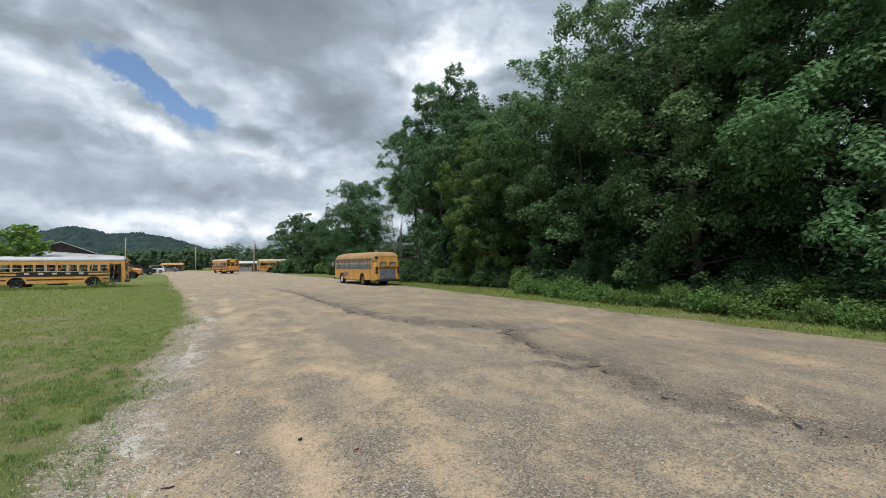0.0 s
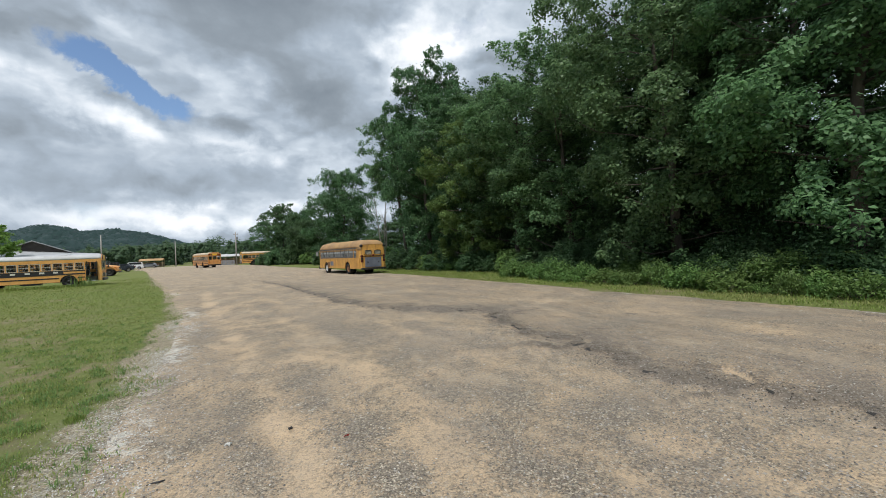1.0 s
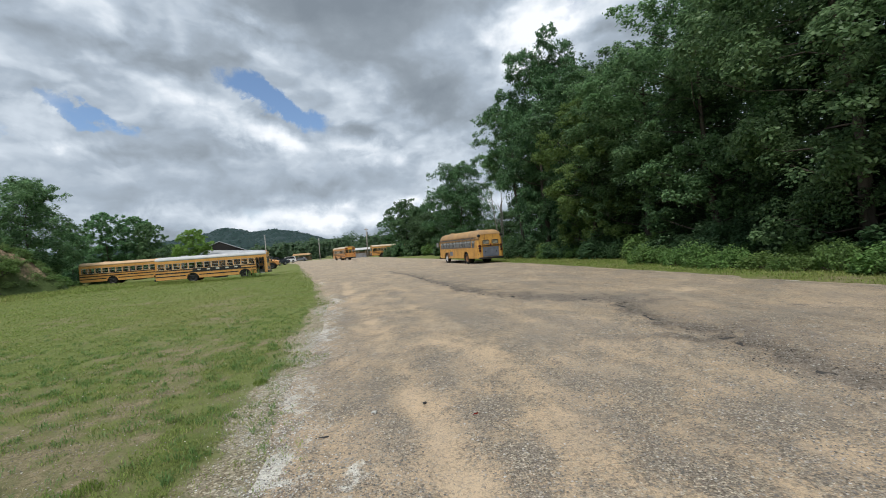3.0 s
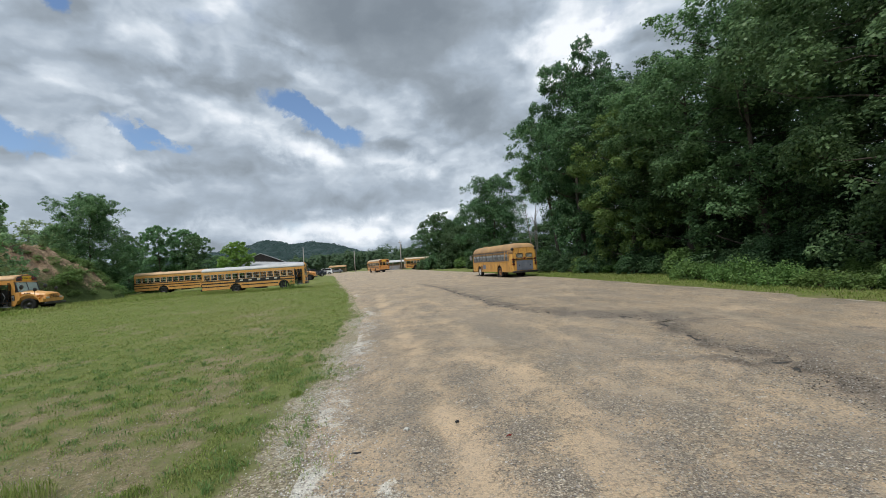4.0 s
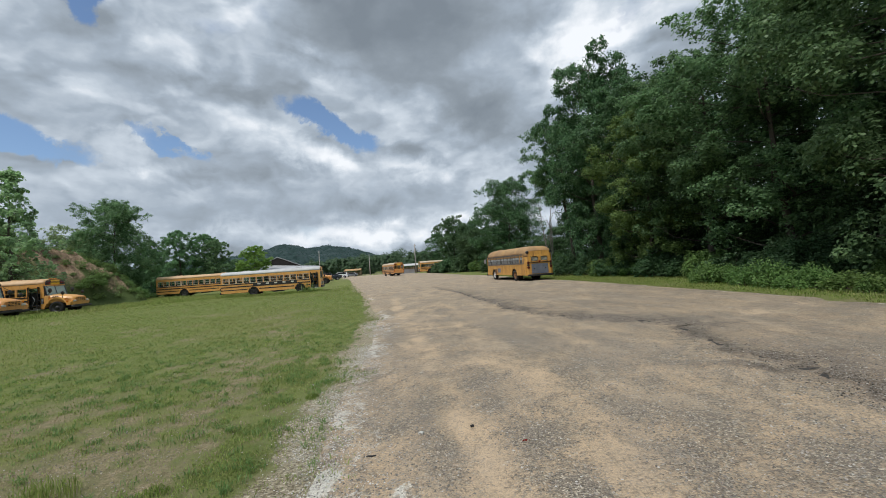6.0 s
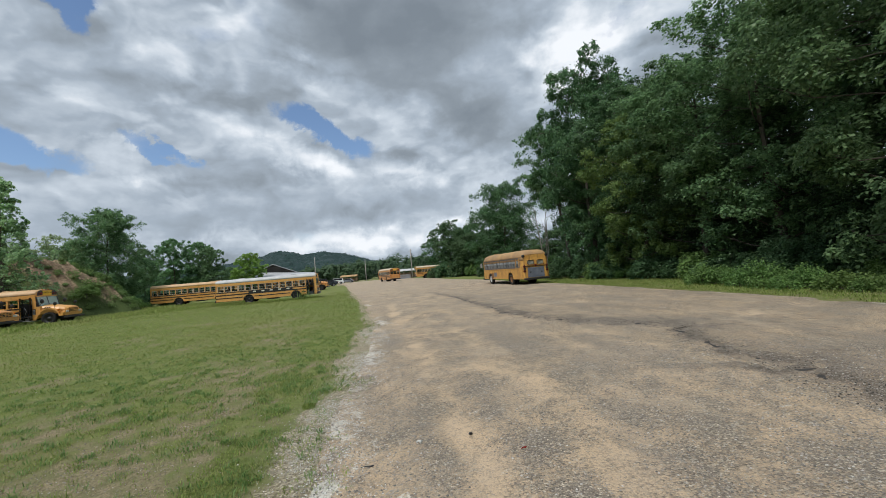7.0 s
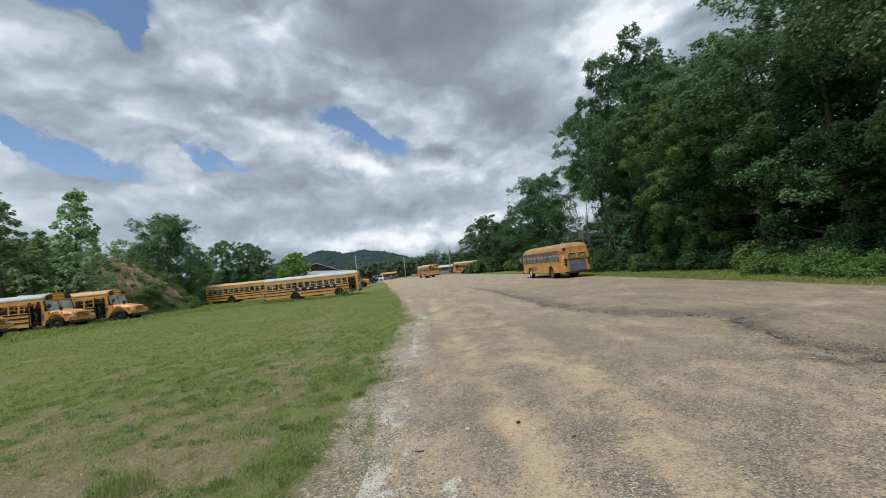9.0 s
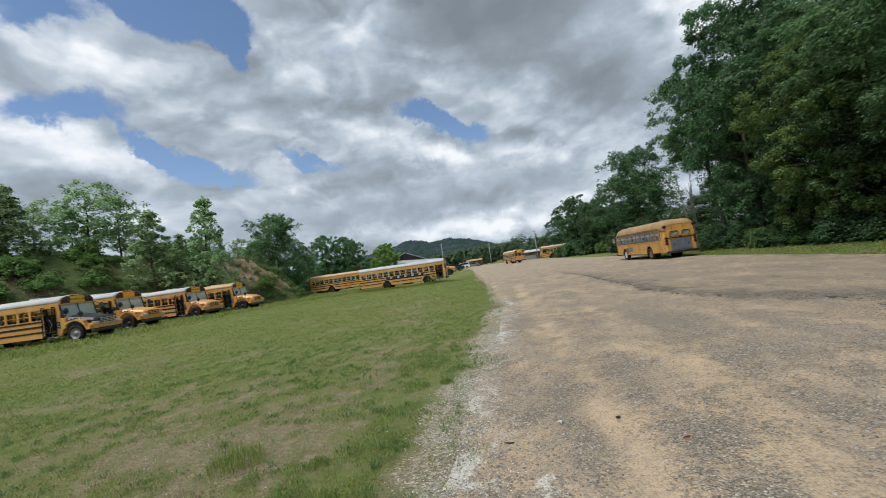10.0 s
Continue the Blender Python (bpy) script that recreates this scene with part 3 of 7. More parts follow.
def part(name, soup, mat, parent, label="", smooth_shade=False):
    me = fixed(soup, name, smooth_shade)
    me.materials.append(MAT[mat])
    ob = new(name, me)
    ob.parent = parent
    if label:
        ob["label"] = label
    return ob


def thing(name, label, category, group="", kind=""):
    return tagged(new(name), label, category, group, kind)


def quads_mesh(name, verts, mat, corners=4):
    """Many loose faces at once: verts holds corner after corner."""
    n = len(verts) // corners
    me = bpy.data.meshes.new(name)
    me.vertices.add(n * corners)
    me.vertices.foreach_set("co", np.asarray(verts, np.float32).ravel())
    me.loops.add(n * corners)
    me.loops.foreach_set("vertex_index", np.arange(n * corners, dtype=np.int32))
    me.polygons.add(n)
    me.polygons.foreach_set("loop_start", np.arange(0, n * corners, corners, dtype=np.int32))
    me.update(calc_edges=True)
    me.validate()
    me.materials.append(MAT[mat])
    return me


def smoothstep(a, b, x):
    t = np.clip((np.asarray(x, float) - a) / (b - a), 0, 1)
    return t * t * (3 - 2 * t)


def value_noise(x, y, scale, seed=0, octaves=3):
    """Smooth noise from 0 to 1 over the plan."""
    x, y = np.asarray(x, float) * scale, np.asarray(y, float) * scale
    out, amp, norm = 0.0, 1.0, 0.0
    for o in range(octaves):
        xi, yi = np.floor(x), np.floor(y)
        fx, fy = x - xi, y - yi
        fx, fy = fx * fx * (3 - 2 * fx), fy * fy * (3 - 2 * fy)

        def h(a, b):
            s = np.sin(a * 127.1 + b * 311.7 + (seed + o) * 74.7) * 43758.5453
            return s - np.floor(s)

        v = (h(xi, yi) * (1 - fx) + h(xi + 1, yi) * fx) * (1 - fy) + (h(xi, yi + 1) * (1 - fx) + h(xi + 1, yi + 1) * fx) * fy
        out, norm = out + amp * v, norm + amp
        amp, x, y = amp * 0.5, x * 2.03 + 11.3, y * 2.03 + 4.7
    return out / norm


def line_distance(x, y, line):
    """Distance to a line of plan points and the side (positive to its right as it runs on)."""
    x, y = np.asarray(x, float), np.asarray(y, float)
    best, side = np.full(x.shape, 1e9), np.zeros(x.shape)
    for (ax, ay), (bx, by) in zip(line, line[1:]):
        ux, uy = bx - ax, by - ay
        t = np.clip(((x - ax) * ux + (y - ay) * uy) / (ux * ux + uy * uy), 0, 1)
        px, py = x - ax - t * ux, y - ay - t * uy
        d = np.hypot(px, py)
        s = np.sign((x - ax) * uy - (y - ay) * ux)
        side = np.where(d < best, s, side)
        best = np.minimum(best, d)
    return best, side


# ---- ground and road ----
LEFT_EDGE = [(-0.6, -40), (-0.9, -8), (-1.2, 0), (-1.55, 3.5), (-1.7, 4.4), (-1.9, 6), (-2.0, 8), (-2.2, 10.2), (-2.8, 15), (-4.85, 24), (-7.6, 35), (-11.3, 50), (-19, 80), (-30, 119), (-38, 150)]
RIGHT_EDGE = [(13.5, -40), (12.6, -8), (12.0, 0), (11.5, 4.6), (10.95, 9), (10.7, 14.1), (9.85, 22.4), (9.0, 31), (7.4, 44), (5.6, 57), (1.0, 75), (-3.8, 101), (-9, 119), (-18, 150)]
CRACK = [(5.8, -6), (5.3, 1.0), (4.95, 2.9), (4.56, 3.96), (4.7, 5.1), (4.65, 6.1), (4.75, 8.2), (5.25, 9.5), (4.3, 10.4), (3.1, 12.1), (2.1, 15), (0.9, 23.6), (-1.5, 36)]


def jagged(line, amount, seed, cuts=6):
    """The line broken up into short crooked pieces."""
    rng, out = np.random.default_rng(seed), []
    for (ax, ay), (bx, by) in zip(line, line[1:]):
        ln = math.hypot(bx - ax, by - ay)
        for k in range(cuts):
            t = k / cuts
            j = rng.normal(0, amount) * min(1.0, ln)
            out.append((ax + (bx - ax) * t - (by - ay) / ln * j, ay + (by - ay) * t + (bx - ax) / ln * j))
    return out + [line[-1]]


CRACK = jagged(CRACK, 0.11, 17)


def ground_height(x, y):
    x, y = np.asarray(x, float), np.asarray(y, float)
    h = 0.2 * np.exp(-(((x + 33) / 11) ** 2 + ((y - 21) / 10) ** 2))
    h = h - 0.3 * np.exp(-(((x + 20) / 13) ** 2 + ((y - 51) / 11) ** 2))
    h = h - 0.1 * np.exp(-(((x - 5) / 6) ** 2 + ((y - 38) / 9) ** 2))
    h = h + 0.2 * smoothstep(58, 98, y)
    near = np.exp(-(np.hypot(x, y) / 60) ** 2)
    return h + near * ((value_noise(x, y, 0.22, 3) - 0.5) * 0.06 + (value_noise(x, y, 1.1, 5) - 0.5) * 0.02)


def edge_x(line, y):
    ys = [p[1] for p in line]
    return np.interp(y, ys, [p[0] for p in line])


def grass_cover(x, y):
    """How thick the grass stands: thin by the road and in worn patches."""
    n = value_noise(x, y, 0.55, 11, 4)
    far = smoothstep(6, 24, np.hypot(x, y))
    left = edge_x(LEFT_EDGE, y) - x
    c = 0.52 + 0.95 * (n - 0.4) + 0.8 * (value_noise(x, y, 1.7, 12, 4) - 0.5) + 0.9 * (value_noise(x, y, 5.2, 14, 3) - 0.5)
    c = c + 0.25 * far
    c = np.where((left > -0.5) & (left < 1.2), c * (0.45 + 0.55 * smoothstep(0.0, 0.7, left)) + 0.15, c)
    # worn spots in the field
    for px, py, rx, ry, deep in ((-4.6, 8.7, 1.3, 0.5, 0.5), (-4.9, 8.0, 0.8, 0.4, 0.3), (-2.8, 4.8, 0.45, 0.25, 0.5), (-3.2, 4.26, 0.5, 0.22, 0.45), (-3.3, 3.6, 0.6, 0.3, 0.6), (-4.4, 3.56, 0.9, 0.3, 0.6),
                                 (-2.7, 3.3, 0.3, 0.8, 0.45), (-2.6, 4.2, 0.3, 0.25, 0.4), (-8.5, 9.7, 2.0, 0.5, 0.4), (-13.2, 8.5, 2.5, 0.5, 0.5), (-9.8, 5.4, 1.5, 0.4, 0.4), (-15, 15, 3.0, 0.7, 0.4), (-10.8, 14.6, 2.5, 0.5, 0.3),
                                 (-15.3, 12.8, 2.0, 0.35, 1.4), (-8.2, 26.2, 2.4, 0.7, 0.7), (-6.5, 6.2, 1.3, 0.3, 0.35), (-12, 21, 4.0, 0.8, 0.3), (-17, 28, 4.0, 1.0, 0.25)):
        c = c - (0.66 if py < 5.5 else 0.42) * deep * np.exp(-(((x - px) / rx) ** 2 + ((y - py) / ry) ** 2))
    return np.clip(c, 0.1, 1)


def grass_line(x, y):
    """How far from the road's edge the grass begins: in scallops, closer to it far off."""
    wide = 1 - 0.7 * smoothstep(9, 26, y)
    return (0.0 + 1.15 * (value_noise(x, y, 0.75, 91, 3) - 0.5) + 0.5 * (value_noise(x, y, 3.0, 94, 2) - 0.5)) * wide


def make_ground():
    rings, segs = 220, 260
    r = 0.25 * 1.0455 ** np.arange(rings)
    a = np.linspace(0, 2 * np.pi, segs, endpoint=False)
    R, A = np.meshgrid(r, a, indexing="ij")
    x, y = (R * np.sin(A)).ravel(), (R * np.cos(A)).ravel()
    z = ground_height(x, y) - 0.02
    inside = np.minimum(x - edge_x(LEFT_EDGE, y), edge_x(RIGHT_EDGE, y) - x)
    z = z - 0.1 * smoothstep(0.15, 0.8, inside) * (np.abs(y) < 148)
    verts = np.stack([x, y, z], 1)
    verts = np.vstack([[(0, 0, float(z[:segs].mean()))], verts])
    faces = [(0, 1 + j, 1 + (j + 1) % segs) for j in range(segs)]
    i, j = np.meshgrid(np.arange(rings - 1), np.arange(segs), indexing="ij")
    q = np.stack([1 + i * segs + j, 1 + (i + 1) * segs + j, 1 + (i + 1) * segs + (j + 1) % segs, 1 + i * segs + (j + 1) % segs], -1).reshape(-1, 4)
    me = mesh_from("ground", verts.tolist(), faces + q.tolist(), True)
    at = me.attributes.new("cover", "FLOAT", "POINT")
    at.data.foreach_set("value", grass_cover(verts[:, 0], verts[:, 1]).astype(np.float32))
    left = edge_x(LEFT_EDGE, verts[:, 1]) - verts[:, 0]
    vx, vy = verts[:, 0], verts[:, 1]
    patch = smoothstep(0.42, 0.62, value_noise(vx, vy, 1.1, 51, 3))
    chalk = (0.1 + 0.5 * patch) * np.exp(-((left + 0.15) / 0.3) ** 2) * (np.abs(vy - 6) < 14)
    spill = (1 - smoothstep(-0.1, 0.35, left - grass_line(vx, vy))) * (left > -2) * (vy > -20)
    me.attributes.new("spill", "FLOAT", "POINT").data.foreach_set("value", spill.astype(np.float32))
    me.attributes.new("chalk", "FLOAT", "POINT").data.foreach_set("value", chalk.astype(np.float32))
    me.materials.append(MAT["grass_soil"])
    tagged(new("ground", me), "mown green grass field with bare earthy patches", "grass field", kind="structure")


SANDY = [([(0.42, 1.4), (0.36, 2.8), (0.25, 3.55), (0.06, 4.5), (-0.1, 5.6), (-0.3, 7.0), (-0.59, 8.86), (-1.0, 11.1), (-1.8, 15), (-3.2, 24)], 0.24, 1.0),
         ([(1.45, 2.2), (1.37, 3.05), (1.34, 3.6), (1.22, 4.7), (1.28, 5.8), (1.1, 6.9), (0.85, 9.1), (0.2, 12.5)], 0.34, 0.85), ([(0.35, 2.6), (0.8, 3.3), (1.35, 3.7)], 0.22, 0.6),
         ([(-0.5, 7.9), (0.2, 7.5), (1.1, 6.95), (1.7, 7.3)], 0.42, 0.75), ([(2.35, 2.4), (2.44, 3.5), (2.8, 4.4), (3.2, 5.4)], 0.3, 0.6), ([(2.8, 4.4), (4.1, 4.3)], 0.3, 0.45),
         ([(8.6, -2), (8.2, 5), (7.2, 12), (5.2, 25)], 0.55, 0.5), ([(9.8, 1), (9.4, 8), (8.3, 18)], 0.4, 0.45), ([(6.8, 2), (6.6, 9), (5.6, 18)], 0.4, 0.4),
         ([(0.9, 12), (-0.5, 20), (-3, 34)], 0.6, 0.6), ([(2.6, 8.2), (1.8, 11.5), (0.6, 16)], 0.5, 0.5)]
STONY = [(0.88, 3.98, 0.24, 0.3), (2.45, 4.05, 0.35, 0.3), (0.45, 5.2, 0.2, 0.5), (0.86, 3.1, 0.2, 0.25), (2.95, 3.2, 0.4, 0.3), (-0.3, 5.0, 0.22, 1.0), (1.9, 4.6, 0.25, 0.5), (1.95, 3.1, 0.25, 0.5), (3.6, 3.4, 0.5, 0.4), (0.5, 6.3, 0.3, 0.4), (2.2, 6.3, 0.5, 0.7), (1.5, 9.8, 0.5, 1.2)]


def road_height(x, y):
    d, side = line_distance(x, y, CRACK)
    step = 0.055 * smoothstep(-0.04, 0.05, d * side) - 0.03
    fall = np.exp(-(np.hypot(x, y) / 24) ** 2)
    pit = -0.03 * np.exp(-(d / 0.2) ** 2) * (0.4 + value_noise(x, y, 2.2, 21))
    rut = -0.025 * np.exp(-(line_distance(x, y, SANDY[0][0])[0] / 0.3) ** 2)
    rough = (value_noise(x, y, 3.0, 31, 3) - 0.5) * 0.03 + (value_noise(x, y, 11.0, 32, 2) - 0.5) * 0.012
    inside = np.minimum(x - edge_x(LEFT_EDGE, y), edge_x(RIGHT_EDGE, y) - x)
    return ground_height(x, y) + fall * (step + pit + rut + rough) - 0.02 + 0.03 * smoothstep(0.0, 0.5, inside)


def make_road():
    ys = [-38.0]
    while ys[-1] < 148:
        ys.append(ys[-1] + max(0.065, 0.02 * abs(ys[-1])))
    ys = np.array(ys)
    cols = 150
    u = np.linspace(0, 1, cols)
    Y, U = np.meshgrid(ys, u, indexing="ij")
    lx = edge_x(LEFT_EDGE, ys) + (value_noise(ys, ys * 0 + 3, 2.3, 41, 3) - 0.5) * 0.4 + (value_noise(ys, ys * 0, 9, 42, 2) - 0.5) * 0.18
    rx = edge_x(RIGHT_EDGE, ys) + (value_noise(ys, ys * 0 + 9, 1.2, 43, 3) - 0.5) * 0.4
    X = lx[:, None] * (1 - U) + rx[:, None] * U
    x, y = X.ravel(), Y.ravel()
    z = road_height(x, y)
    n = len(ys)
    i, j = np.meshgrid(np.arange(n - 1), np.arange(cols - 1), indexing="ij")
    q = np.stack([i * cols + j, i * cols + j + 1, (i + 1) * cols + j + 1, (i + 1) * cols + j], -1).reshape(-1, 4)
    me = mesh_from("road", np.stack([x, y, z], 1).tolist(), q.tolist(), True)
    sand = np.full(x.shape, 0.34) + 0.25 * (value_noise(x, y, 0.35, 44, 3) - 0.4)
    for line, w, amount in SANDY:
        d, _ = line_distance(x, y, line)
        sand = np.maximum(sand, 0.76 * amount * (0.15 + 1.75 * value_noise(x, y, 1.1, 45, 4)) * np.exp(-(d / (w * 1.5)) ** 2))
    for px, py, wx, wy in STONY:
        sand = sand - 0.5 * np.exp(-(((x - px) / wx) ** 2 + ((y - py) / wy) ** 2))
    d, side = line_distance(x, y, CRACK)
    fade = 1 - 0.6 * smoothstep(14, 40, y)
    tar = ((0.1 + 1.5 * value_noise(x, y, 1.3, 46, 3)) * np.exp(-(d / 0.16) ** 2) + 0.5 * np.exp(-(np.maximum(d * side, 0) / 0.9) ** 2) * (side > 0) + 0.3 * (side > 0)) * fade
    left = x - lx.repeat(cols)
    right = rx.repeat(cols) - x
    strip = (value_noise(x, y, 0.9, 51, 3) - 0.5) * 0.9
    chalk = np.exp(-((left - 0.38) / 0.3) ** 2) * (0.4 + strip * 1.9) * (1 - smoothstep(18, 40, y))
    chalk = np.maximum(chalk, np.exp(-((right - 0.12) / 0.16) ** 2) * (0.3 + strip * 1.8))
    chalk = np.maximum(chalk, 0.9 * np.exp(-(((x + 0.44) / 0.12) ** 2 + ((y - 3.15) / 0.3) ** 2)))
    tar = tar + 0.5 * np.exp(-((right - 0.5) / 0.5) ** 2) * (value_noise(x, y, 0.7, 52, 3) - 0.25)
    for name, values in (("sand", sand), ("tar", tar), ("chalk", chalk), ("even", 0.15 * smoothstep(10, 30, np.hypot(x, y)))):
        me.attributes.new(name, "FLOAT", "POINT").data.foreach_set("value", np.clip(values, -0.6, 1.2).astype(np.float32))
    me.materials.append(MAT["road"])
    tagged(new("road", me), "wide worn gravel road with sandy drifts and broken old asphalt", "road", kind="structure")


def make_cracks():
    """Narrow ragged openings along the broken asphalt edge and beside it."""
    rng = np.random.default_rng(19)
    lines = [CRACK[6:-4]]
    soup = Soup()
    for n, line in enumerate(lines):
        pts = []
        for (ax, ay), (bx, by) in zip(line, line[1:]):
            ln = math.hypot(bx - ax, by - ay)
            for t in np.arange(0, 1, 0.07 / max(ln, 0.07)):
                pts.append((ax + (bx - ax) * t + rng.normal(0, 0.012), ay + (by - ay) * t + rng.normal(0, 0.012)))
        pts = np.array(pts)
        along = np.gradient(pts, axis=0)
        along /= np.linalg.norm(along, axis=1, keepdims=True) + 1e-9
        side = np.stack([-along[:, 1], along[:, 0]], 1)
        far = 1 + np.hypot(pts[:, 0], pts[:, 1]) / 14
        wd = np.clip((value_noise(pts[:, 0], pts[:, 1], 3.6, 40 + n, 3) - 0.52) * 0.08, 0, 0.011) * far
        a, b = pts + side * wd[:, None], pts - side * wd[:, None]
        za, zb = road_height(a[:, 0], a[:, 1]) + 0.008, road_height(b[:, 0], b[:, 1]) + 0.008
        for i in range(len(pts) - 1):
            if wd[i] > 0.002 and wd[i + 1] > 0.002:
                soup.add([(*a[i], za[i]), (*b[i], zb[i]), (*b[i + 1], zb[i + 1]), (*a[i + 1], za[i + 1])], [(0, 1, 2, 3)])
    me = fixed(soup, "road_crack")
    me.materials.append(MAT["tar_dark"])
    tagged(new("road_crack", me), "dark ragged crack along the broken asphalt", "crack", kind="structure")


make_ground()
make_road()
make_cracks()

# ---- buses ----
def arc(cx, cz, r, a0, a1, n):
    return [(cx + r * math.cos(radians(a0 + (a1 - a0) * i / n)), cz + r * math.sin(radians(a0 + (a1 - a0) * i / n))) for i in range(n + 1)]


def wheel(parent, x, y, r, rim, width=0.28):
    w = part("wheel", Soup().lathe([(-width * 0.1, r * 0.2), (-width * 0.1, r * 0.62), (width * 0.1, r * 0.62), (width * 0.1, r * 0.2)], "y", (x, y, r)), "black", parent)
    h = width / 2
    part("tyre", Soup().lathe([(-h * 0.8, r * 0.62), (-h, r * 0.72), (-h, r * 0.9), (-h * 0.75, r), (h * 0.75, r), (h, r * 0.9), (h, r * 0.72), (h * 0.8, r * 0.62)], "y", (x, y, r), 24, False), "rubber", w, smooth_shade=True)
    s = 1 if y > 0 else -1
    part("rim", Soup().lathe([(s * h * 0.82, r * 0.63), (s * h * 0.3, r * 0.5), (s * h * 0.3, r * 0.26), (s * h * 0.9, r * 0.2), (s * h * 1.0, r * 0.1), (s * h * 1.0, 0.005)], "y", (x, y, r), 16, False), rim, w, smooth_shade=True)


def roof_profile(hw, z0, z1, n=14):
    out = []
    for i in range(n + 1):
        a = math.pi * i / n
        c, s = math.cos(a), math.sin(a)
        out.append((hw * math.copysign(abs(c) ** 0.62, c), z0 + (z1 - z0) * s ** 0.75))
    return out


def side_outline(x0, x1, z0, z1, arches):
    """Panel outline from x0 (rear) to x1 (front) with wheel arches cut from its lower edge."""
    pts = [(x0, z0)]
    for cx, r in sorted(arches):
        a = math.degrees(math.asin(max(-1, min(1, (z0 - 0.5) / r))))
        pts += arc(cx, 0.5, r, 180 - a, a, 10)
    return pts + [(x1, z0), (x1, z1), (x0, z1)]


def lettering(name, text, size, m, mat, parent, depth=0.006):
    cu = bpy.data.curves.new(name, "FONT")
    cu.body, cu.size, cu.extrude, cu.align_x, cu.align_y = text, size, depth, "CENTER", "CENTER"
    tmp = bpy.data.objects.new(name + "_text", cu)
    scene.collection.objects.link(tmp)
    bpy.context.view_layer.update()
    me = bpy.data.meshes.new_from_object(tmp.evaluated_get(bpy.context.evaluated_depsgraph_get()))
    bpy.data.objects.remove(tmp)
    bpy.data.curves.remove(cu)
    me.materials.clear()
    me.materials.append(MAT[mat])
    ob = new(name, me)
    ob.parent = parent
    ob.matrix_basis = m
    return ob


def window(parent, x0, x1, y, z0, z1, sash=True, frame_mat="black", open_top=False):
    """A two-sash side window standing in the plane y."""
    t, d = 0.028, 0.022
    s = Soup().box(x0, x1, y - d, y + d, z0, z0 + t).box(x0, x1, y - d, y + d, z1 - t, z1)
    s.box(x0, x0 + t, y - d, y + d, z0 + t, z1 - t).box(x1 - t, x1, y - d, y + d, z0 + t, z1 - t)
    zm = (z0 + z1) / 2
    if sash:
        s.box(x0 + t, x1 - t, y - d, y + d, zm - t / 2, zm + t / 2)
    w = part("side_window", s, frame_mat, parent)
    g = part("pane", Soup().box(x0 + t, x1 - t, y - 0.003, y + 0.003, z0 + t, (zm - t / 2) if sash else z1 - t), "glass", w)
    g.visible_shadow = False
    if sash and not open_top:
        g = part("pane", Soup().box(x0 + t, x1 - t, y - 0.003, y + 0.003, zm + t / 2, z1 - t), "glass", w)
        g.visible_shadow = False
    return w


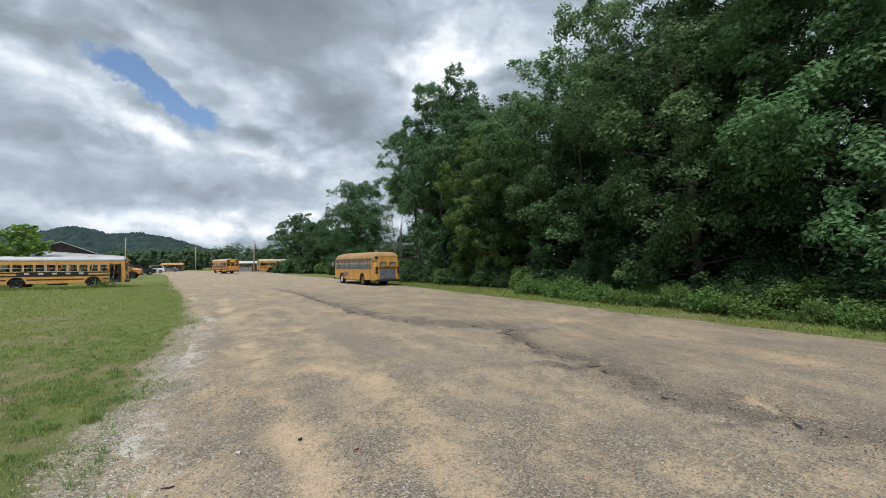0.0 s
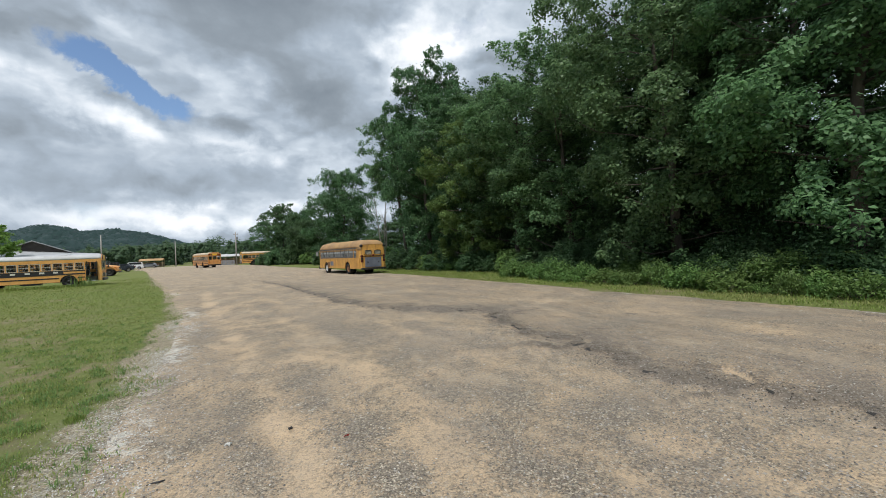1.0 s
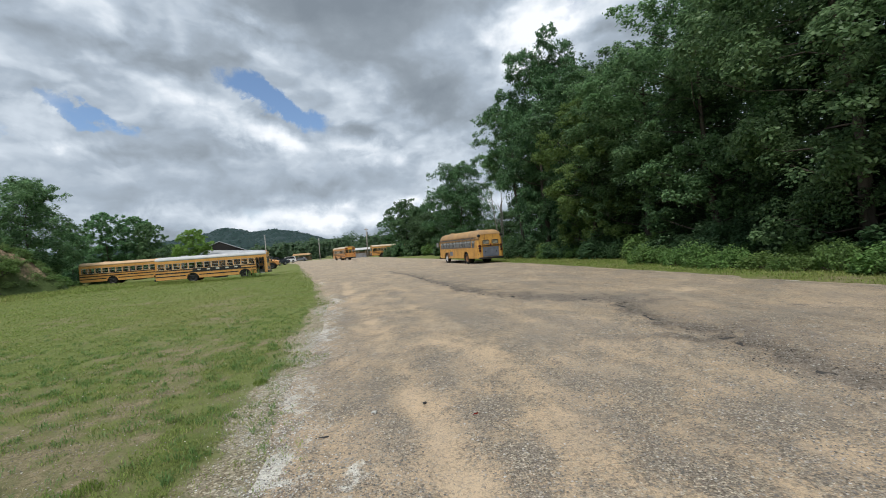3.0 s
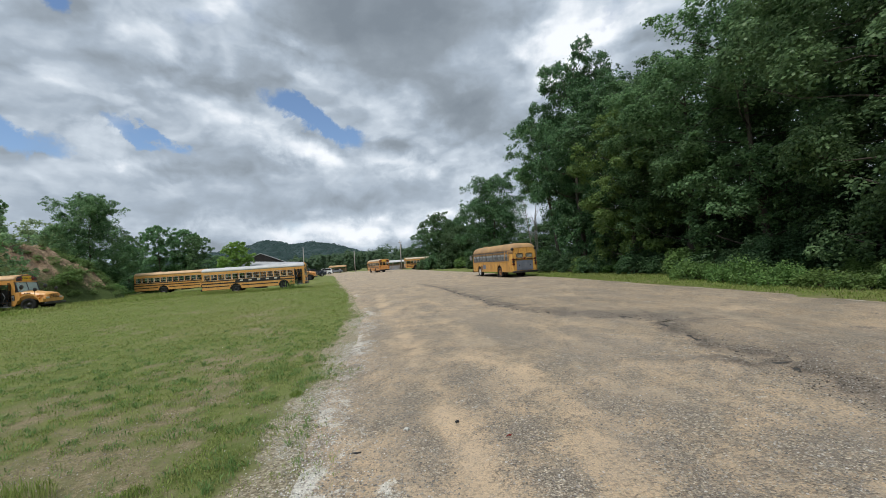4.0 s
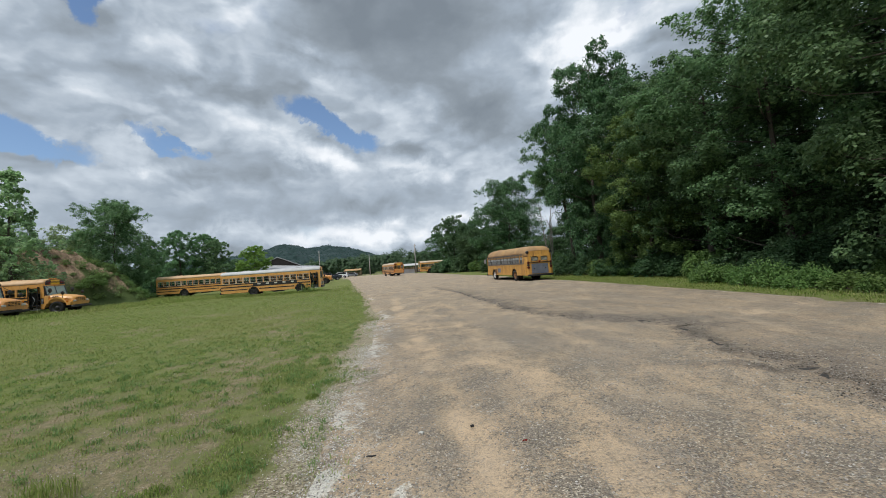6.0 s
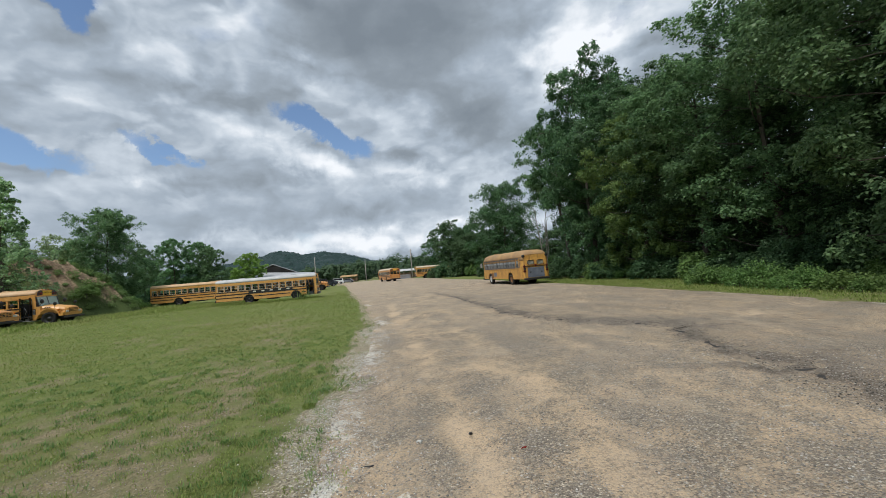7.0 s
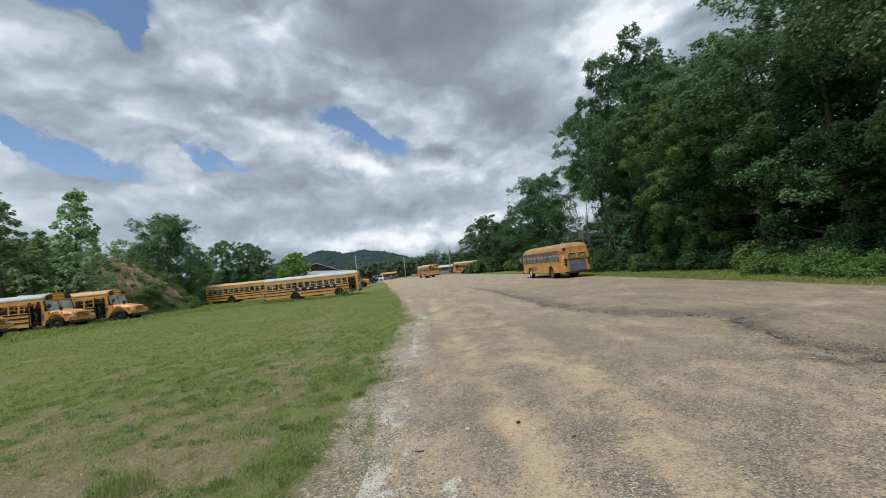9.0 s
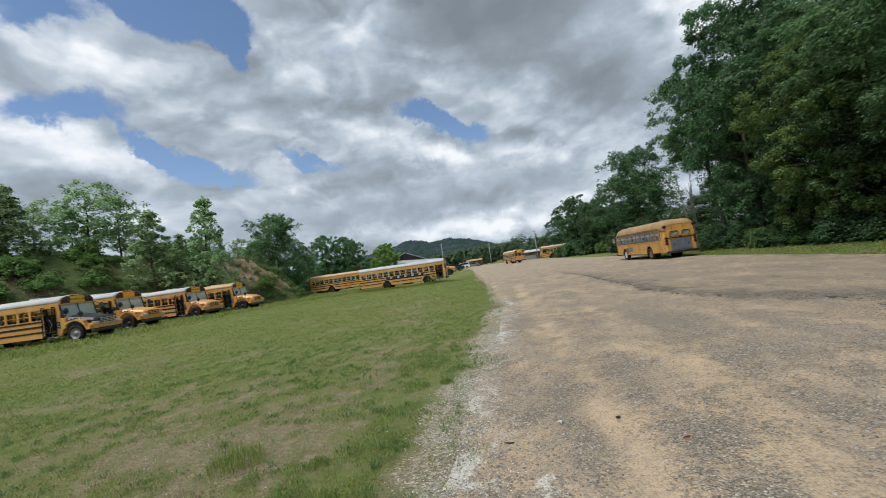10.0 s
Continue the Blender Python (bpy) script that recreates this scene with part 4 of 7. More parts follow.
def bus_shell(bus, xr, xf, paint, roof, n_win, rear_wheel, front_wheel, door, openings=(), roof_front=0.0, sash_mat="black"):
    """Body from xr (rear) to xf (front) with its windows, seats, rails, roof and rear. The door stands on the right side."""
    hw, zb, zs, zt, ztop, crown = 1.2, 0.5, 1.6, 2.28, 2.6, 3.03
    arches = [(rear_wheel, 0.62)] + ([(front_wheel, 0.62)] if front_wheel else [])
    body = Soup()
    body.panel(side_outline(xr, xf, zb, zs, arches), hw - 0.05, hw)
    cuts_r = [a for a in arches if a[0] < door[0]]
    body.panel(side_outline(xr, door[0], zb, zs, cuts_r), -hw, -hw + 0.05)
    if xf - door[1] > 0.05:
        body.panel([(door[1], zb), (xf, zb), (xf, ztop), (door[1], ztop)], -hw, -hw + 0.05)
    for y0, y1 in ((hw - 0.05, hw), (-hw, -hw + 0.05)):
        body.box(xr, xf if y0 > 0 else door[1], y0, y1, zt, ztop)
    first, last = xr + 0.18, door[0] - 0.08
    step = (last - first) / n_win
    for k in range(n_win + 1):
        for y0, y1 in ((hw - 0.05, hw), (-hw, -hw + 0.05)):
            body.box(first + k * step - 0.04, first + k * step + 0.04, y0, y1, zs, zt)
    for y0, y1 in ((hw - 0.05, hw), (-hw, -hw + 0.05)):
        body.box(xr, first - 0.04, y0, y1, zs, zt)
    body.box(xf - 0.1, xf, hw - 0.05, hw, zs, zt)
    # rear wall with two windows and the door between them
    body.box(xr, xr + 0.05, -hw, hw, zb, zs)
    for y0, y1 in ((-hw, -1.06), (-0.5, -0.4), (0.4, 0.5), (1.06, hw)):
        body.box(xr, xr + 0.05, y0, y1, zs, zt)
    prof = roof_profile(hw, ztop - 0.2, crown)
    body.slab([(y, z) for y, z in prof], xr, xr + 0.05)
    b = part("body", body, paint, bus)
    part("floor_panel", Soup().box(xr + 0.05, xf - 0.1, -hw + 0.05, hw - 0.05, 0.78, 0.84), "floor_rubber", bus)
    part("chassis", Soup().box(xr + 0.3, xf - 0.2, -0.5, 0.5, 0.45, 0.72).box(rear_wheel - 0.12, rear_wheel + 0.12, -1.0, 1.0, 0.42, 0.6)
         .box(rear_wheel + 2.2, rear_wheel + 3.4, -1.1, -0.55, 0.32, 0.6).box(rear_wheel + 1.6, rear_wheel + 2.6, 0.55, 1.1, 0.32, 0.6), "black", bus)
    # roof: loft with turned-down ends
    rings = []
    for x, k, dz in ((xr, 0.97, -0.05), (xr + 0.15, 0.995, -0.012), (xr + 0.5, 1, 0), ((xr + xf) / 2, 1, 0), (xf - 0.5 + roof_front, 1, 0), (xf - 0.12 + roof_front, 0.995, -0.015), (xf + roof_front, 0.96, -0.06)):
        rings.append([(x, y * k * 1.005, z + dz * max(0.0, (z - ztop) / 0.5)) for y, z in roof_profile(hw, ztop - 0.02, crown)])
    r = part("roof", Soup().loft(rings, False), roof, bus, smooth_shade=True)
    r.modifiers.new("thick", "SOLIDIFY").thickness = 0.03
    for x in np.linspace(xr + 0.4, xf - 0.6, 7):
        ring = [[(x + o, y * 1.01, z + 0.008) for y, z in roof_profile(hw, ztop - 0.02, crown)] for o in (-0.025, 0.025)]
        part("roof_rib", Soup().loft(ring, False), roof, bus, smooth_shade=True)
    for i, x in enumerate((xr + 2.3, xf - 3.0)):
        part("roof_hatch", Soup().box(x, x + 0.6, -0.3, 0.3, crown - 0.005, crown + 0.06, 0.015), roof, bus)
    part("ceiling_lining", Soup().box(xr + 0.08, xf - 0.12, -hw + 0.06, hw - 0.06, ztop - 0.04, ztop - 0.02), "inside", bus)
    # windows and seats
    for k in range(n_win):
        x0, x1 = first + k * step + 0.045, first + (k + 1) * step - 0.045
        for y in (hw - 0.026, -hw + 0.026):
            window(bus, x0, x1, y, zs + 0.01, zt - 0.01, True, sash_mat, (k * 7 + (y > 0) * 3) % 5 in openings)
        if k < n_win:
            xm = first + (k + 0.4) * step
            for y0, y1 in ((0.25, 1.12), (-1.12, -0.25)):
                part("passenger_seat", Soup().box(xm - 0.06, xm + 0.06, y0, y1, 1.0, 1.78, 0.03).box(xm, xm + 0.42, y0, y1, 1.0, 1.22, 0.03).box(xm + 0.1, xm + 0.2, y0 + 0.1, y1 - 0.1, 0.84, 1.0), "seat", bus)
    part("driver_seat", Soup().box(xf - 1.25, xf - 1.1, 0.35, 0.85, 1.1, 1.95, 0.04).box(xf - 1.1, xf - 0.65, 0.35, 0.85, 1.1, 1.28, 0.03).box(xf - 0.98, xf - 0.8, 0.5, 0.7, 0.84, 1.1), "seat", bus)
    part("steering_wheel", Soup().tube([(xf - 0.45 + 0.12 * math.sin(a), 0.6 + 0.22 * math.cos(a), 1.5 + 0.2 * math.sin(a)) for a in np.linspace(0, 2 * math.pi, 15)], [0.02] * 15, 6), "black", bus)
    # rub rails, right side stops at the door
    for z, hgt in ((0.82, 0.1), (1.16, 0.12), (1.47, 0.1)):
        for y0, y1, end in ((hw, hw + 0.02, xf - 0.15), (-hw - 0.02, -hw, door[0] - 0.05)):
            spans = [(xr + 0.02, end)]
            if z < 1.15:
                cuts = [a[0] for a in arches if xr < a[0] < end]
                spans, s0 = [], xr + 0.02
                for c in cuts:
                    spans.append((s0, c - 0.66))
                    s0 = c + 0.66
                spans.append((s0, end))
            for a0, a1 in spans:
                if a1 > a0:
                    part("rub_rail", Soup().box(a0, a1, y0, y1, z, z + hgt), "black", bus)
    # rear
    g = part("rear_window", Soup().box(xr + 0.018, xr + 0.026, -1.05, -0.51, zs + 0.02, zt - 0.02), "glass", bus)
    g2 = part("rear_window", Soup().box(xr + 0.018, xr + 0.026, 0.51, 1.05, zs + 0.02, zt - 0.02), "glass", bus)
    d = part("rear_door", Soup().box(xr - 0.02, xr, -0.4, 0.4, 0.62, 1.6).box(xr - 0.02, xr, -0.4, -0.33, 1.6, 2.3).box(xr - 0.02, xr, 0.33, 0.4, 1.6, 2.3).box(xr - 0.02, xr, -0.4, 0.4, 2.28, 2.36), paint, bus)
    part("door_glass", Soup().box(xr - 0.014, xr - 0.006, -0.33, 0.33, 1.6, 2.28), "glass", d)
    part("rear_bumper", Soup().box(xr - 0.14, xr, -hw, hw, 0.42, 0.66, 0.03), "black", bus)
    for y in (-0.9, 0.9):
        part("warning_light", Soup().lathe([(xr - 0.05, 0.03), (xr - 0.045, 0.09), (xr, 0.1)], "x", (0, y, 2.62), 14), "red_lens", bus)
        part("warning_light", Soup().lathe([(xr - 0.05, 0.03), (xr - 0.045, 0.09), (xr, 0.1)], "x", (0, y * 0.72, 2.62), 14), "amber_lens", bus)
        part("warning_board", Soup().box(xr - 0.012, xr, y * 0.86 - 0.3, y * 0.86 + 0.3, 2.5, 2.76), "black", bus)
        part("tail_light", Soup().lathe([(xr - 0.06, 0.05), (xr - 0.05, 0.1), (xr, 0.1)], "x", (0, y * 1.12, 1.36), 14), "red_lens", bus)
        part("turn_light", Soup().lathe([(xr - 0.06, 0.05), (xr - 0.05, 0.1), (xr, 0.1)], "x", (0, y * 1.12, 1.05), 14), "amber_lens", bus)
    part("rear_sign", Soup().box(xr - 0.015, xr, -0.42, 0.42, 2.5, 2.74), "sign_yellow", bus)
    # front door leaves on the right side, folded half open
    dx0, dx1 = door
    leaf = Soup()
    y0, y1 = -hw - 0.2, -hw + 0.2
    for xa in (dx0 + 0.06, dx1 - 0.09):
        leaf.box(xa, xa + 0.03, y0, y0 + 0.05, 0.5, 2.38).box(xa, xa + 0.03, y1 - 0.05, y1, 0.5, 2.38)
        for z0, z1 in ((0.5, 0.62), (1.3, 1.36), (2.3, 2.38)):
            leaf.box(xa, xa + 0.03, y0 + 0.05, y1 - 0.05, z0, z1)
    dr = part("folding_door", leaf, "black", bus, "dark folding door standing open, with tall glass panes")
    for xa in (dx0 + 0.07, dx1 - 0.08):
        for z0, z1 in ((0.62, 1.3), (1.36, 2.3)):
            part("door_pane", Soup().box(xa, xa + 0.008, y0 + 0.05, y1 - 0.05, z0, z1), "glass", dr)
    part("partition", Soup().box(dx0 - 0.1, dx0 - 0.06, -hw + 0.08, -0.3, 0.84, 1.9), "seat", bus)
    part("step", Soup().box(dx0 + 0.05, dx1 - 0.05, -hw + 0.08, -hw + 0.4, 0.44, 0.5).box(dx0 + 0.05, dx1 - 0.05, -hw + 0.4, -hw + 0.7, 0.6, 0.66).box(dx0 + 0.05, dx1 - 0.05, -hw + 0.38, -hw + 0.4, 0.5, 0.62).box(dx0 + 0.05, dx1 - 0.05, -hw + 0.68, -hw + 0.7, 0.66, 0.84), "step_grey", bus)
    part("handrail", Soup().tube([(dx0 + 0.12, -hw + 0.16, 0.7), (dx0 + 0.3, -hw + 0.2, 1.3), (dx0 + 0.14, -hw + 0.2, 1.6)], [0.016] * 3, 6), "chrome", bus)
    return b


def front_header(bus, xf, paint, sign, letters=True):
    """Cap over the windscreen with sign and warning lamps."""
    hw = 1.16
    cap = part("header", Soup().slab([(y, z) for y, z in roof_profile(hw, 2.42, 2.99)], xf - 0.1, xf + 0.03), paint, bus, smooth_shade=False)
    board = part("sign_board", Soup().box(xf + 0.03, xf + 0.055, -0.5, 0.5, 2.54, 2.89), sign, cap)
    trim = [(xf + 0.035, y * 0.985, z - 0.012) for y, z in roof_profile(hw, 2.42, 2.99)[1:-1]]
    part("header_trim", Soup().tube(trim, [0.022] * len(trim), 5), "black", cap)
    if letters:
        lettering("sign_text", "SCHOOL BUS", 0.185, Matrix.Translation((xf + 0.058, 0, 2.715)) @ Euler((radians(90), 0, radians(90))).to_matrix().to_4x4(), "black", cap)
    for s in (-1, 1):
        part("lamp_board", Soup().slab([(s * 0.52, 2.52), (s * 1.1, 2.5), (s * 1.09, 2.66), (s * 1.0, 2.8), (s * 0.86, 2.86), (s * 0.52, 2.9)][::s], xf + 0.03, xf + 0.045), "black", cap)
    for y in (-0.92, -0.67, 0.67, 0.92):
        part("warning_lamp", Soup().lathe([(xf + 0.045, 0.1), (xf + 0.075, 0.09), (xf + 0.085, 0.03)], "x", (0, y, 2.68), 14), "dark_lens" if abs(y) > 0.8 else "red_lens", cap)
    for y in (-0.3, 0, 0.3):
        part("marker_lamp", Soup().box(xf - 0.16, xf - 0.06, y - 0.05, y + 0.05, 2.985, 3.05, 0.012), "amber_lens", cap)


def school_bus(m, label, roof="white_roof", paint="bus_yellow", hood="bus_yellow", sign="sign_yellow", letters=True, rim="black", grille="black", length=10.6, openings=(1,)):
    """Conventional school bus: nose at x = 0, pointing along +x, left side at +y."""
    bus = thing("school_bus", label, "school bus", "parked school buses")
    xf = -1.95
    bus_shell(bus, -length, xf, paint, roof, 9, -length + 3.1, None, (-3.05, -2.2), openings, 0.0, paint)
    # windscreen wall
    for y0, y1 in ((-1.2, -1.1), (-0.03, 0.03), (1.1, 1.2)):
        post = Soup().add([(xf + 0.22, y0, 1.6), (xf + 0.22, y1, 1.6), (xf, y1, 2.46), (xf, y0, 2.46), (xf + 0.14, y0, 1.6), (xf + 0.14, y1, 1.6), (xf - 0.08, y1, 2.46), (xf - 0.08, y0, 2.46)],
                 [(0, 1, 2, 3), (7, 6, 5, 4), (0, 4, 5, 1), (1, 5, 6, 2), (2, 6, 7, 3), (3, 7, 4, 0)])
        part("windscreen_post", post, "black", bus)
    for y0, y1 in ((-1.1, -0.03), (0.03, 1.1)):
        g = part("windscreen", Soup().add([(xf + 0.2, y0, 1.6), (xf + 0.2, y1, 1.6), (xf - 0.02, y1, 2.46), (xf - 0.02, y0, 2.46), (xf + 0.192, y0, 1.6), (xf + 0.192, y1, 1.6), (xf - 0.028, y1, 2.46), (xf - 0.028, y0, 2.46)],
                                          [(0, 1, 2, 3), (7, 6, 5, 4), (0, 4, 5, 1), (1, 5, 6, 2), (2, 6, 7, 3), (3, 7, 4, 0)]), "screen_sky_glass", bus)
        g.visible_shadow = False
    part("cowl", Soup().box(xf - 0.05, xf + 0.3, -1.2, 1.2, 0.9, 1.6, 0.04), paint, bus)
    front_header(bus, xf, paint, sign, letters)
    # bonnet
    rings = []
    for x, w, zt, zb in ((xf + 0.25, 1.08, 1.68, 1.0), (-1.2, 1.0, 1.6, 0.95), (-0.55, 0.92, 1.5, 0.9), (-0.16, 0.84, 1.42, 0.85), (-0.03, 0.74, 1.33, 0.85)):
        rings.append([(x, -w, zb), (x, -w, zt - 0.22), (x, -w * 0.88, zt - 0.07), (x, -w * 0.55, zt), (x, 0, zt + 0.025), (x, w * 0.55, zt), (x, w * 0.88, zt - 0.07), (x, w, zt - 0.22), (x, w, zb)])
    part("bonnet", Soup().loft(rings, True, True), hood, bus, smooth_shade=False)
    for s in (-1, 1):
        y0, y1 = sorted((s * 0.74, s * 1.19))
        outline = arc(-1.12, 0.5, 0.92, 24, 150, 14) + [(-1.97, 0.9), (-1.97, 0.62)] + arc(-1.12, 0.52, 0.79, 172, 12, 14) + [(-0.1, 0.7), (-0.05, 0.95), (-0.16, 1.06)]
        part("fender", Soup().panel(outline, y0, y1), paint, bus)
        part("wheel_well", Soup().panel(arc(-1.12, 0.52, 0.78, 178, 2, 12) + [(-0.45, 0.6), (-1.8, 0.6)], *sorted((s * 0.68, s * 0.76))), "black", bus)
        lamp = part("headlight", Soup().box(-0.05, 0.02, s * 0.76 - 0.17, s * 0.76 + 0.17, 0.93, 1.09, 0.02), "clear_lens", bus)
        part("turn_lamp", Soup().box(-0.52, -0.34, s * 1.13 - 0.05, s * 1.13 + 0.06, 1.16, 1.28, 0.02), "amber_lens", bus)
        part("mirror", Soup().lathe([(-0.05, 0.03), (-0.04, 0.13), (0.03, 0.16), (0.09, 0.12), (0.11, 0.04)], "x", (-0.62, s * 1.2, 1.74), 16).tube([(-0.62, s * 1.2, 1.6), (-0.72, s * 1.05, 1.2)], [0.015, 0.015], 6), "black", bus)
        part("door_mirror", Soup().lathe([(-0.07, 0.04), (-0.05, 0.15), (0.02, 0.19), (0.08, 0.14), (0.1, 0.05)], "x", (-1.45, s * 1.3, 2.0), 18).tube([(-1.48, s * 1.3, 2.15), (-1.8, s * 1.15, 2.42)], [0.018, 0.018], 6).tube([(-1.48, s * 1.3, 1.85), (-1.75, s * 1.1, 1.62)], [0.018, 0.018], 6), "black", bus)
        for k in range(3):
            x = -1.52 + 0.15 * k
            part("side_stripe", Soup().panel([(x, 1.36), (x + 0.06, 1.36), (x + 0.17, 1.5), (x + 0.11, 1.5)], *sorted((s * (1.01 - 0.03 * k), s * (1.055 - 0.03 * k)))), "black", bus)
        part("marker_reflector", Soup().lathe([(s * 1.19, 0.07), (s * 1.205, 0.07), (s * 1.21, 0.02)], "y", (-0.3, 0, 1.0), 12), "amber_lens", bus)
    vent = part("vent_panel", Soup().box(-2.17, -1.98, -1.222, -1.2, 0.95, 1.4), "black", bus)
    for k in range(4):
        part("vent_slat", Soup().box(-2.16, -1.99, -1.23, -1.222, 0.98 + 0.1 * k, 1.03 + 0.1 * k), "grey_metal", vent)
    part("front_panel", Soup().box(-0.2, -0.012, -0.98, 0.98, 0.68, 0.95, 0.02).box(-0.2, -0.012, -0.98, -0.5, 0.95, 1.12, 0.02).box(-0.2, -0.012, 0.5, 0.98, 0.95, 1.12, 0.02), paint, bus)
    part("grille", Soup().box(-0.04, 0.004, -0.5, 0.5, 0.94, 1.3, 0.02), "black", bus)
    for k in range(4):
        part("grille_bar", Soup().box(0.004, 0.036, -0.52, 0.52, 0.945 + 0.105 * k, 0.99 + 0.105 * k), grille, bus)
    for y in (-0.49, -0.25, 0, 0.25, 0.49):
        part("grille_bar", Soup().box(0.002, 0.027, y - 0.015, y + 0.015, 0.95, 1.3), grille, bus)
    part("bumper", Soup().box(-0.04, 0.12, -1.18, 1.18, 0.47, 0.63, 0.03), "black", bus)
    part("skirt", Soup().box(-0.3, -0.06, -0.75, 0.75, 0.62, 0.9), "black", bus)
    part("front_axle", Soup().box(-1.2, -1.0, -0.95, 0.95, 0.4, 0.55).box(-1.9, -0.3, -0.45, 0.45, 0.5, 0.95), "black", bus)
    for y in (-1.02, 1.02):
        wheel(bus, -1.12, y, 0.53, rim)
    for y in (-0.98, -0.66, 0.66, 0.98):
        wheel(bus, -length + 3.1, y, 0.5, rim, 0.26)
    bus.matrix_world = m
    return bus


def flat_front_bus(m, label, roof, paint, length=11.4, n_win=13, patches=True):
    """Flat-nosed school bus with its rear end at x = 0, pointing along +x, door at the front on the right."""
    bus = thing("school_bus", label, "school bus", "parked school buses")
    xf = length
    bus_shell(bus, 0.0, xf - 0.1, paint, roof, n_win, 3.6, length - 2.45, (length - 1.2, length - 0.32), (0, 2, 3), 0.05, "pale_patch")
    face = Soup().slab([(-1.2, 0.5), (1.2, 0.5), (1.2, 1.5), (-1.2, 1.5)], xf - 0.12, xf)
    for y0, y1 in ((-1.2, -1.1), (-0.03, 0.03), (1.1, 1.2)):
        face.box(xf - 0.1, xf - 0.03, y0, y1, 1.5, 2.5)
    part("front_panel", face, paint, bus)
    for y0, y1 in ((-1.1, -0.03), (0.03, 1.1)):
        g = part("windscreen", Soup().box(xf - 0.07, xf - 0.062, y0, y1, 1.5, 2.46), "screen_sky_glass", bus)
        g.visible_shadow = False
    front_header(bus, xf - 0.03, paint, "sign_yellow", False)
    part("bumper", Soup().box(xf - 0.02, xf + 0.16, -1.2, 1.2, 0.45, 0.72, 0.05), "black", bus)
    part("grille", Soup().box(xf, xf + 0.02, -0.55, 0.55, 0.82, 1.2), "black", bus)
    for s in (-1, 1):
        part("headlight", Soup().lathe([(xf, 0.12), (xf + 0.04, 0.11), (xf + 0.05, 0.05)], "x", (0, s * 0.9, 1.0), 16), "clear_lens", bus)
        part("turn_lamp", Soup().lathe([(xf, 0.08), (xf + 0.04, 0.07), (xf + 0.05, 0.03)], "x", (0, s * 0.9, 1.28), 14), "amber_lens", bus)
        part("door_mirror", Soup().box(xf + 0.12, xf + 0.2, s * 1.36 - 0.1, s * 1.36 + 0.1, 1.7, 2.2, 0.02).tube([(xf + 0.15, s * 1.36, 2.2), (xf, s * 1.15, 2.4)], [0.014, 0.014], 6), "black", bus)
    if patches:
        for k in range(5):
            x = 4.1 + k * 0.95
            part("pale_patch", Soup().box(x, x + 0.34, -1.225, -1.2, 1.34, 1.5), "pale_patch", bus)
        part("name_band", Soup().box(3.6, 8.6, -1.212, -1.2, 1.28, 1.58), "black", bus)
    for y in (-1.04, 1.04):
        wheel(bus, length - 2.45, y, 0.52, "black")
    for y in (-1.0, -0.68, 0.68, 1.0):
        wheel(bus, 3.6, y, 0.52, "black", 0.26)
    bus.matrix_world = m
    return bus


